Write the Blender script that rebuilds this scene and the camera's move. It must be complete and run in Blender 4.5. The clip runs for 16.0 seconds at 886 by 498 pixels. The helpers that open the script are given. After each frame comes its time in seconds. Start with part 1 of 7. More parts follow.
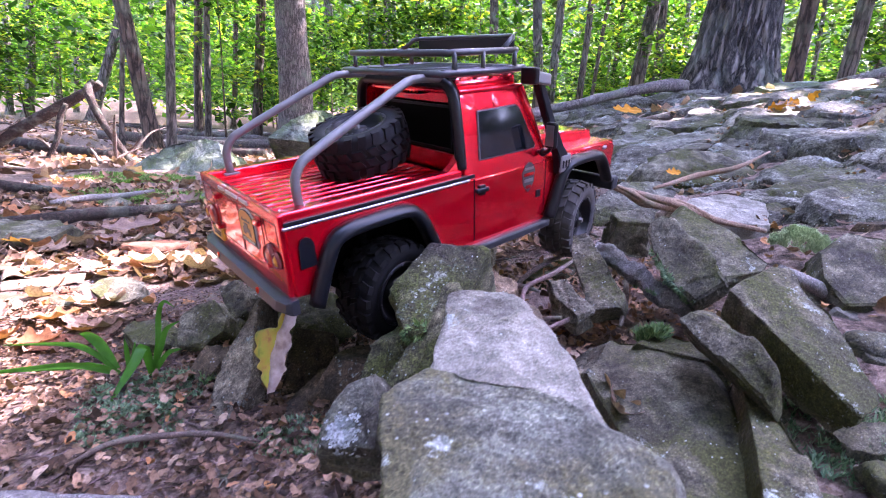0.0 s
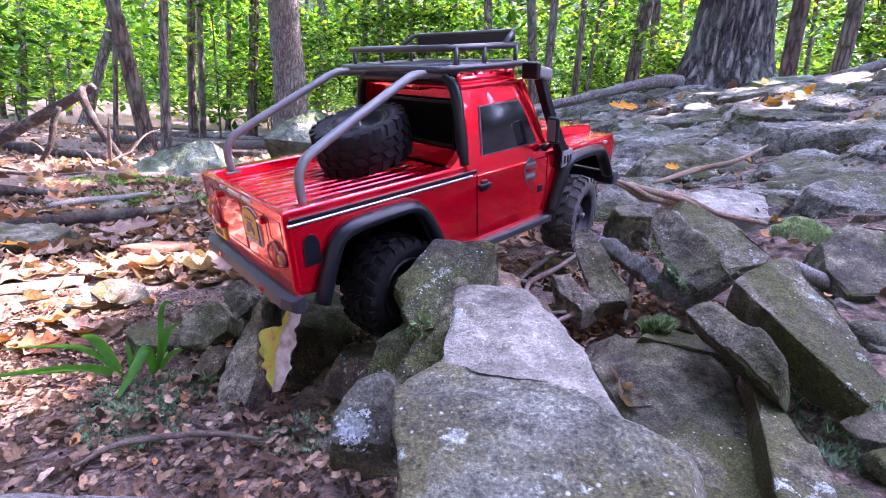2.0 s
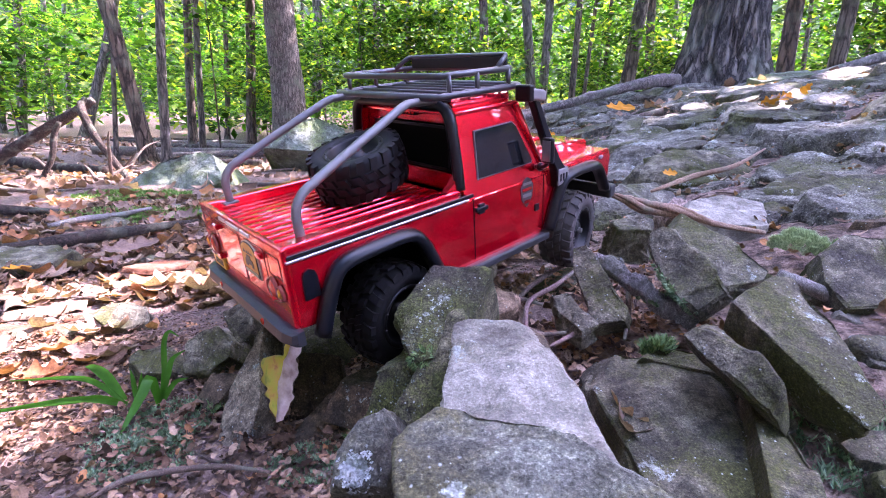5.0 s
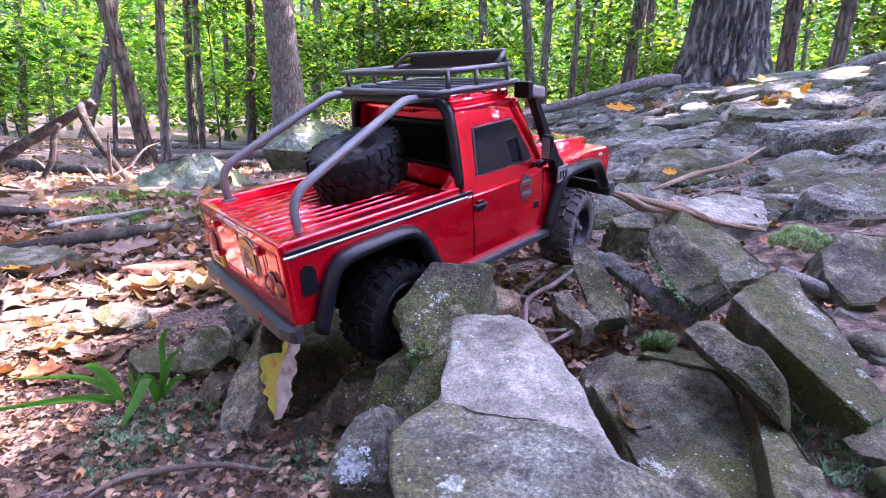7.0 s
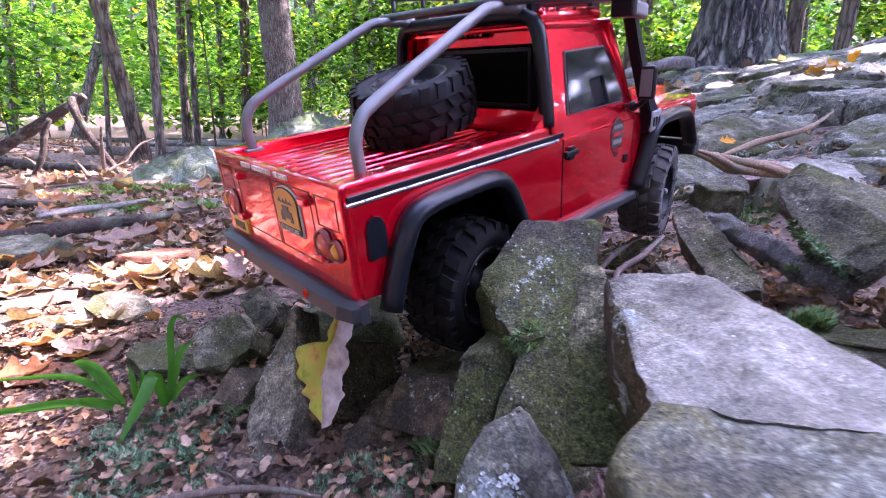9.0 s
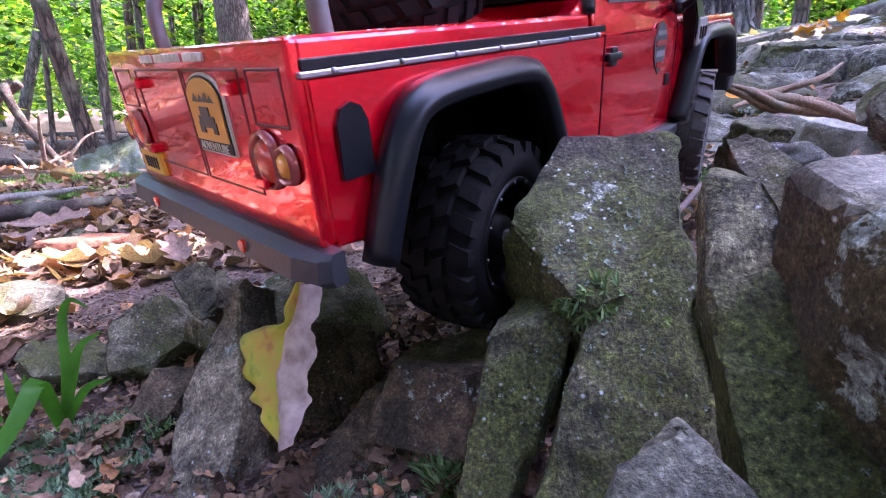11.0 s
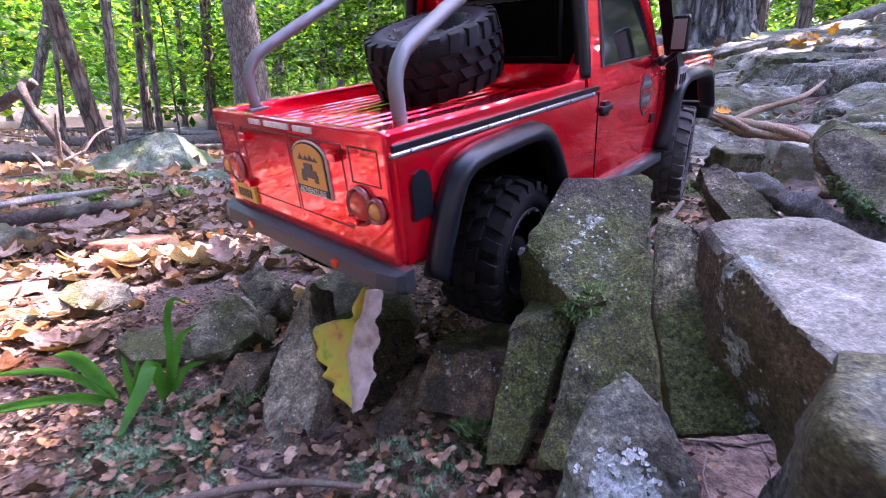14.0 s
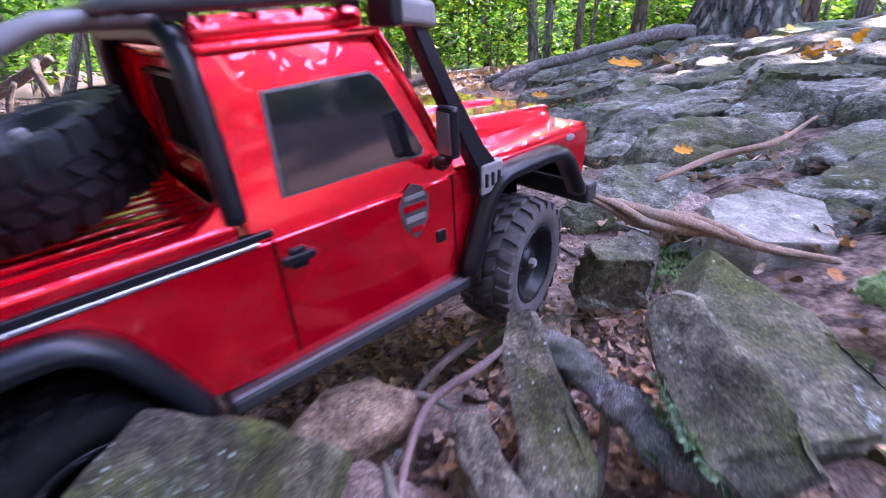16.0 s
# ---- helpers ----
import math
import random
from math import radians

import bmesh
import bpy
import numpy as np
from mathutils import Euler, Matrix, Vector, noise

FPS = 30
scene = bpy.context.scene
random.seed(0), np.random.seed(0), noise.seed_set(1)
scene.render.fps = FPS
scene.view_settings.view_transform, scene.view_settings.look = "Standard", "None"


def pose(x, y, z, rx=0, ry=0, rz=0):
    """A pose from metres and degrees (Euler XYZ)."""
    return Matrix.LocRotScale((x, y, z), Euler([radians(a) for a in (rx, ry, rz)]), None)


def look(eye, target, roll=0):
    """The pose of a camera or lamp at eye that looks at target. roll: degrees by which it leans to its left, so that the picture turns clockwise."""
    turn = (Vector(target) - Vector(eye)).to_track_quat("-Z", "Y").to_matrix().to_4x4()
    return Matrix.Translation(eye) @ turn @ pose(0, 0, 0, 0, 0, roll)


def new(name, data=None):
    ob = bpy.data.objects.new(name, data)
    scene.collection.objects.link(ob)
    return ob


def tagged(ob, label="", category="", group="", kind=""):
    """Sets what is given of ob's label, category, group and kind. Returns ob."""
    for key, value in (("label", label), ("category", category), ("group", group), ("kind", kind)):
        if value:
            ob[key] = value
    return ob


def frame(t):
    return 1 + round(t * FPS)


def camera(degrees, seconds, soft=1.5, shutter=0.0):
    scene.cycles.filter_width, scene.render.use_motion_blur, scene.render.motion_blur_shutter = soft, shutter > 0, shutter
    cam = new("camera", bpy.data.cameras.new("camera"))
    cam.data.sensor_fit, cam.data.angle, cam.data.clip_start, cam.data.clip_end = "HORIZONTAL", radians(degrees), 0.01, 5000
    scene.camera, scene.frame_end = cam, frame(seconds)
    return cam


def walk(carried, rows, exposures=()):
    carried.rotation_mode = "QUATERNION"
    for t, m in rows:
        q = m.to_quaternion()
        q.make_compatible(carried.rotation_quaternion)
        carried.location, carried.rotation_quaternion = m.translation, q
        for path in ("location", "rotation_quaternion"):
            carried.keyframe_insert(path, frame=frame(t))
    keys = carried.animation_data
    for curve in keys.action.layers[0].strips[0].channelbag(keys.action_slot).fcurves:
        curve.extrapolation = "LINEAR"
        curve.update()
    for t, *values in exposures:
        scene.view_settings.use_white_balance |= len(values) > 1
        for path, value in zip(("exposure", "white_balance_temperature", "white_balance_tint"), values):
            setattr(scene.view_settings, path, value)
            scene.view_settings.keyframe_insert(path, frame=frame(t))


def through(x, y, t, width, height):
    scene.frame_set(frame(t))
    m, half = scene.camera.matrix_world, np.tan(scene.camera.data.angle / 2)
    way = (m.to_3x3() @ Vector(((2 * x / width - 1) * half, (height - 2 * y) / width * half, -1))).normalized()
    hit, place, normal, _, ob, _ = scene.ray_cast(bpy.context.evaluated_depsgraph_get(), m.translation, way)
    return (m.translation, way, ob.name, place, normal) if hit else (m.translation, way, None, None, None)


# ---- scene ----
cam = camera(86.0, 16.0, soft=1.0, shutter=0.4)
PATH = [
    (0.0, (0.0000, 0.0000, 0.3000), (-0.0000, 0.9744, 0.0750), 4.00),
    (0.5, (0.0201, 0.0116, 0.3193), (0.0232, 0.9865, 0.0967), 4.23),
    (1.0, (0.0272, 0.0140, 0.3216), (0.0352, 0.9901, 0.1044), 3.89),
    (1.5, (0.0273, 0.0079, 0.3085), (0.0401, 0.9833, 0.0884), 3.79),
    (2.0, (-0.0070, 0.0002, 0.2964), (-0.0003, 0.9742, 0.0697), 3.30),
    (2.5, (-0.0070, 0.0001, 0.3031), (-0.0036, 0.9738, 0.0756), 3.07),
    (3.0, (0.0006, -0.0064, 0.2990), (0.0030, 0.9663, 0.0669), 2.55),
    (3.5, (-0.0061, -0.0030, 0.3123), (-0.0027, 0.9702, 0.0823), 2.31),
    (4.0, (-0.0090, 0.0013, 0.3259), (-0.0062, 0.9760, 0.1024), 2.04),
    (6.5, (0.0054, 0.0037, 0.3138), (0.0078, 0.9779, 0.0878), 1.54),
    (7.0, (-0.0028, 0.0039, 0.3167), (-0.0009, 0.9790, 0.0952), 1.56),
    (7.5, (-0.0256, 0.0002, 0.3140), (-0.0289, 0.9750, 0.0910), 1.52),
    (8.0, (-0.0441, 0.0154, 0.2983), (-0.0528, 0.9898, 0.0736), 1.46),
    (10.5, (-0.1031, 0.2076, 0.2104), (-0.0422, 1.1776, -0.0248), -0.15),
    (11.0, (-0.0958, 0.2083, 0.2015), (-0.0245, 1.1760, -0.0405), -0.02),
    (11.5, (-0.1001, 0.2070, 0.1983), (-0.0242, 1.1733, -0.0477), 0.10),
    (12.0, (-0.0917, 0.2035, 0.2035), (-0.0133, 1.1690, -0.0446), 0.17),
    (12.5, (-0.0940, 0.1979, 0.2037), (-0.0153, 1.1628, -0.0470), 0.10),
    (13.0, (-0.0929, 0.1991, 0.2120), (-0.0125, 1.1639, -0.0385), 0.19),
    (13.5, (-0.1073, 0.1732, 0.2186), (-0.0323, 1.1399, -0.0263), 0.42),
    (14.0, (-0.1212, 0.1327, 0.2345), (-0.0563, 1.0982, -0.0177), 0.12),
    (14.5, (-0.1359, 0.0977, 0.2652), (-0.0853, 1.0627, 0.0080), -0.10),
    (15.0, (-0.0692, 0.0879, 0.3319), (-0.0274, 1.0479, 0.0550), -0.32),
    (15.5, (0.0387, 0.1580, 0.3432), (0.0775, 1.1135, 0.0506), 0.45),
    (16.0, (0.1162, 0.2886, 0.3299), (0.1143, 1.2431, 0.0317), 1.61),
]
walk(cam, [(t, look(eye, target, roll)) for t, eye, target, roll in PATH], [(0.0, 4.78, 6020.0, 48.0), (16.0, 4.78, 6020.0, 48.0)])

# ---- light ----
SUN = Vector((0.50, 0.42, 0.80)).normalized()   # the way to the sun
world = bpy.data.worlds.new("sky")
scene.world = world
world.use_nodes = True
wn = world.node_tree.nodes
sky = wn.new("ShaderNodeTexSky")
sky.sky_type, sky.sun_disc = "NISHITA", False
sky.sun_elevation = math.asin(SUN.z)
sky.sun_rotation = math.atan2(SUN.x, SUN.y)
sky.air_density, sky.dust_density = 1.0, 2.0
wn["Background"].inputs["Strength"].default_value = 0.15
world.node_tree.links.new(sky.outputs[0], wn["Background"].inputs["Color"])
sun_data = bpy.data.lights.new("sun", "SUN")
sun_data.energy, sun_data.angle, sun_data.color = 2.4, radians(0.6), (1.0, 0.93, 0.82)
sun = new("sun", sun_data)
sun.matrix_world = look(SUN * 30, (0, 0, 0))

# ---- materials ----
def material(name):
    m = bpy.data.materials.new(name)
    m.use_nodes = True
    return m, m.node_tree.nodes, m.node_tree.links, m.node_tree.nodes["Principled BSDF"]


def noise_node(nodes, links, coord, scale, detail=4.0, rough=0.6):
    n = nodes.new("ShaderNodeTexNoise")
    n.inputs["Scale"].default_value, n.inputs["Detail"].default_value, n.inputs["Roughness"].default_value = scale, detail, rough
    links.new(coord, n.inputs["Vector"])
    return n


def ramp_node(nodes, links, value, stops):
    r = nodes.new("ShaderNodeValToRGB")
    el = r.color_ramp.elements
    while len(el) < len(stops):
        el.new(0.5)
    for e, (at, c) in zip(el, stops):
        e.position, e.color = at, (*c, 1) if len(c) == 3 else c
    links.new(value, r.inputs["Fac"])
    return r


def mix_node(nodes, links, fac, a, b, mode="MIX"):
    m = nodes.new("ShaderNodeMix")
    m.data_type, m.blend_type = "RGBA", mode
    for value, socket in ((fac, m.inputs[0]), (a, m.inputs[6]), (b, m.inputs[7])):
        if isinstance(value, (int, float)):
            socket.default_value = value
        elif isinstance(value, tuple):
            socket.default_value = (*value, 1)
        else:
            links.new(value, socket)
    return m.outputs[2]


def bump_node(nodes, links, height, strength, distance, bsdf, under=None):
    b = nodes.new("ShaderNodeBump")
    b.inputs["Strength"].default_value, b.inputs["Distance"].default_value = strength, distance
    links.new(height, b.inputs["Height"])
    if under:
        links.new(under, b.inputs["Normal"])
    if bsdf:
        links.new(b.outputs[0], bsdf.inputs["Normal"])
    return b.outputs[0]


def world_coord(nodes):
    return nodes.new("ShaderNodeNewGeometry").outputs["Position"]


def white_points(nodes, links, fac, lo, hi):
    return ramp_node(nodes, links, fac, [(lo, (0, 0, 0)), (hi, (1, 1, 1))]).outputs[0]


def rock_material(name, dark, light, moss, moss_from, lichen_from, zoom=1.0, speckle=0.7):
    m, n, l, b = material(name)
    c = world_coord(n)
    info = n.new("ShaderNodeObjectInfo")
    big, mid, grit, fine = (noise_node(n, l, c, s * zoom, d, r) for s, d, r in ((11, 4, 0.6), (45, 7, 0.68), (170, 5, 0.72), (560, 4, 0.75)))
    col = ramp_node(n, l, mid.outputs[0], [(0.34, dark), (0.50, tuple(0.45 * (p + q) for p, q in zip(dark, light))), (0.64, light)]).outputs[0]
    tint = ramp_node(n, l, info.outputs["Random"], [(0.0, (0.72, 0.70, 0.66)), (0.5, (0.95, 0.96, 0.95)), (1.0, (1.16, 1.13, 1.10))]).outputs[0]
    col = mix_node(n, l, 1.0, col, tint, "MULTIPLY")
    broad = ramp_node(n, l, noise_node(n, l, c, 6 * zoom, 3, 0.5).outputs[0], [(0.32, (0.60, 0.58, 0.55)), (0.68, (1.22, 1.22, 1.22))]).outputs[0]
    col = mix_node(n, l, 1.0, col, broad, "MULTIPLY")
    # moss film, broken up by the grit
    film = n.new("ShaderNodeMath")
    film.operation = "MULTIPLY_ADD"
    film.inputs[1].default_value = 0.35
    l.new(grit.outputs[0], film.inputs[0])
    l.new(big.outputs[0], film.inputs[2])
    mossy = white_points(n, l, film.outputs[0], moss_from + 0.13, moss_from + 0.27)
    col = mix_node(n, l, mossy, col, moss)
    # pale lichen crusts
    li = noise_node(n, l, c, 80 * zoom, 8, 0.74)
    li2 = noise_node(n, l, c, 15 * zoom, 2, 0.5)
    prod = n.new("ShaderNodeMath")
    prod.operation = "MULTIPLY"
    l.new(li.outputs[0], prod.inputs[0])
    l.new(li2.outputs[0], prod.inputs[1])
    crust = white_points(n, l, prod.outputs[0], lichen_from, lichen_from + 0.025)
    col = mix_node(n, l, crust, col, (0.27, 0.30, 0.27))
    stain = noise_node(n, l, c, 7 * zoom, 7, 0.72)
    st = white_points(n, l, stain.outputs[0], 0.53, 0.66)
    col = mix_node(n, l, st, col, mix_node(n, l, grit.outputs[0], (0.014, 0.012, 0.009), (0.060, 0.052, 0.040)))
    gritty = ramp_node(n, l, grit.outputs[0], [(0.34, (0.36, 0.35, 0.33)), (0.48, (0.88, 0.88, 0.87)), (0.66, (1.35, 1.35, 1.33))]).outputs[0]
    col = mix_node(n, l, speckle, col, gritty, "MULTIPLY")
    speck = ramp_node(n, l, fine.outputs[0], [(0.36, (0.18, 0.17, 0.16)), (0.46, (0.80, 0.80, 0.80)), (0.56, (1.10, 1.10, 1.08)), (0.64, (2.3, 2.3, 2.2))]).outputs[0]
    col = mix_node(n, l, speckle, col, speck, "MULTIPLY")
    # crumbs of blue-white lichen in loose swarms
    dots = n.new("ShaderNodeTexVoronoi")
    dots.inputs["Scale"].default_value = 260 * zoom
    l.new(c, dots.inputs["Vector"])
    dot = ramp_node(n, l, dots.outputs["Distance"], [(0.10, (1, 1, 1)), (0.28, (0, 0, 0))]).outputs[0]
    some = white_points(n, l, noise_node(n, l, c, 30 * zoom, 5, 0.7).outputs[0], 0.50, 0.58)
    pick = white_points(n, l, dots.outputs["Color"], 0.66, 0.70)
    some = mix_node(n, l, 1.0, some, pick, "MULTIPLY")
    dot = mix_node(n, l, 1.0, dot, some, "MULTIPLY")
    col = mix_node(n, l, dot, col, (0.40, 0.44, 0.42))
    l.new(col, b.inputs["Base Color"])
    b.inputs["Roughness"].default_value = 0.86
    b.inputs["Specular IOR Level"].default_value = 0.3
    h = bump_node(n, l, mid.outputs[0], 0.8, 0.008 / zoom, None)
    h = bump_node(n, l, grit.outputs[0], 0.7, 0.0020 / zoom, None, h)
    h = bump_node(n, l, fine.outputs[0], 0.6, 0.0007 / zoom, None, h)
    bump_node(n, l, crust, 0.4, 0.0012, b, h)
    return m


rock_grey = rock_material("grey stone", (0.040, 0.037, 0.026), (0.27, 0.25, 0.185), (0.060, 0.064, 0.020), 0.50, 0.372)
rock_pale = rock_material("pale grey stone", (0.17, 0.16, 0.135), (0.37, 0.35, 0.305), (0.16, 0.145, 0.085), 0.60, 0.36, 1.0, 0.40)
rock_lichen = rock_material("lichen-crusted stone", (0.065, 0.066, 0.052), (0.245, 0.26, 0.225), (0.085, 0.080, 0.040), 0.52, 0.335, 0.8, 0.75)
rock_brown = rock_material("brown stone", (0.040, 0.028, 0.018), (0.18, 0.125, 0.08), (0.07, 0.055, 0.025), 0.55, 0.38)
rock_tan = rock_material("brownish grey stone", (0.12, 0.097, 0.070), (0.47, 0.39, 0.295), (0.17, 0.15, 0.07), 0.60, 0.34)
rock_earth = rock_material("tan-brown stone", (0.13, 0.085, 0.055), (0.38, 0.27, 0.19), (0.18, 0.13, 0.07), 0.60, 0.38)
rock_pink = rock_material("pink stone", (0.20, 0.14, 0.12), (0.38, 0.28, 0.25), (0.2, 0.18, 0.12), 0.66, 0.38)
rock_mossy = rock_material("dark mossy stone", (0.034, 0.033, 0.022), (0.23, 0.215, 0.14), (0.058, 0.066, 0.018), 0.47, 0.36, 1.0, 0.95)
rock_slope = rock_material("weathered bedrock", (0.058, 0.056, 0.044), (0.29, 0.285, 0.245), (0.07, 0.076, 0.030), 0.53, 0.36, 0.6, 0.85)
rock_far = rock_material("mossy far stone", (0.11, 0.135, 0.11), (0.28, 0.325, 0.27), (0.11, 0.15, 0.065), 0.48, 0.37, 0.35, 0.6)


def plain(name, colour, rough, metal=0.0, coat=0.0, grain=0.0, grain_scale=400.0, wear=0.0, gloss=0.5):
    m, n, l, b = material(name)
    b.inputs["Specular IOR Level"].default_value = gloss
    b.inputs["Roughness"].default_value, b.inputs["Metallic"].default_value = rough, metal
    b.inputs["Coat Weight"].default_value = coat
    b.inputs["Coat Roughness"].default_value = 0.06
    c = n.new("ShaderNodeTexCoord").outputs["Object"]
    dust = noise_node(n, l, c, 28, 6, 0.7)
    pale = tuple(0.75 * v + 0.25 * 0.35 for v in colour)
    fac = white_points(n, l, dust.outputs[0], 0.52, 0.85)
    mul = n.new("ShaderNodeMath")
    mul.operation, mul.inputs[1].default_value = "MULTIPLY", wear
    l.new(fac, mul.inputs[0])
    l.new(mix_node(n, l, mul.outputs[0], colour, pale), b.inputs["Base Color"])
    if grain:
        bump_node(n, l, noise_node(n, l, c, grain_scale, 3, 0.6).outputs[0], grain, 0.0006, b)
    return m


def paint_material():
    m, n, l, b = material("red metallic paint")
    c = n.new("ShaderNodeTexCoord").outputs["Object"]
    flake = noise_node(n, l, c, 2500, 1, 0.5)
    dust = noise_node(n, l, c, 22, 7, 0.72)
    col = ramp_node(n, l, flake.outputs[0], [(0.3, (0.74, 0.0012, 0.011)), (0.7, (0.88, 0.0020, 0.018))]).outputs[0]
    fac = white_points(n, l, dust.outputs[0], 0.56, 1.3)
    l.new(mix_node(n, l, fac, col, (0.42, 0.04, 0.04)), b.inputs["Base Color"])
    b.inputs["Metallic"].default_value, b.inputs["Roughness"].default_value = 0.74, 0.22
    b.inputs["Coat Weight"].default_value = 1.0
    scratch = noise_node(n, l, c, 60, 8, 0.8)
    r = ramp_node(n, l, scratch.outputs[0], [(0.45, (0.012, 0.012, 0.012)), (0.8, (0.10, 0.10, 0.10))])
    l.new(r.outputs[0], b.inputs["Coat Roughness"])
    return m


red_paint = paint_material()
black_plastic = plain("black textured plastic", (0.0045, 0.0055, 0.008), 0.32, grain=0.15, wear=0.03, gloss=0.25)
grey_plastic = plain("dark grey plastic", (0.018, 0.019, 0.022), 0.45, grain=0.25, wear=0.12)
tyre_rubber = plain("black tyre rubber", (0.007, 0.0068, 0.007), 0.8, grain=0.3, grain_scale=700, wear=0.03, gloss=0.08)
tyre_grey = plain("dust-greyed tyre rubber", (0.006, 0.006, 0.007), 0.6, grain=0.3, grain_scale=700, wear=0.03, gloss=0.18)
tyre_dusty = plain("dusty tyre rubber", (0.052, 0.044, 0.041), 0.85, grain=0.3, grain_scale=700, wear=0.5)
black_rim = plain("black rim", (0.006, 0.006, 0.007), 0.4, wear=0.05, gloss=0.2)
bar_metal = plain("gunmetal painted tube", (0.125, 0.124, 0.122), 0.5, 0.3, grain=0.1, wear=0.4)
rack_metal = plain("dark rack tube", (0.035, 0.036, 0.04), 0.33, 0.2, wear=0.6)
silver = plain("silver trim", (0.30, 0.30, 0.32), 0.3, 0.8, wear=0.3)
dark_glass = plain("dark window", (0.006, 0.007, 0.009), 0.08, 0.0, 0.3, wear=0.06)
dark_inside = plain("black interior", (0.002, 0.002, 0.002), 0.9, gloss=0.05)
red_lens = plain("red lens", (0.60, 0.03, 0.01), 0.15, 0, 0.6)
clear_rim = plain("clear lamp rim", (0.36, 0.05, 0.045), 0.12, 0.2, 0.8)
amber_lens = plain("amber lens", (0.65, 0.22, 0.02), 0.15, 0, 0.6)
yellow_plate = plain("yellow plate", (0.62, 0.36, 0.03), 0.4, wear=0.3)
orange_ink = plain("orange sticker", (0.62, 0.27, 0.03), 0.4)
cream_ink = plain("pale sticker edge", (0.55, 0.53, 0.45), 0.4)
grey_ink = plain("dark sticker", (0.035, 0.030, 0.030), 0.4, wear=0.6)
frame_grey = plain("dark window surround", (0.07, 0.07, 0.075), 0.35, 0.3, wear=0.5)
snorkel_grey = plain("worn grey plastic", (0.16, 0.15, 0.145), 0.5, grain=0.3, wear=0.9)


def leaf_material(name, stops, through=0.5, rough=0.55, veins=0.0):
    m, n, l, b = material(name)
    geo = n.new("ShaderNodeNewGeometry")
    col = ramp_node(n, l, geo.outputs["Random Per Island"], stops).outputs[0]
    blot = noise_node(n, l, geo.outputs["Position"], 45, 4, 0.6)
    shade = ramp_node(n, l, blot.outputs[0], [(0.3, (0.72, 0.72, 0.70)), (0.7, (1.15, 1.12, 1.05))]).outputs[0]
    col = mix_node(n, l, 1.0, col, shade, "MULTIPLY")
    if veins:
        dry = noise_node(n, l, geo.outputs["Position"], 260, 6, 0.7)
        col = mix_node(n, l, veins, col, ramp_node(n, l, dry.outputs[0], [(0.32, (0.30, 0.26, 0.22)), (0.50, (0.95, 0.92, 0.90)), (0.68, (1.45, 1.40, 1.30))]).outputs[0], "MULTIPLY")
        bump_node(n, l, dry.outputs[0], 0.5, 0.0012, b)
    l.new(col, b.inputs["Base Color"])
    b.inputs["Roughness"].default_value = rough
    b.inputs["Specular IOR Level"].default_value = 0.2
    if through:
        tr = n.new("ShaderNodeBsdfTranslucent")
        l.new(mix_node(n, l, 1.0, col, (1.05, 1.3, 0.6), "MULTIPLY"), tr.inputs["Color"])
        mx = n.new("ShaderNodeMixShader")
        mx.inputs[0].default_value = through
        l.new(b.outputs[0], mx.inputs[1])
        l.new(tr.outputs[0], mx.inputs[2])
        l.new(mx.outputs[0], n["Material Output"].inputs["Surface"])
    return m


green_leaf = leaf_material("green tree leaves", [(0.0, (0.010, 0.040, 0.005)), (0.35, (0.028, 0.105, 0.008)), (0.68, (0.085, 0.225, 0.014)), (0.92, (0.26, 0.41, 0.020)), (1.0, (0.46, 0.38, 0.02))], 0.5)
high_leaf = leaf_material("high canopy leaves", [(0.0, (0.05, 0.075, 0.03)), (1.0, (0.10, 0.14, 0.05))], 0.25)
litter_leaf = leaf_material("dead leaves", [(0.0, (0.09, 0.052, 0.034)), (0.3, (0.25, 0.15, 0.105)), (0.6, (0.42, 0.29, 0.22)), (0.75, (0.42, 0.19, 0.08)), (0.82, (0.30, 0.18, 0.125)), (1.0, (0.42, 0.31, 0.245))], 0.15, 0.7, 0.8)
litter_dark = leaf_material("damp dead leaves", [(0.0, (0.028, 0.016, 0.010)), (0.5, (0.115, 0.066, 0.042)), (1.0, (0.27, 0.17, 0.115))], 0.1, 0.7, 0.8)
orange_leaf = leaf_material("orange leaf", [(0.0, (0.62, 0.22, 0.02)), (1.0, (0.70, 0.30, 0.03))], 0.35)
rust_leaf = leaf_material("rusty dead leaf", [(0.0, (0.26, 0.10, 0.045)), (1.0, (0.38, 0.17, 0.08))], 0.2, 0.65, 0.7)
tan_leaf = leaf_material("tan leaf", [(0.0, (0.20, 0.135, 0.115)), (1.0, (0.26, 0.175, 0.145))], 0.2, 0.65, 0.7)
blade_green = leaf_material("green blade", [(0.0, (0.012, 0.085, 0.022)), (0.6, (0.045, 0.17, 0.02)), (1.0, (0.12, 0.24, 0.02))], 0.45, 0.35)
moss_green = leaf_material("moss", [(0.0, (0.05, 0.10, 0.04)), (0.5, (0.11, 0.19, 0.08)), (1.0, (0.22, 0.30, 0.12))], 0.2, 0.8)
moss_sun = leaf_material("fresh green moss", [(0.0, (0.06, 0.14, 0.03)), (0.5, (0.13, 0.26, 0.06)), (1.0, (0.26, 0.40, 0.11))], 0.2, 0.8)
moss_bright = leaf_material("bright cushion moss", [(0.0, (0.24, 0.32, 0.19)), (0.5, (0.38, 0.48, 0.31)), (1.0, (0.54, 0.61, 0.43))], 0.2, 0.85)
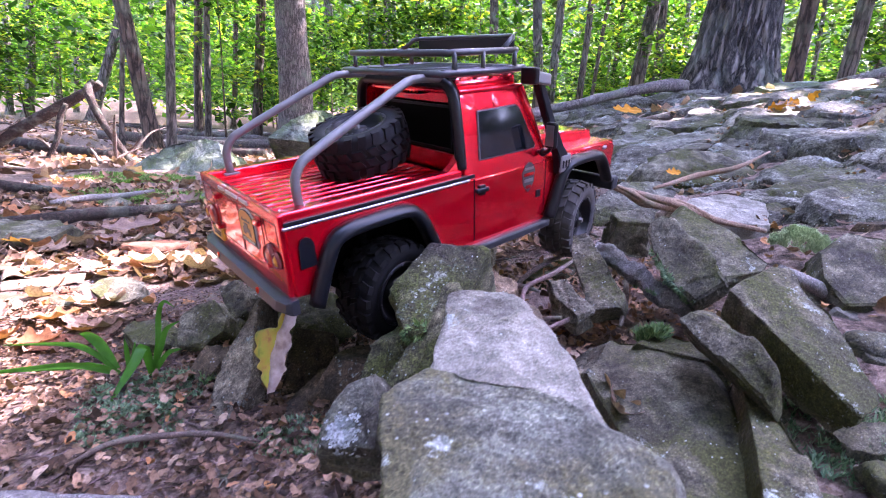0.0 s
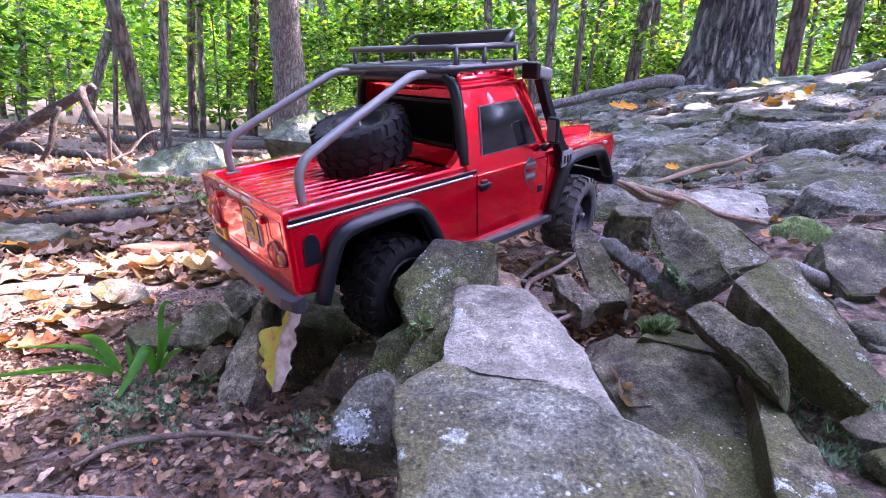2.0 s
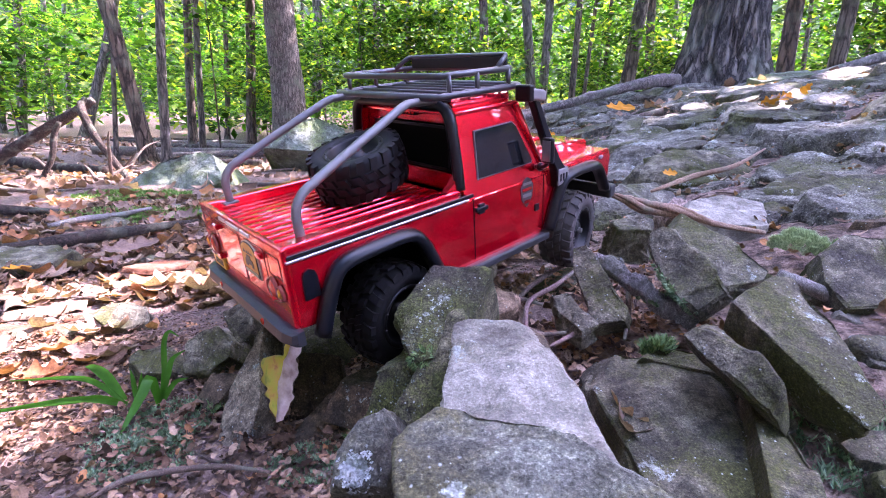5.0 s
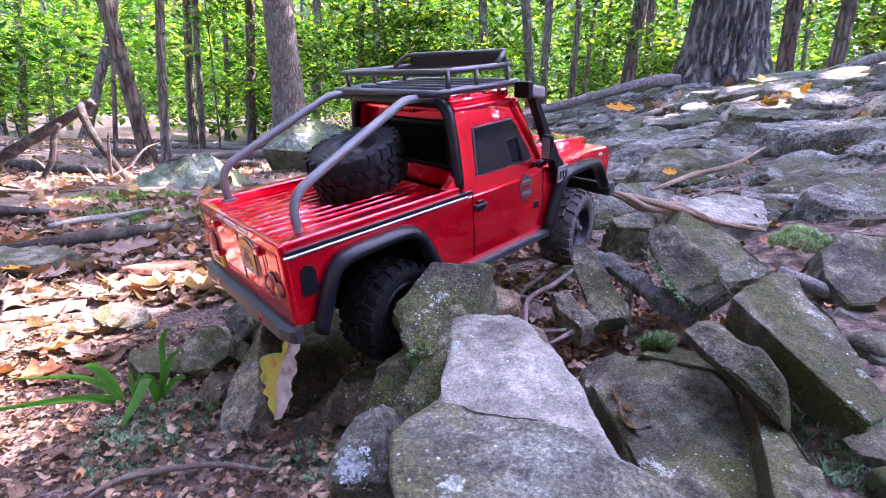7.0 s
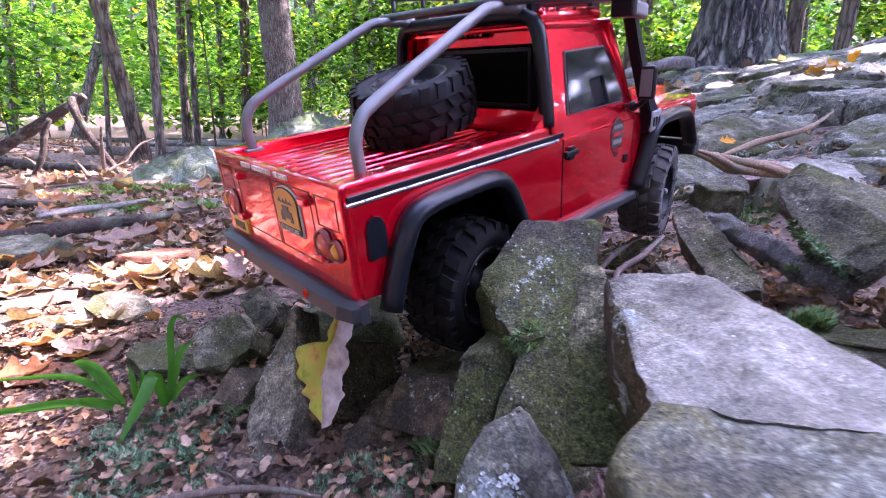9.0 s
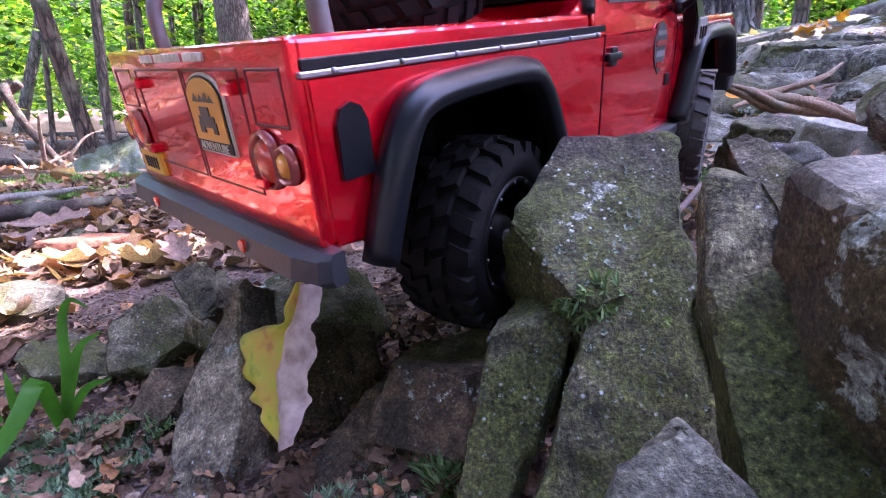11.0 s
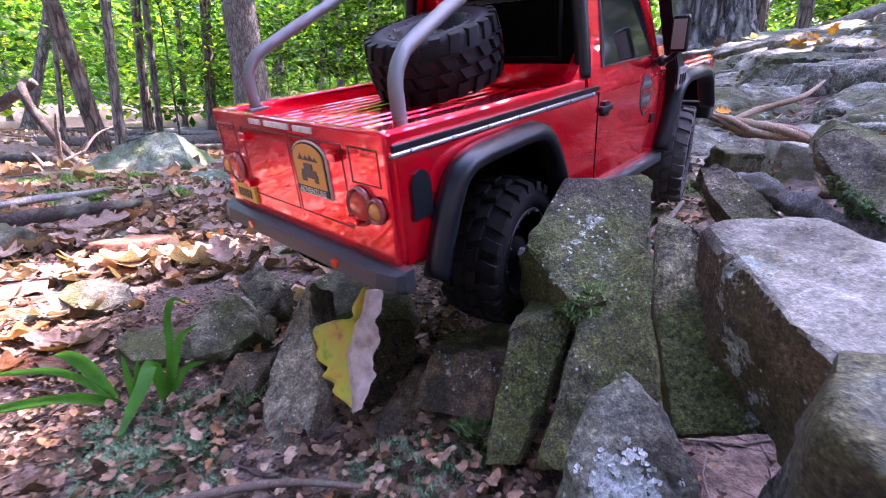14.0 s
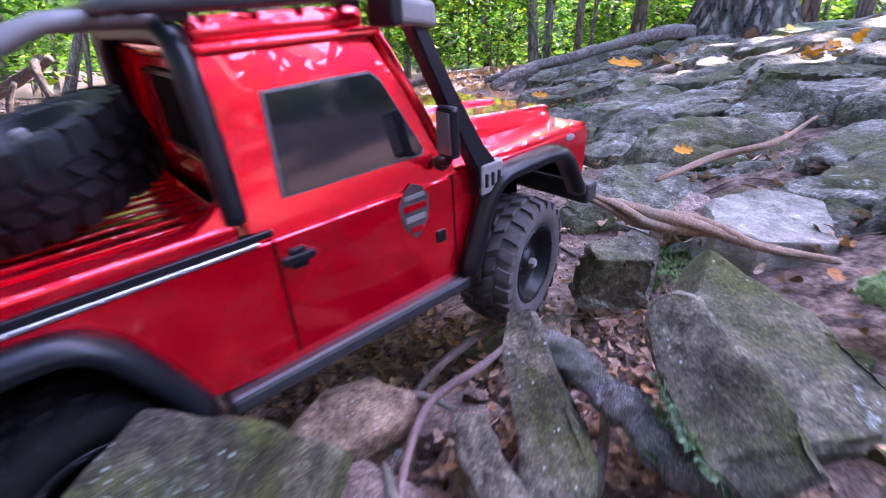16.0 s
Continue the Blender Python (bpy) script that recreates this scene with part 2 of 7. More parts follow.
moss_pale = leaf_material("pale lichen moss", [(0.0, (0.07, 0.13, 0.08)), (0.5, (0.16, 0.26, 0.16)), (1.0, (0.30, 0.41, 0.26))], 0.2, 0.85)


def bark_material(name, dark, light, ridge, zoom=1.0, stretched=0.22):
    m, n, l, b = material(name)
    c = n.new("ShaderNodeTexCoord").outputs["Object"]
    stretch = n.new("ShaderNodeMapping")
    stretch.inputs["Scale"].default_value = (1, 1, stretched)
    l.new(c, stretch.inputs["Vector"])
    grain = noise_node(n, l, stretch.outputs[0], 22 * zoom, 6, 0.68)
    ridges = n.new("ShaderNodeTexVoronoi")
    ridges.feature = "DISTANCE_TO_EDGE"
    ridges.inputs["Scale"].default_value = 14 * zoom
    warp = mix_node(n, l, 0.08, stretch.outputs[0], grain.outputs[1], "ADD")
    l.new(warp, ridges.inputs["Vector"])
    crack = ramp_node(n, l, ridges.outputs[0], [(0.0, (0, 0, 0)), (0.22, (1, 1, 1))]).outputs[0]
    col = ramp_node(n, l, grain.outputs[0], [(0.3, dark), (0.72, light)]).outputs[0]
    col = mix_node(n, l, crack, tuple(v * 0.45 for v in dark), col)
    patch = noise_node(n, l, c, 2.5 * zoom, 4, 0.6)
    col = mix_node(n, l, white_points(n, l, patch.outputs[0], 0.5, 0.75), col, (0.15, 0.17, 0.12))
    l.new(col, b.inputs["Base Color"])
    b.inputs["Roughness"].default_value = 0.9
    h = bump_node(n, l, crack, ridge, 0.02 / zoom, None)
    bump_node(n, l, grain.outputs[0], 0.8, 0.012 / zoom, b, h)
    return m


bark_furrowed = bark_material("furrowed grey bark", (0.085, 0.07, 0.058), (0.32, 0.275, 0.235), 1.0, 2.0)
bark_grey = bark_material("grey bark", (0.06, 0.05, 0.04), (0.25, 0.21, 0.175), 0.9)
bark_big = bark_material("rough ridged bark", (0.030, 0.025, 0.020), (0.27, 0.23, 0.185), 0.9, 1.5, 0.16)
bark_brown = bark_material("brown bark", (0.04, 0.028, 0.02), (0.19, 0.135, 0.10), 0.8)
log_bark = bark_material("weathered log", (0.10, 0.08, 0.07), (0.34, 0.29, 0.26), 0.5, 3.0, 0.8)
rotten_bark = bark_material("rotten brown log", (0.018, 0.012, 0.009), (0.12, 0.075, 0.052), 0.7, 4.0, 0.8)
log_fine = bark_material("weathered grey branch", (0.14, 0.125, 0.11), (0.54, 0.50, 0.47), 0.8, 7.0, 0.6)
dead_wood = bark_material("grey dead wood", (0.15, 0.13, 0.12), (0.42, 0.38, 0.36), 0.4, 6.0)
twig_wood = bark_material("dead twig", (0.09, 0.06, 0.045), (0.26, 0.18, 0.14), 0.4, 10.0)
pink_twig = bark_material("pinkish root", (0.20, 0.12, 0.11), (0.36, 0.25, 0.23), 0.3, 10.0)
bark_strip = bark_material("tan curled bark", (0.26, 0.15, 0.09), (0.45, 0.31, 0.22), 0.3, 8.0)
bark_orange = bark_material("rotten orange bark", (0.12, 0.035, 0.014), (0.24, 0.085, 0.035), 0.5, 8.0)


def soil_material():
    m, n, l, b = material("leaf litter soil")
    c = world_coord(n)
    a, f, g = noise_node(n, l, c, 3.2, 5, 0.65), noise_node(n, l, c, 55, 6, 0.72), noise_node(n, l, c, 240, 4, 0.7)
    col = ramp_node(n, l, f.outputs[0], [(0.30, (0.012, 0.008, 0.006)), (0.43, (0.075, 0.048, 0.036)), (0.55, (0.22, 0.145, 0.11)), (0.68, (0.42, 0.31, 0.25))]).outputs[0]
    col = mix_node(n, l, white_points(n, l, a.outputs[0], 0.48, 0.68), col, mix_node(n, l, g.outputs[0], (0.022, 0.014, 0.011), (0.23, 0.155, 0.12)))
    l.new(col, b.inputs["Base Color"])
    b.inputs["Roughness"].default_value = 0.95
    h = bump_node(n, l, f.outputs[0], 0.9, 0.012, None)
    bump_node(n, l, g.outputs[0], 0.8, 0.004, b, h)
    return m


soil = soil_material()

from mathutils.bvhtree import BVHTree

# ---- building helpers ----
def mesh_object(name, verts, faces, mat, parent=None, label="", smooth=False):
    me = bpy.data.meshes.new(name)
    me.from_pydata(verts, [], faces)
    me.materials.append(mat)
    if smooth:
        me.polygons.foreach_set("use_smooth", [True] * len(me.polygons))
    me.update()
    ob = new(name, me)
    if parent:
        ob.parent = parent
    return tagged(ob, label)


def part(name, bm, mat, parent, label="", smooth=False):
    """One mesh of its own under a thing or a part."""
    bmesh.ops.recalc_face_normals(bm, faces=bm.faces)
    me = bpy.data.meshes.new(name)
    bm.to_mesh(me)
    bm.free()
    me.materials.append(mat)
    if smooth:
        me.polygons.foreach_set("use_smooth", [True] * len(me.polygons))
    ob = new(name, me)
    ob.parent = parent
    return tagged(ob, label)


def thing(name, m, label, category, group=""):
    ob = new(name)
    ob.empty_display_size = 0.05
    ob.matrix_world = m
    return tagged(ob, label, category, group)


def box(bm, lo, hi, bevel=0.0, segs=2, m=None):
    size = [h - l for l, h in zip(lo, hi)]
    mid = [(l + h) / 2 for l, h in zip(lo, hi)]
    made = bmesh.ops.create_cube(bm, size=1.0, matrix=(m or Matrix()) @ Matrix.LocRotScale(mid, None, size))
    if bevel:
        edges = list({e for v in made["verts"] for e in v.link_edges})
        bmesh.ops.bevel(bm, geom=edges, offset=bevel, segments=segs, affect="EDGES", profile=0.5)


def tube_mesh(points, radii, sides=8, wobble=0.0, seed=0, closed=False):
    """Vertices and faces of a bent, tapering round bar through points."""
    rnd = random.Random(seed)
    pts = [Vector(p) for p in points]
    verts, faces, up = [], [], Vector((0, 0, 1))
    n = len(pts)
    for i, p in enumerate(pts):
        a, b = pts[(i - 1) % n if closed else max(i - 1, 0)], pts[(i + 1) % n if closed else min(i + 1, n - 1)]
        d = (b - a).normalized()
        if i == 0:
            up = d.orthogonal().normalized()
        side = d.cross(up)
        if side.length < 1e-4:
            side = d.orthogonal()
        side.normalize()
        up = side.cross(d).normalized()
        r = radii[i] if isinstance(radii, (list, tuple)) else radii
        for k in range(sides):
            t = 2 * math.pi * k / sides
            rr = r * (1 + wobble * (rnd.random() - 0.5))
            verts.append(p + (side * math.cos(t) + up * math.sin(t)) * rr)
    for i in range(n if closed else n - 1):
        for k in range(sides):
            a, b = i * sides + k, i * sides + (k + 1) % sides
            j = (i + 1) % n
            faces.append((a, b, j * sides + (k + 1) % sides, j * sides + k))
    if not closed:
        faces.append(tuple(reversed(range(sides))))
        faces.append(tuple((n - 1) * sides + k for k in range(sides)))
    return verts, faces


def smooth_line(points, per=5):
    """A Catmull-Rom line through points."""
    p = [Vector(q) for q in points]
    p = [2 * p[0] - p[1], *p, 2 * p[-1] - p[-2]]
    out = []
    for i in range(1, len(p) - 2):
        for k in range(per):
            t = k / per
            out.append(0.5 * (2 * p[i] + (p[i + 1] - p[i - 1]) * t + (2 * p[i - 1] - 5 * p[i] + 4 * p[i + 1] - p[i + 2]) * t * t + (3 * p[i] - p[i - 1] - 3 * p[i + 1] + p[i + 2]) * t ** 3))
    return [*out, p[-2]]


def tube_part(name, points, radii, mat, parent, label="", sides=10, per=4, closed=False, wobble=0.0, seed=0):
    line = [Vector(q) for q in points] if closed or per == 1 else smooth_line(points, per)
    if isinstance(radii, (list, tuple)):
        radii = np.interp(np.linspace(0, 1, len(line)), np.linspace(0, 1, len(radii)), radii).tolist()
    v, f = tube_mesh(line, radii, sides, wobble, seed, closed)
    return mesh_object(name, v, f, mat, parent, label, smooth=True)


def lathe(profile, steps, axis_y=True):
    """Turn (radius, along) pairs round the y axis."""
    verts, faces, n = [], [], len(profile)
    for k in range(steps):
        a = 2 * math.pi * k / steps
        verts += [(r * math.cos(a), y, r * math.sin(a)) for r, y in profile]
    for k in range(steps):
        j = (k + 1) % steps
        faces += [(k * n + i, k * n + i + 1, j * n + i + 1, j * n + i) for i in range(n - 1)]
    return verts, faces


# ---- ground ----
def ground_z(x, y):
    """Height of the forest floor: a rocky ramp that rises to the right, a dip on the left, rising woods behind."""
    r = 0.30 * x + 0.075 * y + 0.01
    ramp = 0.5 * (r + math.sqrt(r * r + 0.004)) - 0.02
    if ramp > 0.5:
        ramp = 0.5 + 0.45 * (1 - math.exp(-(ramp - 0.5) / 0.55))
    woods = 0.012 * max(0.0, y - 2.5) + 0.05 * max(0.0, y - 16.0)
    dip = -0.22 * math.exp(-((x + 4.5) ** 2 / 6.0 + (y - 6.0) ** 2 / 9.0))
    hollow = -0.05 * math.exp(-((x - 0.22) ** 2 + (y - 0.30) ** 2) / 0.03)
    worn = -0.028 * min(1.0, max(0.0, (x - 0.26) / 0.2)) * math.exp(-max(0.0, y - 2.2))   # soil between the bedrock
    return ramp + woods + dip + hollow + worn


def bumpy_ground(x, y):
    p = Vector((x, y, 0.0))
    near = math.exp(-(x * x + y * y) / 30.0)
    return ground_z(x, y) + 0.016 * noise.noise(p * 5.0) + 0.006 * noise.noise(p * 19.0) * near + (0.05 * noise.noise(p * 0.9)) * (1 - near)


def make_ground():
    def axis(lo, hi, mid_lo, mid_hi, step):
        out = list(np.arange(mid_lo, mid_hi, step))
        s, v = step, mid_hi
        while v < hi:
            out.append(v)
            s *= 1.16
            v += s
        out.append(hi)
        s, v = step, mid_lo
        while v > lo:
            s *= 1.16
            v -= s
            out.insert(0, max(v, lo))
        return out
    xs, ys = axis(-90, 90, -1.6, 1.8, 0.03), axis(-60, 110, -0.2, 3.0, 0.03)
    verts = [(x, y, bumpy_ground(x, y)) for y in ys for x in xs]
    w = len(xs)
    faces = [(j * w + i, j * w + i + 1, (j + 1) * w + i + 1, (j + 1) * w + i) for j in range(len(ys) - 1) for i in range(w - 1)]
    ob = mesh_object("ground", verts, faces, soil, smooth=True)
    tagged(ob, "brown forest soil under dead leaves", "forest floor", kind="structure")


make_ground()


# ---- rocks ----
ICO = {}


def unit_ball(level):
    if level not in ICO:
        bm = bmesh.new()
        bmesh.ops.create_icosphere(bm, subdivisions=level, radius=1.0)
        ICO[level] = (np.array([v.co[:] for v in bm.verts]), [tuple(v.index for v in f.verts) for f in bm.faces])
        bm.free()
    return ICO[level]


ROCK_SEED = [0]


def block_mesh(planes, size, edge, bevel, rnd):
    """A convex block cut out by planes, its edges worn and its faces divided for relief."""
    bm = bmesh.new()
    bmesh.ops.create_cube(bm, size=1.2)
    for n, off in planes:
        nv = Vector(n)
        cut = bmesh.ops.bisect_plane(bm, geom=bm.verts[:] + bm.edges[:] + bm.faces[:], plane_co=nv * off, plane_no=nv, clear_outer=True)
        rim = [g for g in cut["geom_cut"] if isinstance(g, bmesh.types.BMEdge)]
        if rim:
            bmesh.ops.holes_fill(bm, edges=rim, sides=0)
    bmesh.ops.remove_doubles(bm, verts=bm.verts[:], dist=0.0008)
    bmesh.ops.dissolve_limit(bm, angle_limit=0.03, verts=bm.verts[:], edges=bm.edges[:])
    bmesh.ops.bevel(bm, geom=bm.edges[:], offset=bevel, segments=2, affect="EDGES", profile=0.6, clamp_overlap=True)
    bmesh.ops.remove_doubles(bm, verts=bm.verts[:], dist=0.0003)
    bmesh.ops.triangulate(bm, faces=bm.faces[:])
    for _ in range(6):
        long = [e for e in bm.edges if e.calc_length() > edge]
        if not long or len(bm.faces) > 9000:
            break
        bmesh.ops.subdivide_edges(bm, edges=long, cuts=1)
        bmesh.ops.triangulate(bm, faces=bm.faces[:], quad_method="SHORT_EDGE")
    bm.normal_update()
    return bm


def rock(name, label, m, outline, thick, mat, flare=0.12, rough=0.005, sharp=55, level=5, group="rocks", worn=0.10):
    """A broken stone whose upper face has this outline; the pose's z axis is the upper face's normal.
    A low sharpness gives a worn, rounded boulder, a high one a block with clear faces and chipped rims."""
    ROCK_SEED[0] += 1
    rnd = random.Random(ROCK_SEED[0] * 7 + 1)
    pts = np.array(outline)
    mid = pts.mean(0)
    size = np.ptp(pts, axis=0) / 2
    centre = np.array([mid[0], mid[1], -thick / 2])
    scale = np.array([size[0], size[1], thick / 2])
    planes = [((0, 0, 1), 0.0), ((0, 0, -1), thick)]
    for a, b in zip(pts, np.roll(pts, -1, axis=0)):
        e = b - a
        if np.hypot(*e) < 1e-4:
            continue
        n = np.array([e[1], -e[0], (flare + rnd.uniform(-0.06, 0.06)) * np.hypot(*e)])
        n /= np.linalg.norm(n)
        planes.append((tuple(n), float(n[:2] @ a)))
    for _ in range(7 if sharp < 20 else 4):   # chips off the rim
        i = rnd.randrange(len(pts))
        out = pts[i] - mid
        n = np.array([*(out / (np.linalg.norm(out) + 1e-9)), rnd.uniform(0.4, 1.3)])
        n /= np.linalg.norm(n)
        d = float(n[:2] @ pts[i]) - rnd.uniform(0.02, 0.13) * min(size)
        planes.append((tuple(n), d))
    shift = Vector((rnd.uniform(0, 50), rnd.uniform(0, 50), rnd.uniform(0, 50)))
    f1 = 0.55 / max(0.02, float(size.mean()))
    if sharp < 20:
        dirs, faces = unit_ball(level)
        d = dirs * scale
        s = np.zeros(len(d))
        for n, off in planes:
            reach = off - np.dot(n, centre)
            s += np.maximum(d @ np.array(n) / max(reach, 1e-4), 0) ** sharp
        verts = centre + d / (s ** (1.0 / sharp))[:, None]
        co = []
        for v in verts:
            q = Vector(v)
            away = (q - Vector(centre)).normalized()
            h = noise.noise(q * f1 * 2 + shift) * 0.8 + noise.noise(q * f1 * 7 + shift) * 0.5 + noise.noise(q * f1 * 22 + shift) * 0.4
            split = 0.9 * max(0.0, 1 - abs(noise.noise(q * f1 * 1.6 + shift * 2)) * 14)   # old cracks
            layer = noise.noise(Vector((q.x * f1, q.y * f1, q.z * f1 * 9)) + shift) * 0.5
            co.append(q + away * rough * (h + layer - split))
        ob = mesh_object(name, co, faces, mat, smooth=True)
    else:
        small = float(min(size.min(), thick / 2))
        bm = block_mesh(planes, size, max(0.004, float(size.max()) / (24 if level > 4 else 9)), max(0.0014, small * worn), rnd)
        moved = []
        for v in bm.verts:
            q = v.co
            h = noise.noise(q * 34 + shift) * 0.7 + noise.noise(q * 95 + shift) * 0.45 + noise.noise(q * 230 + shift) * 0.3
            ledge = noise.noise(Vector((q.x * f1 * 1.7, q.y * f1 * 1.7, q.z * f1 * 4)) + shift)
            ledge = -1.3 if ledge > 0.16 else (-1.3 * max(0.0, (ledge - 0.10) / 0.06))
            swell = noise.noise(q * f1 * 2.4 + shift * 3) + 0.5 * noise.noise(q * f1 * 5.5 + shift)
            moved.append(q + v.normal * rough * (0.36 * (h + ledge) + 0.38 * swell))
        for v, q in zip(bm.verts, moved):
            v.co = q
        bmesh.ops.recalc_face_normals(bm, faces=bm.faces[:])
        me = bpy.data.meshes.new(name)
        bm.to_mesh(me)
        bm.free()
        me.materials.append(mat)
        me.polygons.foreach_set("use_smooth", [True] * len(me.polygons))
        me.set_sharp_from_angle(angle=math.radians(40))
        ob = new(name, me)
    ob.matrix_world = m
    tagged(ob, label, "rock", group)
    return ob



wedge = rock("boulder", "grey-green mossy boulder wedged beside the rear tyre", pose(-0.004, 0.423, 0.168, 38, -11, 0), [(-0.047, 0.003), (-0.029, -0.051), (0.021, -0.044), (0.056, 0.039), (-0.002, 0.052)], 0.11, rock_mossy, 0.05, 0.006, 60, worn=0.2)
slab_a = rock("rock_slab", "upright grey slab of stone with pale lichen specks", pose(-0.048, 0.398, 0.087, 59, -29, 0) @ pose(0, 0, 0.008), [(-0.053, -0.037), (-0.026, -0.050), (0.012, -0.015), (0.040, 0.018), (0.023, 0.052), (0.003, 0.032)], 0.04, rock_mossy, -0.1, 0.006, 60)
slab_b = rock("rock_slab", "upright green-stained stone slab with moss in the cracks", pose(-0.005, 0.377, 0.100, 55, -10, 0) @ pose(0, 0, 0.014), [(-0.060, -0.046), (0.017, -0.060), (0.027, -0.015), (0.036, 0.034), (0.036, 0.072), (-0.013, 0.031)], 0.04, rock_mossy, -0.1, 0.006, 60)
rock("rock_slab", "narrow upright mossy stone fin with a pale broken edge", pose(0.007, 0.331, 0.156, 46, -26, 0) @ pose(0, 0, 0.004), [(0.008, 0.041), (-0.014, 0.010), (-0.022, -0.008), (-0.040, -0.046), (-0.002, -0.060), (0.010, -0.033), (0.017, 0.001), (0.023, 0.035), (0.021, 0.049)], 0.026, rock_mossy, -0.05, 0.006, 70, worn=0.1)
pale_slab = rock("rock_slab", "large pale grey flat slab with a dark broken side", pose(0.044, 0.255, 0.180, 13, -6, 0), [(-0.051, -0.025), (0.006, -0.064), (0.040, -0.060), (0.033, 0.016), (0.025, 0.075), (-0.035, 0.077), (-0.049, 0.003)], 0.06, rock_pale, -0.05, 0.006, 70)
pale_slab.data.materials.append(rock_brown)   # its broken side is brown and earth-stained, its shade also put into the colour
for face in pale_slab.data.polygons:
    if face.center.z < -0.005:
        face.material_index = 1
rock("rock_slab", "low grey lichen-patched stone lying in front of the slab", pose(0.044, 0.193, 0.173, 9, -7, 0), [(-0.069, 0.029), (-0.065, -0.040), (0.056, -0.044), (0.061, -0.024), (0.027, 0.028), (-0.048, 0.053)], 0.1, rock_lichen, 0.1, 0.006, 55)
pointed = rock("stone", "small pointed stone with a white lichen patch", pose(-0.051, 0.268, 0.129, 34, -25, 0), [(-0.038, -0.010), (0.008, -0.027), (0.016, -0.019), (0.019, 0.008), (0.016, 0.025), (0.000, 0.019), (-0.021, 0.003)], 0.05, rock_lichen, 0.1, 0.006, 55)
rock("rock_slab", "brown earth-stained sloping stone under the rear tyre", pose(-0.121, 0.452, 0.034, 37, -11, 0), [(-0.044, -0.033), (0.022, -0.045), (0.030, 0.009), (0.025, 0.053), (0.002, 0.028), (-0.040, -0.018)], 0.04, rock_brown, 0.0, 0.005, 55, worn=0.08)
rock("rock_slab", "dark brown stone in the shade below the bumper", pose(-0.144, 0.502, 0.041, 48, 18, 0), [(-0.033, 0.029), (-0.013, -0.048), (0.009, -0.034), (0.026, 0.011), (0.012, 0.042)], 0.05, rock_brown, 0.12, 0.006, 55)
strip = rock("rock_slab", "tall leaning strip of weathered grey-brown stone", pose(-0.221, 0.475, 0.050, 46, -36, 0), [(-0.010, 0.019), (-0.062, -0.040), (-0.012, -0.070), (0.003, -0.052), (0.018, -0.033), (0.046, 0.054), (0.040, 0.058), (0.013, 0.060)], 0.035, rock_tan, 0.0, 0.005, 70, worn=0.07)
rock("rock_slab", "thin reddish-brown leaning stone strip", pose(-0.275, 0.502, 0.012, 41, -41, 0), [(-0.008, 0.021), (-0.042, -0.002), (-0.046, -0.022), (-0.027, -0.036), (-0.005, -0.030), (0.017, -0.007), (0.046, 0.017), (0.017, 0.037)], 0.03, rock_brown, 0.0, 0.005, 70, worn=0.07)
rock("boulder", "small rounded grey-green boulder among dead leaves", pose(-0.287, 0.627, 0.064, 49, -9, 0), [(-0.011, -0.016), (0.004, -0.029), (0.019, -0.018), (0.022, 0.003), (-0.003, 0.032), (-0.027, 0.019)], 0.05, rock_grey, 0.1, 0.006, 30, worn=0.3)
rock("boulder", "rough grey stone with pale lichen", pose(-0.307, 0.580, 0.047, 48, -13, 0), [(-0.034, -0.028), (-0.001, -0.036), (0.031, -0.018), (0.032, 0.006), (0.014, 0.027), (-0.005, 0.027), (-0.036, 0.017)], 0.05, rock_grey, 0.05, 0.006, 55, worn=0.1)
rock("stone", "low pale flat stone in the leaf litter", pose(-0.386, 0.592, 0.024, 18, 0, 0), [(-0.037, -0.004), (-0.005, -0.028), (0.049, -0.025), (0.030, 0.013), (-0.006, 0.028), (-0.032, 0.016)], 0.04, rock_grey, 0.12, 0.006, 55)
rock("rock_slab", "tan-grey stone standing against the front tyre", pose(0.174, 0.527, 0.166, 30, -31, 0), [(0.003, 0.066), (-0.012, 0.032), (-0.028, -0.047), (0.002, -0.058), (0.013, -0.046), (0.019, 0.061)], 0.03, rock_grey, 0.0, 0.006, 70)
rock("boulder", "tan-brown stone lying under the side step", pose(0.058, 0.558, 0.130, 21, 3, 0), [(-0.020, -0.034), (0.006, -0.026), (0.034, -0.001), (0.039, 0.024), (0.008, 0.031), (-0.025, 0.018), (-0.041, -0.019)], 0.06, rock_earth, 0.2, 0.006, 30, worn=0.3)
rock("stone", "small grey stone chip between the roots", pose(0.140, 0.508, 0.143, 23, -13, 0), [(-0.014, -0.001), (0.002, -0.039), (0.022, -0.030), (0.003, 0.026), (-0.013, 0.043)], 0.03, rock_grey, 0.05, 0.006, 55)
olive = rock("rock_slab", "olive-grey leaning stone slab with mossy flank", pose(0.253, 0.4985, 0.204, 39, -42, 0), [(-0.030, -0.018), (-0.030, -0.056), (0.008, -0.058), (0.016, -0.028), (0.020, -0.001), (0.021, 0.033), (0.014, 0.046), (-0.001, 0.049), (-0.014, 0.038)], 0.026, rock_grey, 0.0, 0.006, 60, worn=0.28)
rock("rock_slab", "long grey leaning stone slab", pose(0.297, 0.525, 0.211, 27, -10, 0), [(-0.033, 0.030), (-0.026, -0.063), (0.029, -0.056), (0.041, -0.045), (0.030, 0.018), (-0.001, 0.077), (-0.032, 0.063)], 0.022, rock_grey, 0.05, 0.006, 60, worn=0.25)
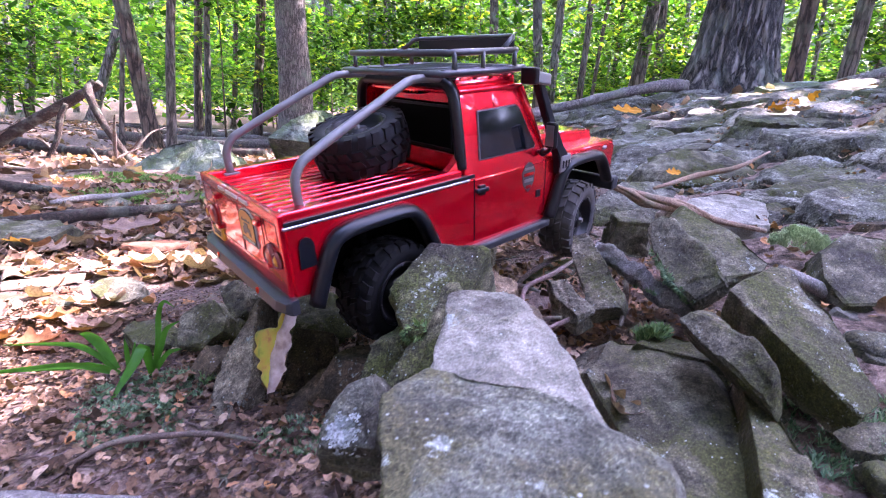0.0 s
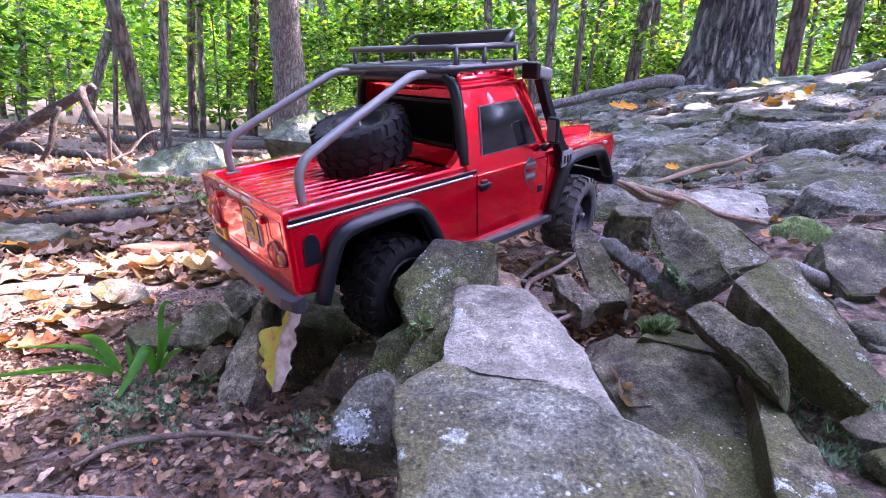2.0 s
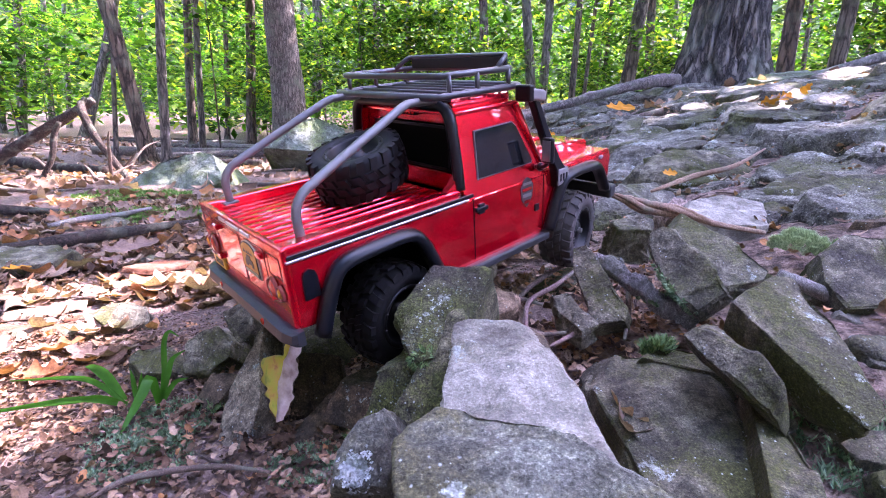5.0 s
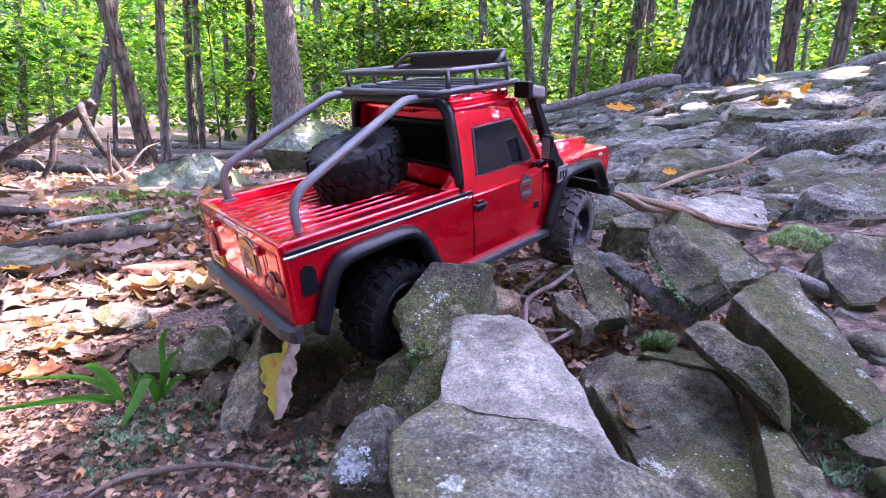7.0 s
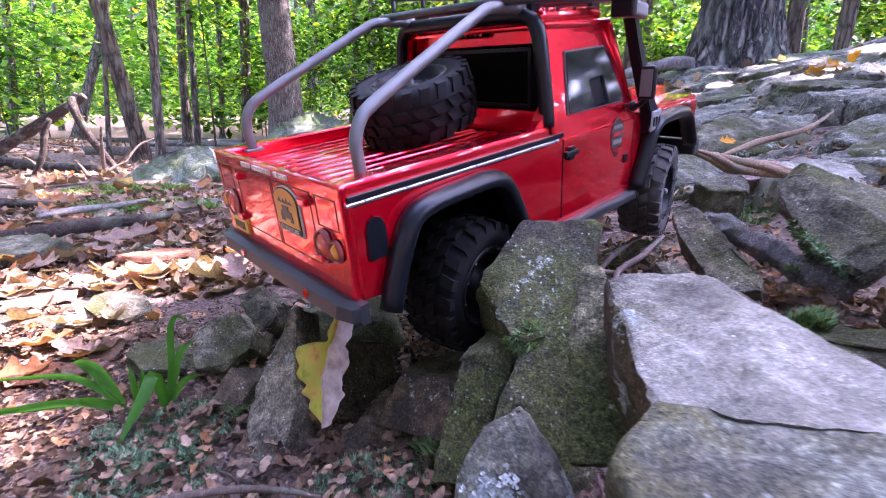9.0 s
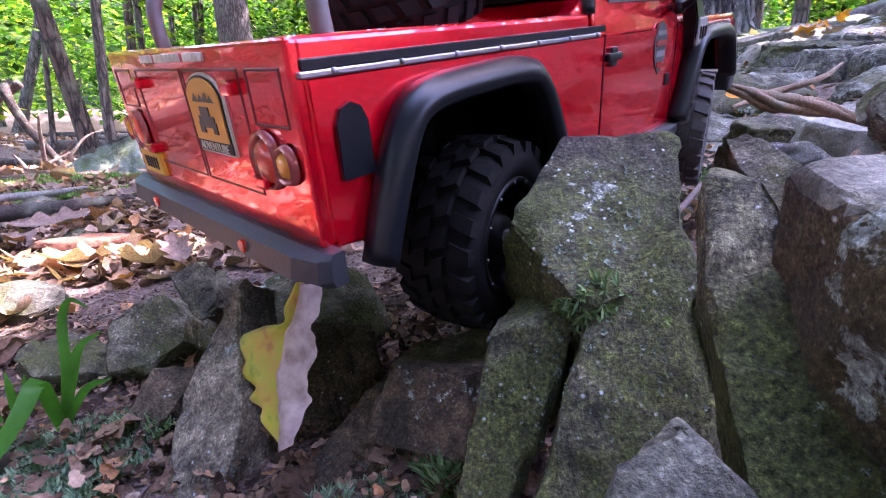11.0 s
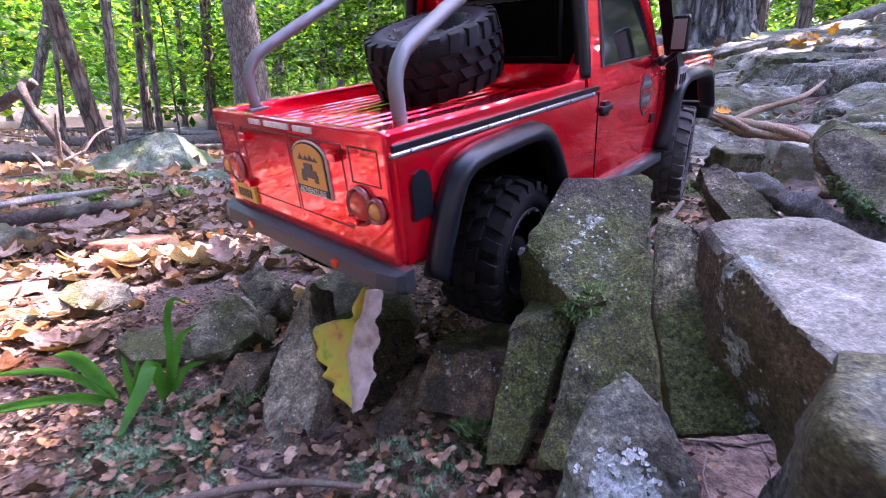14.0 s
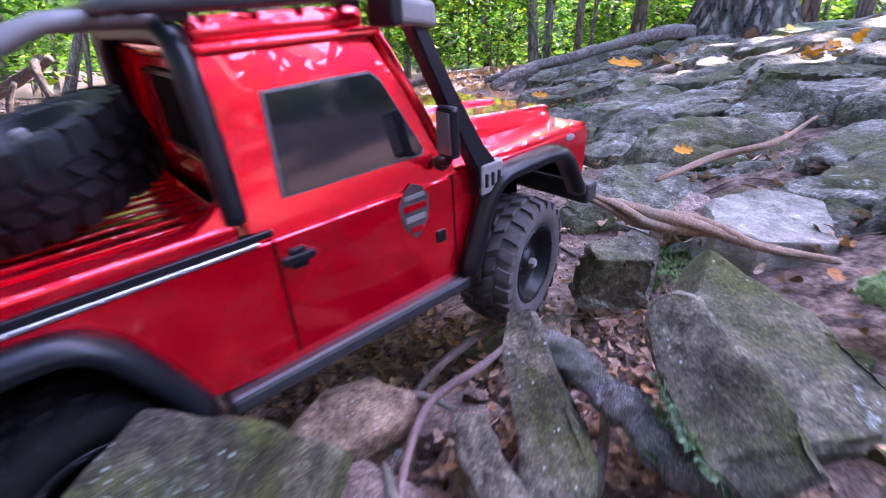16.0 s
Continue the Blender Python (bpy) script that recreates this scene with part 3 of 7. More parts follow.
rock("rock_slab", "large dark grey stone with a shadowed face", pose(0.314, 0.379, 0.166, 29, 0, 0), [(-0.053, 0.041), (-0.016, -0.059), (-0.006, -0.083), (0.017, -0.068), (0.033, -0.042), (0.033, -0.003), (0.025, 0.051), (0.020, 0.082), (0.007, 0.083)], 0.045, rock_grey, -0.15, 0.006, 60)
rock("rock_slab", "dark grey stone ridge with moss along its foot", pose(0.242, 0.339, 0.148, 41, -34, 0), [(-0.023, 0.057), (-0.004, -0.066), (0.012, -0.015), (0.016, 0.019), (0.009, 0.059)], 0.05, rock_grey, -0.1, 0.006, 60)
rock("rock_slab", "broad flat grey stone speckled with lichen", pose(0.199, 0.368, 0.094, 15, -6, 0), [(-0.061, 0.055), (-0.036, -0.127), (0.007, -0.128), (0.043, -0.060), (0.063, 0.006), (0.072, 0.042), (0.043, 0.069), (-0.036, 0.098), (-0.054, 0.094)], 0.06, rock_grey, 0.0, 0.006, 70)
rock("rock_slab", "narrow grey stone ledge", pose(0.227, 0.436, 0.121, 15, -5, 0), [(-0.076, 0.020), (0.044, -0.034), (0.055, -0.028), (0.032, 0.002), (-0.015, 0.017), (-0.049, 0.027)], 0.05, rock_grey, 0.0, 0.006, 60)
rock("rock_slab", "long curved grey stone edge beside the flat stone", pose(0.252, 0.318, 0.108, 13, -1, 0), [(-0.045, -0.077), (-0.009, -0.075), (0.013, -0.023), (0.021, 0.028), (0.027, 0.071), (0.015, 0.074)], 0.05, rock_grey, 0.0, 0.006, 60)
rock("stone", "low grey stone between the slabs", pose(0.174, 0.323, 0.071, 11, 0, 0), [(-0.035, -0.044), (0.011, -0.041), (0.027, 0.015), (0.018, 0.044), (-0.022, 0.026)], 0.06, rock_grey, 0.12, 0.006, 55)
rock("boulder", "long grey bedrock boulder with rounded top", pose(0.602, 1.155, 0.287, 33, -7, 0), [(-0.182, 0.012), (-0.173, -0.029), (-0.082, -0.066), (0.078, -0.079), (0.150, -0.038), (0.195, 0.065), (0.076, 0.069), (-0.063, 0.065)], 0.16, rock_grey, 0.2, 0.015, 9)
rock("boulder", "large pale grey bedrock boulder with mossy side", pose(0.694, 0.870, 0.258, 27, -6, 0), [(-0.147, -0.072), (-0.062, -0.109), (0.049, -0.117), (0.194, 0.079), (0.093, 0.103), (-0.021, 0.093), (-0.107, 0.023)], 0.16, rock_grey, 0.15, 0.012, 10)
rock("boulder", "flat grey bedrock boulder on the slope", pose(0.969, 1.256, 0.349, 30, -7, 0), [(-0.133, -0.033), (-0.074, -0.079), (0.140, -0.080), (0.191, 0.078), (-0.013, 0.077), (-0.111, 0.037)], 0.16, rock_grey, 0.2, 0.015, 9)
rock("boulder", "mossy grey stone beside the pale moss cushion", pose(0.483, 0.544, 0.189, 30, -7, 0), [(-0.046, -0.015), (-0.045, -0.057), (0.024, -0.060), (0.064, 0.044), (0.025, 0.057), (-0.022, 0.032)], 0.1, rock_grey, 0.15, 0.006, 55)
rock("rock_slab", "flat pale stone ahead of the front tyre", pose(0.479, 0.814, 0.220, 18, 0, 0), [(-0.069, -0.021), (-0.037, -0.060), (0.043, -0.060), (0.090, 0.046), (0.030, 0.065), (-0.057, 0.030)], 0.08, rock_pale, 0.05, 0.006, 55)
rock("stone", "grey-green stone in front of the front tyre", pose(0.279, 0.694, 0.211, 24, 0, 0), [(-0.034, 0.004), (-0.031, -0.019), (0.019, -0.018), (0.032, 0.009), (0.013, 0.024)], 0.06, rock_grey, 0.12, 0.006, 55)
rock("stone", "pinkish stone on the slope", pose(0.415, 0.851, 0.218, 37, 0, 0), [(-0.027, -0.005), (-0.020, -0.024), (0.018, -0.016), (0.024, 0.018), (0.005, 0.027)], 0.06, rock_pink, 0.12, 0.006, 55)
rock("boulder", "mossy green-grey boulder on the forest floor", pose(-1.769, 3.138, 0.047, 46, -17, 0), [(-0.423, -0.097), (0.083, -0.210), (0.346, -0.186), (0.296, 0.094), (0.153, 0.162), (-0.096, 0.195), (-0.360, 0.041)], 0.5, rock_far, 0.1, 0.03, 40)
rock("boulder", "green-grey flat boulder at the foot of a tree", pose(-1.238, 4.503, 0.318, 51, -9, 0), [(-0.473, -0.055), (0.112, -0.199), (0.364, -0.130), (0.300, 0.041), (0.029, 0.258), (-0.332, 0.084)], 0.6, rock_far, 0.1, 0.03, 40)


# ---- the toy pickup truck ----
TRUCK = pose(-0.1328, 0.3758, 0.2184, 4.57, -10.84, 41.74)   # x ahead, y to its left, z up, from the rear right corner
W = 0.211                                                    # body width
truck = thing("toy_pickup_truck", TRUCK, "red metallic toy off-road pickup truck stuck on rocks", "toy truck")


def mirrored(bm_maker, name, mat, parent, label="", smooth=False):
    """The same part on the right side and on the left."""
    made = []
    for side in (0, 1):
        bm = bm_maker()
        if side:
            for v in bm.verts:
                v.co.y = W - v.co.y
        made.append(part(name, bm, mat, parent, label, smooth))
    return made


def sheet(outline, y0, y1, bevel=0.0, lean=0.0, z0=0.0):
    """A flat panel with this (x, z) outline between two y, leaning inwards above z0."""
    bm = bmesh.new()
    ring = [bm.verts.new((x, y0, z)) for x, z in outline]
    f = bm.faces.new(ring)
    ext = bmesh.ops.extrude_face_region(bm, geom=[f])
    for v in [g for g in ext["geom"] if isinstance(g, bmesh.types.BMVert)]:
        v.co.y = y1
    if bevel:
        edges = [e for e in bm.edges if abs(e.verts[0].co.y - e.verts[1].co.y) < 1e-6 and abs(e.verts[0].co.y - y0) < 1e-6]
        bmesh.ops.bevel(bm, geom=edges, offset=bevel, segments=3, affect="EDGES")
    bmesh.ops.triangulate(bm, faces=[f for f in bm.faces if len(f.verts) > 4])
    if lean:
        for v in bm.verts:
            v.co.y += max(0.0, v.co.z - z0) * lean
    return bm


SIDE = [(0.004, -0.064), (0.021, -0.066), (0.036, -0.028), (0.048, -0.014), (0.062, -0.008), (0.122, -0.008), (0.137, -0.016), (0.150, -0.036), (0.166, -0.074),
        (0.200, -0.078), (0.345, -0.078), (0.352, -0.062), (0.372, -0.016), (0.386, -0.006), (0.448, -0.006), (0.464, -0.014), (0.484, -0.046), (0.499, -0.046), (0.503, -0.004), (0.498, 0.000), (0.004, 0.000)]
mirrored(lambda: sheet(SIDE, 0.0, 0.006, 0.0018), "side_panel", red_paint, truck)


def rim_bm():
    bm = bmesh.new()
    box(bm, (0.0, 0.0035, -0.002), (0.206, 0.019, 0.0125), 0.0025, 3)
    return bm


mirrored(rim_bm, "bed_rail", red_paint, truck)


def strip_bm():
    bm = bmesh.new()
    box(bm, (0.002, -0.0010, -0.0012), (0.214, 0.005, 0.0012), 0.0006, 1)
    return bm


mirrored(strip_bm, "trim_strip", silver, truck, "silver trim strip along the bed")


def seal_bm():
    bm = bmesh.new()
    box(bm, (0.004, 0.0004, 0.0012), (0.222, 0.006, 0.0052), 0.0005, 1)
    return bm


mirrored(seal_bm, "bed_seal", black_plastic, truck, "black rubber bed seal")
for side in (0, 1):
    for k in range(7):
        bm = bmesh.new()
        bmesh.ops.create_icosphere(bm, subdivisions=2, radius=0.0014, matrix=Matrix.Translation((0.016 + 0.032 * k, -0.001 if not side else W + 0.001, 0.0004)))
        part("rivet", bm, silver, truck, smooth=True)

# bed floor with pressed ribs
bm = bmesh.new()
box(bm, (0.008, 0.016, -0.004), (0.215, W - 0.016, 0.0), 0.0)
for k in range(12):
    y = 0.026 + k * (W - 0.052) / 11
    rib = bmesh.new()
    box(rib, (0.012, y - 0.0042, -0.001), (0.212, y + 0.0042, 0.0028), 0.0013, 2)
    part("bed_rib", rib, red_paint, truck)
part("bed_floor", bm, red_paint, truck, "ribbed red bed floor")
bm = bmesh.new()
box(bm, (0.0, 0.012, -0.004), (0.007, W - 0.012, 0.012), 0.002, 3)
part("tailgate_rail", bm, red_paint, truck)

# tailgate with pressed doors
bm = bmesh.new()
box(bm, (0.0, 0.0015, -0.064), (0.006, W - 0.0015, 0.0122), 0.002, 3)
tailgate = part("tailgate", bm, red_paint, truck)


def tail_frame(y0, y1, z0, z1, w=0.0012):
    bm = bmesh.new()
    for lo, hi in (((y0, z0), (y1, z0 + w)), ((y0, z1 - w), (y1, z1)), ((y0, z0), (y0 + w, z1)), ((y1 - w, z0), (y1, z1))):
        box(bm, (-0.0004, lo[0], lo[1]), (0.0008, hi[0], hi[1]), 0.0004, 1)
    return bm


seam = plain("dark red seam", (0.10, 0.002, 0.004), 0.4)
part("door_panel", tail_frame(0.040, 0.097, -0.048, 0.003), seam, tailgate)
part("door_panel", tail_frame(0.099, 0.165, -0.048, 0.003), seam, tailgate)
part("corner_panel", tail_frame(0.008, 0.034, -0.018, 0.003), seam, tailgate)
part("corner_panel", tail_frame(0.175, 0.203, -0.018, 0.003), seam, tailgate)
for y, z in ((0.046, -0.004), (0.158, -0.004), (0.034, -0.040), (0.168, -0.040)):
    bm = bmesh.new()
    box(bm, (-0.0045, y - 0.005, z - 0.003), (0.001, y + 0.005, z + 0.003), 0.0014, 2)
    part("hinge", bm, red_paint, tailgate)


def round_lens(y, z, r, mat, name):
    bm = bmesh.new()
    prof = [(0.0, -0.004), (r * 0.6, -0.0036), (r * 0.92, -0.002), (r, 0.0)]
    v, f = lathe(prof, 20)
    vs = [bm.verts.new((p[1] - 0.001, y + p[0], z + p[2])) for p in v]
    for q in f:
        try:
            bm.faces.new([vs[i] for i in q])
        except ValueError:
            pass
    bmesh.ops.remove_doubles(bm, verts=bm.verts, dist=1e-6)
    return part(name, bm, mat, tailgate, smooth=True)


def lens_rim(y, z, r):
    """A clear raised ring that holds a lamp's lens."""
    ring = [(-0.0008 - 0.0034 * (k == 1), r + (-0.0006, 0.0004, 0.0013)[k]) for k in range(3)]
    bm = bmesh.new()
    rows = [[bm.verts.new((x, y + q * math.cos(a), z + q * 1.18 * math.sin(a))) for x, q in ring] for a in np.linspace(0, 2 * math.pi, 25)[:-1]]
    for s, t in zip(rows, rows[1:] + rows[:1]):
        for k in range(2):
            bm.faces.new((s[k], s[k + 1], t[k + 1], t[k]))
    return bm


for y, dy in ((0.028, -0.0150), (0.183, 0.0150)):
    part("lamp_rim", lens_rim(y, -0.031, 0.0090), clear_rim, tailgate, "clear glossy lamp rim", True)
    part("lamp_rim", lens_rim(y + dy, -0.031, 0.0055), clear_rim, tailgate, "clear glossy lamp rim", True)
    round_lens(y, -0.031, 0.0090, red_lens, "tail_light")
    round_lens(y + dy, -0.031, 0.0055, amber_lens, "turn_light")
bm = bmesh.new()
box(bm, (-0.0022, 0.163, -0.057), (0.0005, 0.196, -0.043), 0.0005, 1)
plate = part("number_plate", bm, yellow_plate, tailgate, "yellow number plate with dark bars")
for k in range(5):
    bm = bmesh.new()
    box(bm, (-0.0027, 0.169 + k * 0.0046, -0.0535), (-0.0015, 0.1715 + k * 0.0046, -0.0465))
    part("plate_mark", bm, black_plastic, plate)


def arch_plate(y0, y1, z0, z1, x, depth):
    """A flat plate with a round-arched top, facing the rear."""
    bm = bmesh.new()
    mid, r = (y0 + y1) / 2, (y1 - y0) / 2
    ring = [(y0, z0), (y1, z0)] + [(mid + r * math.cos(a), z1 - r * 0.55 + r * 0.55 * math.sin(a)) for a in np.linspace(0, math.pi, 14)]
    f = bm.faces.new([bm.verts.new((x, y, z)) for y, z in ring])
    ext = bmesh.ops.extrude_face_region(bm, geom=[f])
    for v in [g for g in ext["geom"] if isinstance(g, bmesh.types.BMVert)]:
        v.co.x = x + depth
    return bm


badge = part("badge", arch_plate(0.0565, 0.0935, -0.0335, 0.0015, -0.0012, 0.002), cream_ink, tailgate, "orange arched badge sticker with mountains")
part("badge_edge", arch_plate(0.0575, 0.0925, -0.0325, 0.0005, -0.0018, 0.001), black_plastic, badge)
part("badge_face", arch_plate(0.0585, 0.0915, -0.0275, -0.0005, -0.0023, 0.001), orange_ink, badge)
bm = bmesh.new()
for y0, y1, z0, z1 in ((0.067, 0.083, -0.0215, -0.0165), (0.071, 0.080, -0.017, -0.0125), (0.066, 0.070, -0.024, -0.019), (0.079, 0.084, -0.024, -0.019)):
    box(bm, (-0.0028, y0, z0), (-0.002, y1, z1))
part("badge_car", bm, grey_ink, badge)
bm = bmesh.new()
for k, (y, h) in enumerate(((0.066, 0.003), (0.071, 0.0045), (0.076, 0.0035), (0.082, 0.004))):
    bm.faces.new([bm.verts.new(p) for p in ((-0.0027, y - 0.0035, -0.0105), (-0.0027, y + 0.0035, -0.0105), (-0.0027, y, -0.0105 + h))])
part("badge_peaks", bm, grey_ink, badge)


def lettering(text, size, m, mat, parent, name):
    cu = bpy.data.curves.new(name, "FONT")
    cu.body, cu.size, cu.align_x, cu.extrude = text, size, "CENTER", 0.0002
    ob = new(name, cu)
    me = bpy.data.meshes.new_from_object(ob.evaluated_get(bpy.context.evaluated_depsgraph_get()))
    bpy.data.objects.remove(ob)
    me.materials.clear()
    me.materials.append(mat)
    o = new(name, me)
    o.parent = parent
    o.matrix_basis = m
    return o


REAR = Matrix(((0, 0, -1, 0), (-1, 0, 0, 0), (0, 1, 0, 0), (0, 0, 0, 1)))   # letters that face the rear
lettering("ADVENTURE", 0.0052, Matrix.Translation((-0.0024, 0.075, -0.0318)) @ REAR, cream_ink, badge, "badge_word")
for k in range(15):
    if k in (3, 10):
        continue
    bm = bmesh.new()
    y = 0.146 - k * 0.0053
    box(bm, (-0.0012, y - 0.0042, 0.0058), (0.0006, y, 0.0094), 0.0002, 1)
    part("lettering_bar", bm, cream_ink, tailgate)

# rear bumper
bm = bmesh.new()
ring = [(-0.003, -0.0625), (-0.010, -0.0645), (-0.012, -0.0735), (-0.007, -0.0765), (0.004, -0.0765), (0.004, -0.0625)]
rows = []
for y, k in ((-0.006, 0.0), (-0.003, 0.55), (0.010, 1.0), (W - 0.010, 1.0), (W + 0.003, 0.55), (W + 0.006, 0.0)):
    rows.append([bm.verts.new((x * (0.25 + 0.75 * k) if x < 0 else x, y, z)) for x, z in ring])
for a, b in zip(rows, rows[1:]):
    for i in range(len(ring)):
        bm.faces.new((a[i], a[(i + 1) % len(ring)], b[(i + 1) % len(ring)], b[i]))
bm.faces.new(rows[0])
bm.faces.new(list(reversed(rows[-1])))
bumper = part("rear_bumper", bm, grey_plastic, truck, "dark grey angular rear bumper")
for y in (0.05, W - 0.05):
    bm = bmesh.new()
    bmesh.ops.create_cone(bm, cap_ends=True, segments=14, radius1=0.003, radius2=0.003, depth=0.003, matrix=Matrix.Translation((-0.0108, y, -0.0695)) @ pose(0, 0, 0, 0, 90, 0))
    part("reflector", bm, red_lens, bumper, "small orange-red reflector")


def flare(line, depth=0.016, out=0.013, thick=0.0022):
    """A moulded wheel-arch flare that follows an (x, z) line."""
    bm = bmesh.new()
    pts = smooth_line([(x, 0, z) for x, z in line], 4)
    n = len(pts)
    rows = []
    for i, p in enumerate(pts):
        d = (pts[min(i + 1, n - 1)] - pts[max(i - 1, 0)]).normalized()
        nrm = Vector((-d.z, 0, d.x))
        if nrm.z < -0.2:
            nrm = -nrm
        section = [(-0.004 * 0, 0.0015), (0.0045, -0.002), (0.0035, -0.009), (-0.001, -out), (-0.0060, -out - 0.0005), (-0.0085, -out + 0.003), (-0.0085, 0.0015)]
        rows.append([bm.verts.new(p + nrm * a + Vector((0, b, 0))) for a, b in section])
    m = len(rows[0])
    for a, b in zip(rows, rows[1:]):
        for i in range(m):
            bm.faces.new((a[i], a[(i + 1) % m], b[(i + 1) % m], b[i]))
    bm.faces.new(rows[0])
    bm.faces.new(list(reversed(rows[-1])))
    return bm


REAR_ARCH = [(0.018, -0.074), (0.026, -0.052), (0.036, -0.028), (0.045, -0.016), (0.060, -0.0105), (0.090, -0.0085), (0.124, -0.0085), (0.140, -0.018), (0.152, -0.038), (0.168, -0.074)]
FRONT_ARCH = [(0.348, -0.074), (0.356, -0.054), (0.366, -0.030), (0.374, -0.016), (0.388, -0.008), (0.416, -0.006), (0.450, -0.007), (0.466, -0.016), (0.477, -0.032), (0.488, -0.050)]
mirrored(lambda: flare(REAR_ARCH), "wheel_arch", black_plastic, truck, "black moulded rear wheel arch", True)
mirrored(lambda: flare(FRONT_ARCH), "wheel_arch", black_plastic, truck, "black moulded front wheel arch", True)


def sill_bm():
    bm = bmesh.new()
    box(bm, (0.176, -0.008, -0.087), (0.352, 0.014, -0.076), 0.003, 2)
    return bm


mirrored(sill_bm, "sill", grey_plastic, truck, "scuffed dark grey side step")

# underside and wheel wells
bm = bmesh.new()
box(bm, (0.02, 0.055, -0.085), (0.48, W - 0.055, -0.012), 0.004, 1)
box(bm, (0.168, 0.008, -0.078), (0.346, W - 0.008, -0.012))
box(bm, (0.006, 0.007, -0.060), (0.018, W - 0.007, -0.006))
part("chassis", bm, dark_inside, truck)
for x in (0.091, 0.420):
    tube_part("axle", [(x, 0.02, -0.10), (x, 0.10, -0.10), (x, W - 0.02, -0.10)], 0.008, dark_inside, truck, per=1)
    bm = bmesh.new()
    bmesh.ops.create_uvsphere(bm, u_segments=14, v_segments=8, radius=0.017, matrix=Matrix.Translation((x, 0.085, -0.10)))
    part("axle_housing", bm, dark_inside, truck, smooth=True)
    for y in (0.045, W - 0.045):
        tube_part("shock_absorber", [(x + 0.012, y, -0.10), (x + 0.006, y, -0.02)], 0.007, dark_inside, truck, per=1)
# black sheets added to block the view up into the dark arches
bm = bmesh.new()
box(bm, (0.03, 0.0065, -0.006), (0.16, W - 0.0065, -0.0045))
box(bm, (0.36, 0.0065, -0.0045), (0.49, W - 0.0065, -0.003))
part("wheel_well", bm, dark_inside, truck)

# wheels
def tyre_mesh(r, w, seed):
    """A knobbly off-road tyre about the y axis."""
    prof = [(r * 0.56, -w * 0.36), (r * 0.60, -w * 0.47), (r * 0.76, -w * 0.52), (r * 0.88, -w * 0.49), (r * 0.935, -w * 0.40), (r * 0.945, 0.0),
            (r * 0.935, w * 0.40), (r * 0.88, w * 0.49), (r * 0.76, w * 0.52), (r * 0.60, w * 0.47), (r * 0.56, w * 0.36)]
    return lathe(prof, 64)


TREAD = {}


def tread_meshes(r, w, mat):
    """The four kinds of tread block of a tyre, each built once at the top of the wheel."""
    if mat.name in TREAD:
        return TREAD[mat.name]
    made = []
    for kind, (y0, y1, r0, r1, da, skew) in enumerate(((-0.21, -0.02, 0.92, 1.0, 0.105, 0.35), (0.02, 0.21, 0.92, 1.0, 0.105, 0.35), (-0.52, -0.25, 0.88, 0.985, 0.085, -0.2), (0.25, 0.52, 0.88, 0.985, 0.085, -0.2))):
        verts = []
        for rr in (r0, r1):
            k = 1.0 if rr == r0 else 0.84
            for sa, y in ((-1, y0), (1, y0), (1, y1), (-1, y1)):
                ang = sa * da * k + skew * y
                ym = (y0 + y1) / 2
                drop = 0.03 if kind > 1 and abs(y) > 0.4 else 0.0
                verts.append((r * (rr - drop) * math.cos(ang), w * (ym + (y - ym) * (1.0 if rr == r0 else 0.9)), r * (rr - drop) * math.sin(ang)))
        faces = [(4, 5, 6, 7), (0, 1, 5, 4), (1, 2, 6, 5), (2, 3, 7, 6), (3, 0, 4, 7)]
        me = bpy.data.meshes.new("tread_block")
        me.from_pydata(verts, [], faces)
        me.materials.append(mat)
        made.append(me)
    TREAD[mat.name] = made
    return made


TYRE_R, TYRE_W = 0.0555, 0.044


def wheel(name, m, rubber, label):
    w = new(name)
    w.empty_display_size = 0.02
    w.parent = truck
    w.matrix_basis = m
    tagged(w, label)
    v, f = tyre_mesh(TYRE_R, TYRE_W, 1)
    mesh_object("tyre", v, f, rubber, w, "knobbly off-road tyre", True)
    n = 22
    for k in range(n):
        for kind, me in enumerate(tread_meshes(TYRE_R, TYRE_W, rubber)):
            o = new("tread_block", me)
            o.parent = w
            o.matrix_basis = pose(0, 0, 0, 0, math.degrees(2 * math.pi * k / n + (math.pi / n if kind % 2 else 0.0)), 0)
    rw = TYRE_W
    prof = [(0.0335, -rw * 0.44), (0.0350, -rw * 0.47), (0.0330, -rw * 0.49), (0.0290, -rw * 0.45), (0.0280, -rw * 0.28), (0.0200, -rw * 0.20), (0.0120, -rw * 0.24), (0.0110, -rw * 0.34), (0.0, -rw * 0.36)]
    v, f = lathe(prof, 36)
    rim = mesh_object("rim", v, f, black_rim, w, "black dished steel rim", True)
    v, f = lathe([(0.0, -rw * 0.47), (0.0030, -rw * 0.47), (0.0040, -rw * 0.44), (0.0044, -rw * 0.34)], 6)
    mesh_object("wheel_nut", v, f, snorkel_grey, w)
    bm = bmesh.new()
    for k in range(12):
        a = 2 * math.pi * k / 12
        bmesh.ops.create_icosphere(bm, subdivisions=1, radius=0.0013, matrix=Matrix.Translation((0.0318 * math.cos(a), -rw * 0.485, 0.0318 * math.sin(a))))
    part("bead_bolts", bm, grey_plastic, w)
    v, f = lathe([(0.0335, rw * 0.46), (0.0290, rw * 0.44), (0.0280, -rw * 0.28)], 30)
    mesh_object("rim_barrel", v, f, black_rim, w, smooth=True)
    return w


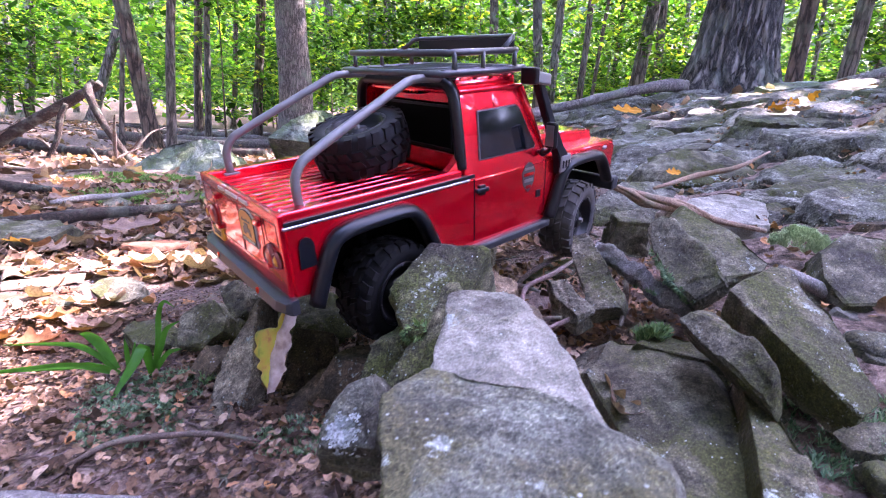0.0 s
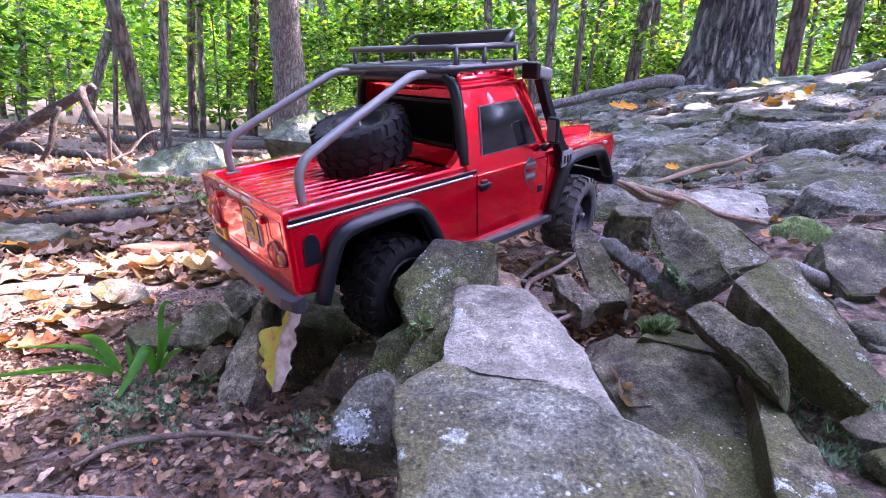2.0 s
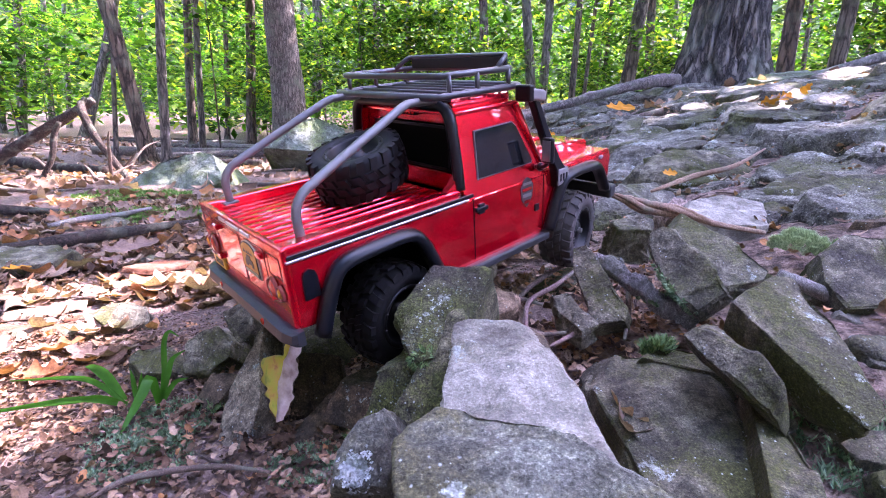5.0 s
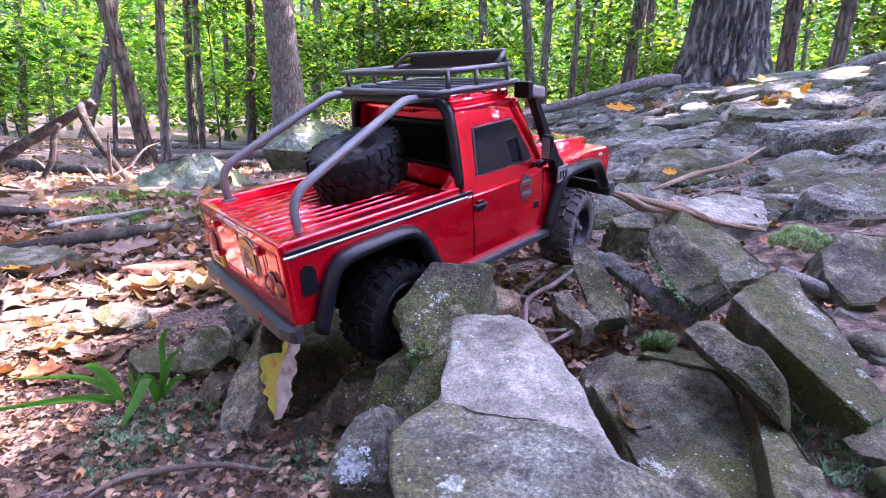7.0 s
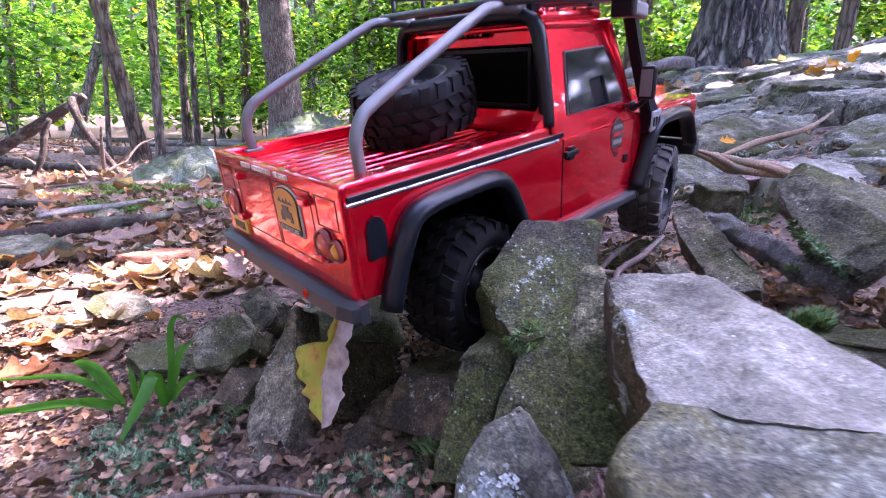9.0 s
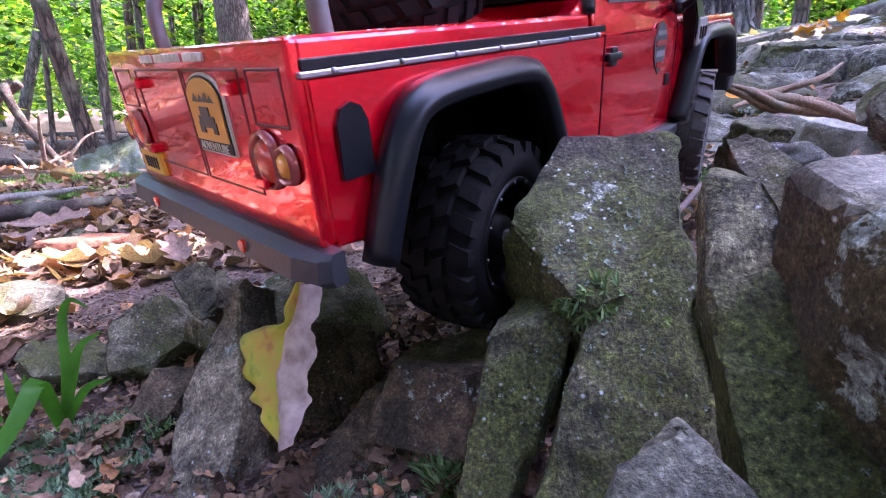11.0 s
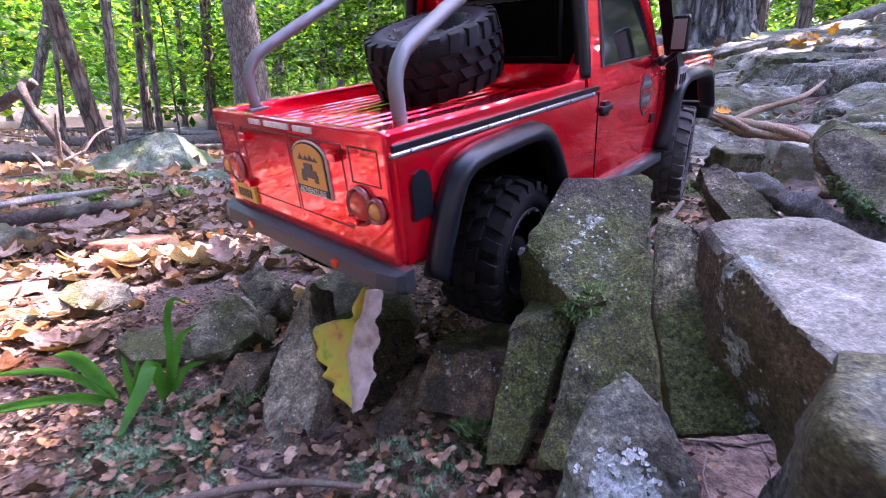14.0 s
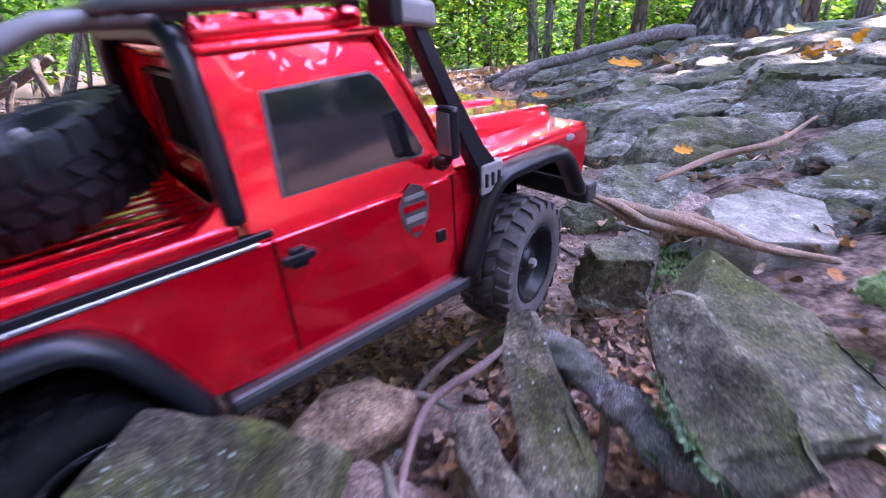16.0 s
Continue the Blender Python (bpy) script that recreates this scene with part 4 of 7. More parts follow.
wheel("rear_wheel", pose(0.110, 0.015, -0.098, 0, 0, 10), tyre_rubber, "rear wheel with black knobbly tyre")
wheel("rear_wheel", pose(0.091, W - 0.011, -0.101, 0, 0, 180), tyre_rubber, "rear wheel with black knobbly tyre")
wheel("front_wheel", pose(0.420, 0.011, -0.098, 0, 20, 14), tyre_dusty, "dusty front wheel turned slightly outwards")
wheel("front_wheel", pose(0.420, W - 0.011, -0.098, 0, 20, 194), tyre_dusty, "dusty front wheel turned slightly outwards")
wheel("spare_wheel", pose(0.148, 0.108, 0.037) @ pose(0, 0, 0, 0, -14, 0) @ pose(0, 0, 0, -88, 0, 0) @ pose(0, 0, 0, 0, 40, 0), tyre_grey, "spare wheel lying tilted in the bed")

# cab
CAB_SIDE = [(0.211, -0.002), (0.213, 0.088), (0.304, 0.088), (0.318, 0.066), (0.338, 0.018), (0.350, 0.010), (0.350, -0.002)]
mirrored(lambda: sheet(CAB_SIDE, 0.002, 0.007, 0.0012, 0.17), "cab_side", red_paint, truck)
GLASS = [(0.234, 0.019), (0.238, 0.068), (0.299, 0.069), (0.305, 0.064), (0.326, 0.022), (0.324, 0.019)]


def grown(line, k):
    cx, cz = sum(p[0] for p in line) / len(line), sum(p[1] for p in line) / len(line)
    return [(cx + (x - cx) * (1 + k), cz + (z - cz) * (1 + k * 1.6)) for x, z in line]


mirrored(lambda: sheet(grown(GLASS, 0.035), 0.0008, 0.003, 0.0004, 0.17), "window_frame", frame_grey, truck, "thin dark window surround")
mirrored(lambda: sheet(GLASS, 0.0001, 0.003, 0.0003, 0.17), "door_window", dark_glass, truck, "dark tinted door window")


def roof_bm():
    bm = bmesh.new()
    box(bm, (0.212, 0.0135, 0.087), (0.312, W - 0.0135, 0.0925), 0.002, 2)
    box(bm, (0.213, 0.019, 0.090), (0.306, W - 0.019, 0.1035), 0.006, 4)
    return bm


part("roof", roof_bm(), red_paint, truck)
bm = bmesh.new()
ys = [0.017, W - 0.017]
quad = [((0.308, ys[0] + 0.002, 0.088), (0.308, ys[1] - 0.002, 0.088)), ((0.344, ys[0] - 0.008, 0.014), (0.344, ys[1] + 0.008, 0.014))]
v = [bm.verts.new(p) for p in (quad[0][0], quad[0][1], quad[1][1], quad[1][0])]
f = bm.faces.new(v)
ext = bmesh.ops.extrude_face_region(bm, geom=[f])
for g in [g for g in ext["geom"] if isinstance(g, bmesh.types.BMVert)]:
    g.co.x -= 0.004
part("windscreen", bm, dark_glass, truck, "dark tinted windscreen")
for y0, y1 in ((0.0075, 0.0155), (W - 0.0075, W - 0.0155)):
    tube_part("windscreen_pillar", [(0.348, y0, 0.010), (0.309, y1, 0.088)], 0.0036, red_paint, truck, per=1)

# back of the cab: red frame round a dark window
bm = bmesh.new()
box(bm, (0.222, 0.014, 0.0), (0.226, W - 0.014, 0.022), 0.001, 1)
box(bm, (0.222, 0.026, 0.076), (0.226, W - 0.026, 0.092), 0.001, 1)
box(bm, (0.222, W - 0.046, 0.0), (0.226, W - 0.024, 0.09), 0.001, 1)
part("cab_back", bm, red_paint, truck)
# black strip and backing: shade on the cab back's right side, put in as colour
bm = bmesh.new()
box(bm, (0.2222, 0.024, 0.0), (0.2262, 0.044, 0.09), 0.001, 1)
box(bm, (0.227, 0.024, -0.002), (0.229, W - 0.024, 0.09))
part("cab_back_shade", bm, dark_inside, truck)


def gusset_bm():
    bm = bmesh.new()
    ring = [(0.186, 0.0115), (0.214, 0.0115), (0.214, 0.034), (0.206, 0.026), (0.197, 0.018)]
    f = bm.faces.new([bm.verts.new((x, 0.004, z)) for x, z in ring])
    ext = bmesh.ops.extrude_face_region(bm, geom=[f])
    for g in [g for g in ext["geom"] if isinstance(g, bmesh.types.BMVert)]:
        g.co.y = 0.013
    for v in bm.verts:
        v.co.y += max(0, v.co.z) * 0.17
    return bm


mirrored(gusset_bm, "gusset", red_paint, truck)
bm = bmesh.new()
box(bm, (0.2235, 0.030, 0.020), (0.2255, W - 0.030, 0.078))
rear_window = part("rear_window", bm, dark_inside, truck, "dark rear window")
bm = bmesh.new()
for lo, hi in (((0.036, 0.024), (0.175, 0.027)), ((0.036, 0.071), (0.175, 0.074)), ((0.036, 0.024), (0.039, 0.074)), ((0.172, 0.024), (0.175, 0.074))):
    box(bm, (0.2215, lo[0], lo[1]), (0.224, hi[0], hi[1]))
part("window_seal", bm, black_plastic, rear_window)
bm = bmesh.new()
box(bm, (0.2145, 0.083, 0.084), (0.2225, 0.128, 0.0935), 0.001, 1)
lamp = part("brake_light", bm, dark_inside, truck, "red high brake light with small lamps")
for k in range(14):
    bm = bmesh.new()
    bmesh.ops.create_icosphere(bm, subdivisions=1, radius=0.0019, matrix=Matrix.Translation((0.2142, 0.0865 + (k % 7) * 0.0063, 0.0867 + (k // 7) * 0.0044)))
    part("lamp", bm, red_lens, lamp)

# black hoop round the back of the cab, and the two long bars
hx = 0.208
hoop = [(hx, 0.008, 0.012), (hx, 0.0095, 0.03), (hx, 0.0150, 0.070), (hx, 0.0185, 0.086), (hx, 0.026, 0.0955), (hx, 0.040, 0.0985)]
hoop = hoop + [(hx, 0.105, 0.099)] + [(x, W - y, z) for x, y, z in reversed(hoop)]
tube_part("roll_hoop", hoop, 0.0062, black_plastic, truck, "black padded hoop behind the cab", 12)
for side in (0, 1):
    bar = [(0.028, 0.0195, 0.008), (0.027, 0.0195, 0.022), (0.028, 0.020, 0.034), (0.034, 0.021, 0.044), (0.046, 0.0225, 0.052), (0.10, 0.027, 0.0765), (0.150, 0.031, 0.0985), (0.160, 0.032, 0.1025), (0.172, 0.033, 0.1045), (0.212, 0.035, 0.1030)]
    if side:
        bar = [(x, W - y, z) for x, y, z in bar]
    b = tube_part("roll_bar", bar, 0.0043, bar_metal, truck, "gunmetal roll bar over the bed", 12)
    x, y, z = bar[0]
    bm = bmesh.new()
    box(bm, (x - 0.008, y - 0.006, z - 0.001), (x + 0.008, y + 0.006, z + 0.0015), 0.0005, 1)
    part("bar_foot", bm, bar_metal, b)

# roof rack
rack = new("roof_rack")
rack.parent = truck
tagged(rack, "black tube roof rack with a raised rear tray")


def rail(points, r=0.0030, closed=True, name="rail", mat=rack_metal):
    return tube_part(name, points, r, mat, rack, sides=8, closed=closed, per=1)


def rounded_rect(x0, x1, y0, y1, z, c=0.010):
    return [(x0 + c, y0, z), (x1 - c, y0, z), (x1 - c * 0.3, y0 + c * 0.3, z), (x1, y0 + c, z), (x1, y1 - c, z), (x1 - c * 0.3, y1 - c * 0.3, z), (x1 - c, y1, z), (x0 + c, y1, z), (x0 + c * 0.3, y1 - c * 0.3, z), (x0, y1 - c, z), (x0, y0 + c, z), (x0 + c * 0.3, y0 + c * 0.3, z)]


rail(rounded_rect(0.184, 0.316, 0.012, W - 0.012, 0.1085), 0.0036)
rail(rounded_rect(0.195, 0.304, 0.014, W - 0.014, 0.1275), 0.0034)
bm = bmesh.new()
box(bm, (0.300, 0.022, 0.127), (0.304, W - 0.022, 0.140), 0.0008, 1)
part("wind_board", bm, black_plastic, rack)
rail([(0.276, 0.015, 0.128), (0.296, 0.018, 0.1405), (0.303, 0.024, 0.1415), (0.303, W - 0.024, 0.1415), (0.296, W - 0.018, 0.1405), (0.276, W - 0.015, 0.128)], 0.0028, False)
for x in (0.205, 0.245, 0.294):
    for y in (0.013, W - 0.013):
        rail([(x, y, 0.107), (x, y, 0.128)], 0.0026, False, "post")
for k in range(5):
    x = 0.200 + k * 0.024
    rail([(x, 0.014, 0.1085), (x, W - 0.014, 0.1085)], 0.0022, False, "slat", grey_plastic)
for x in (0.212, 0.300):
    for y in (0.026, W - 0.026):
        bm = bmesh.new()
        box(bm, (x - 0.006, y - 0.003, 0.101), (x + 0.006, y + 0.003, 0.108), 0.0006, 1)
        part("rack_foot", bm, black_plastic, rack)

# bonnet and wings
def wing_bm():
    bm = bmesh.new()
    box(bm, (0.338, 0.002, -0.006), (0.503, 0.045, 0.0035), 0.003, 3)
    return bm


wings = mirrored(wing_bm, "wing", red_paint, truck)
bm = bmesh.new()
box(bm, (0.340, 0.036, -0.006), (0.502, W - 0.036, 0.020), 0.005, 3)
for v in bm.verts:
    if v.co.z > 0:
        v.co.z += 0.006 - (v.co.x - 0.34) * 0.075
        v.co.y += (0.105 - v.co.y) * 0.04
part("bonnet", bm, red_paint, truck)
bm = bmesh.new()
box(bm, (0.352, 0.085, 0.018), (0.480, W - 0.085, 0.0265), 0.003, 2)
for v in bm.verts:
    v.co.z += 0.003 - (v.co.x - 0.34) * 0.075
part("bonnet_rib", bm, red_paint, truck)
for y in (0.014, W - 0.034):
    bm = bmesh.new()
    box(bm, (0.378, y, 0.0025), (0.398, y + 0.020, 0.0046), 0.0006, 1)
    part("wing_vent", bm, snorkel_grey, truck, "pale wing-top vent")
for y in (-0.0012, W - 0.0013):
    bm = bmesh.new()
    bmesh.ops.create_uvsphere(bm, u_segments=14, v_segments=8, radius=1.0, matrix=Matrix.Translation((0.476, y + 0.001, -0.004)) @ Matrix.Diagonal((0.006, 0.0022, 0.003, 1)))
    part("side_repeater", bm, snorkel_grey, truck, smooth=True)
bm = bmesh.new()
box(bm, (0.497, 0.006, -0.050), (0.508, W - 0.006, 0.002), 0.003, 2)
part("grille", bm, black_plastic, truck)
bm = bmesh.new()
box(bm, (0.503, -0.004, -0.072), (0.520, W + 0.004, -0.052), 0.003, 2)
part("front_bumper", bm, grey_plastic, truck)

# door details, mirrors, side markers, decals
for side in (0, 1):
    def yy(y):
        return W - y if side else y
    bm = bmesh.new()
    box(bm, (0.222, min(yy(-0.0035), yy(0.001)), -0.0165), (0.241, max(yy(-0.0035), yy(0.001)), -0.0115), 0.0012, 2)
    box(bm, (0.227, min(yy(-0.0025), yy(0.001)), -0.020), (0.236, max(yy(-0.0025), yy(0.001)), -0.008), 0.001, 2)
    part("door_handle", bm, black_plastic, truck)
    for x in (0.2205, 0.345):   # door gap
        bm = bmesh.new()
        box(bm, (x - 0.0006, min(yy(-0.0003), yy(0.001)), -0.072), (x + 0.0006, max(yy(-0.0003), yy(0.001)), 0.0))
        part("door_gap", bm, dark_inside, truck)
    bm = bmesh.new()
    ring = [(0.0125, -0.0385), (0.0275, -0.0385), (0.0270, -0.018), (0.0245, -0.0125), (0.0200, -0.0105), (0.0155, -0.0125), (0.0130, -0.018)]
    f = bm.faces.new([bm.verts.new((x, yy(-0.0018), z)) for x, z in ring])
    ext = bmesh.ops.extrude_face_region(bm, geom=[f])
    for g in [g for g in ext["geom"] if isinstance(g, bmesh.types.BMVert)]:
        g.co.y = yy(0.001)
    part("side_marker", bm, black_plastic, truck, "black arched side marker")
    bm = bmesh.new()
    ring = [(0.3020, -0.022), (0.3000, -0.008), (0.306, 0.000), (0.312, 0.0035), (0.318, 0.001), (0.3235, -0.007), (0.322, -0.022), (0.319, -0.027), (0.312, -0.034), (0.305, -0.027)]
    f = bm.faces.new([bm.verts.new((x, yy(-0.0006), z)) for x, z in ring])
    ext = bmesh.ops.extrude_face_region(bm, geom=[f])
    for g in [g for g in ext["geom"] if isinstance(g, bmesh.types.BMVert)]:
        g.co.y = yy(0.001)
    decal = part("door_decal", bm, grey_ink, truck, "worn grey crest-shaped door decal")
    for z0, z1, x0, x1, mt in ((-0.006, -0.003, 0.304, 0.320, snorkel_grey), (-0.0135, -0.0095, 0.303, 0.321, red_paint), (-0.021, -0.017, 0.304, 0.320, snorkel_grey), (-0.029, -0.025, 0.307, 0.317, red_paint)):
        bm = bmesh.new()
        box(bm, (x0, min(yy(-0.0011), yy(0.0)), z0), (x1, max(yy(-0.0011), yy(0.0)), z1))
        part("decal_band", bm, mt, decal)
    bm = bmesh.new()
    box(bm, (0.328, min(yy(-0.0012), yy(0.001)), -0.044), (0.336, max(yy(-0.0012), yy(0.001)), -0.035), 0.0004, 1)
    part("side_vent", bm, black_plastic, truck)
    arm = tube_part("mirror_arm", [(0.333, yy(0.004), 0.012), (0.332, yy(-0.010), 0.014), (0.329, yy(-0.018), 0.022)], 0.0028, black_plastic, truck)
    bm = bmesh.new()
    bmesh.ops.create_icosphere(bm, subdivisions=2, radius=0.0055, matrix=Matrix.Translation((0.334, yy(-0.003), 0.012)))
    part("mirror_joint", bm, black_plastic, arm, smooth=True)
    bm = bmesh.new()
    box(bm, (0.323, min(yy(-0.027), yy(-0.012)), 0.020), (0.330, max(yy(-0.027), yy(-0.012)), 0.050), 0.0025, 2)
    head = part("mirror_head", bm, black_plastic, arm)
    bm = bmesh.new()
    box(bm, (0.3224, min(yy(-0.025), yy(-0.014)), 0.023), (0.3232, max(yy(-0.025), yy(-0.014)), 0.047))
    part("mirror_glass", bm, silver, arm)

# snorkel on the right wing
snorkel = new("snorkel")
snorkel.parent = truck
tagged(snorkel, "black raised air snorkel on the windscreen pillar")
bm = bmesh.new()
rows = []
for x, z, wx, wy in ((0.371, -0.020, 0.009, 0.005), (0.369, 0.002, 0.010, 0.006), (0.360, 0.016, 0.008, 0.0055), (0.340, 0.056, 0.006, 0.0055), (0.322, 0.096, 0.005, 0.0055)):
    y = -0.004 + max(0, z) * 0.06
    rows.append([bm.verts.new((x + a * wx, y + b * wy, z)) for a, b in ((-1, -1), (1, -1), (1, 1), (-1, 1))])
for a, b in zip(rows, rows[1:]):
    for i in range(4):
        bm.faces.new((a[i], a[(i + 1) % 4], b[(i + 1) % 4], b[i]))
bm.faces.new(list(reversed(rows[0])))
bm.faces.new(rows[-1])
bmesh.ops.bevel(bm, geom=list(bm.edges), offset=0.0012, segments=2, affect="EDGES")
part("pipe", bm, black_plastic, snorkel)
bm = bmesh.new()
box(bm, (0.303, -0.012, 0.094), (0.331, 0.008, 0.107), 0.003, 3)
for v in bm.verts:
    v.co.z -= (v.co.x - 0.303) * 0.18
part("intake_head", bm, snorkel_grey, snorkel, "worn grey air intake head")
bm = bmesh.new()
box(bm, (0.300, -0.013, 0.092), (0.308, 0.009, 0.110), 0.002, 2)
part("intake_guard", bm, black_plastic, snorkel)
bm = bmesh.new()
box(bm, (0.362, -0.0105, -0.018), (0.384, -0.003, 0.004), 0.002, 2)
plate = part("base_plate", bm, snorkel_grey, snorkel, "scuffed pale base plate")
for k in range(3):
    bm = bmesh.new()
    box(bm, (0.3655 + k * 0.006, -0.0115, -0.013), (0.3685 + k * 0.006, -0.009, -0.003), 0.0006, 1)
    part("slot", bm, black_plastic, plate)

# ---- trees ----
def wave(z, seed, amp):
    p = Vector((seed * 3.7, 1.3, z * 0.45))
    return amp * noise.noise(p), amp * noise.noise(p + Vector((9.1, 4.2, 0)))


def trunk_mesh(diam, lean, height, seed, sides=14, flare=0.5, rough=0.05):
    verts, faces = [], []
    zs = [-0.4, -0.15, 0.0, 0.12, 0.28, 0.5, 0.8, 1.2, 1.7, 2.3, 3.0, 3.8, 4.7, 5.7, 6.8, 8.0, 9.4, 11.0]
    zs = [z for z in zs if z <= height]
    for z in zs:
        r = diam / 2 * (1 - 0.045 * max(z, 0)) * (1 + flare * math.exp(-max(z, 0) / (0.55 * diam + 0.08)))
        wx, wy = wave(z, seed, diam * 0.35)
        for k in range(sides):
            a = 2 * math.pi * k / sides
            p = Vector((math.cos(a) * 1.6, math.sin(a) * 1.6, z * 0.8 + seed))
            rr = r * (1 + rough * 2 * noise.noise(p) + rough * noise.noise(p * 3.1)) + (0.25 * flare * r * max(0, math.cos(3 * a + seed)) * math.exp(-max(z, 0) / 0.2))
            verts.append((lean[0] * z + wx + rr * math.cos(a), lean[1] * z + wy + rr * math.sin(a), z))
    n = len(zs)
    for i in range(n - 1):
        for k in range(sides):
            j = (k + 1) % sides
            faces.append((i * sides + k, i * sides + j, (i + 1) * sides + j, (i + 1) * sides + k))
    faces.append(tuple((n - 1) * sides + k for k in range(sides)))
    return verts, faces


def leaf_cloud(name, centres, spread, count, size, mat, seed, parent=None, flat=0.8):
    """Many small folded leaves round the given centres, in one mesh."""
    rng = np.random.default_rng(seed)
    c = np.array(centres, float)
    pick = rng.integers(0, len(c), count)
    off = rng.normal(0, 1, (count, 3)) * np.array(spread)
    p = c[pick] + off
    a = rng.uniform(0, 2 * np.pi, count)
    tilt = rng.normal(0, 1, (count, 2)) * flat
    s = size * rng.uniform(0.6, 1.35, count)
    u = np.stack([np.cos(a), np.sin(a), tilt[:, 0]], 1)
    v = np.stack([-np.sin(a), np.cos(a), tilt[:, 1]], 1)
    u *= s[:, None]
    v *= (s * 0.55)[:, None]
    down = np.zeros((count, 3))
    down[:, 2] = -0.12 * s
    quads = np.stack([p - u, p + v + down, p + u + 2 * down, p - v + down], 1).reshape(-1, 3)
    faces = np.arange(count * 4).reshape(-1, 4)
    me = bpy.data.meshes.new(name)
    me.vertices.add(count * 4)
    me.vertices.foreach_set("co", quads.ravel())
    me.loops.add(count * 4)
    me.loops.foreach_set("vertex_index", faces.ravel())
    me.polygons.add(count)
    me.polygons.foreach_set("loop_start", np.arange(count) * 4)
    me.materials.append(mat)
    me.update()
    me.validate()
    ob = new(name, me)
    if parent:
        ob.parent = parent
    return ob


def tree(x, y, diam, lean, bark, label, seed, height=11.0, crown=True, flare=0.4, sides=14, rough=0.05):
    z = ground_z(x, y)
    t = thing("tree", pose(x, y, z), label, "tree", "forest trees")
    v, f = trunk_mesh(diam, lean, height, seed, sides, flare, rough)
    mesh_object("trunk", v, f, bark, t, smooth=True)
    rnd = random.Random(seed)
    centres = []
    for k in range(rnd.randint(4, 6)):
        h = rnd.uniform(0.28, 0.95) * height
        a = rnd.uniform(0, 2 * math.pi)
        reach = rnd.uniform(0.8, 2.0)
        wx, wy = wave(h, seed, diam * 0.35)
        base = Vector((lean[0] * h + wx, lean[1] * h + wy, h))
        tip = base + Vector((math.cos(a) * reach, math.sin(a) * reach, rnd.uniform(0.1, 0.9)))
        mid = (base + tip) / 2 + Vector((0, 0, rnd.uniform(-0.1, 0.2)))
        r = max(0.012, diam * 0.11)
        tube_part("limb", [base, mid, tip], [r, r * 0.6, r * 0.25], bark, t, sides=6, per=3)
        centres += [mid, tip, tip + Vector((rnd.uniform(-0.6, 0.6), rnd.uniform(-0.6, 0.6), rnd.uniform(-0.2, 0.6))), base.lerp(tip, 0.8) + Vector((rnd.uniform(-0.5, 0.5), rnd.uniform(-0.5, 0.5), 0.2))]
    if crown:
        leaf_cloud("crown", centres, (0.50, 0.50, 0.10), 1250, 0.060, green_leaf, seed, t, 0.4)
    return t


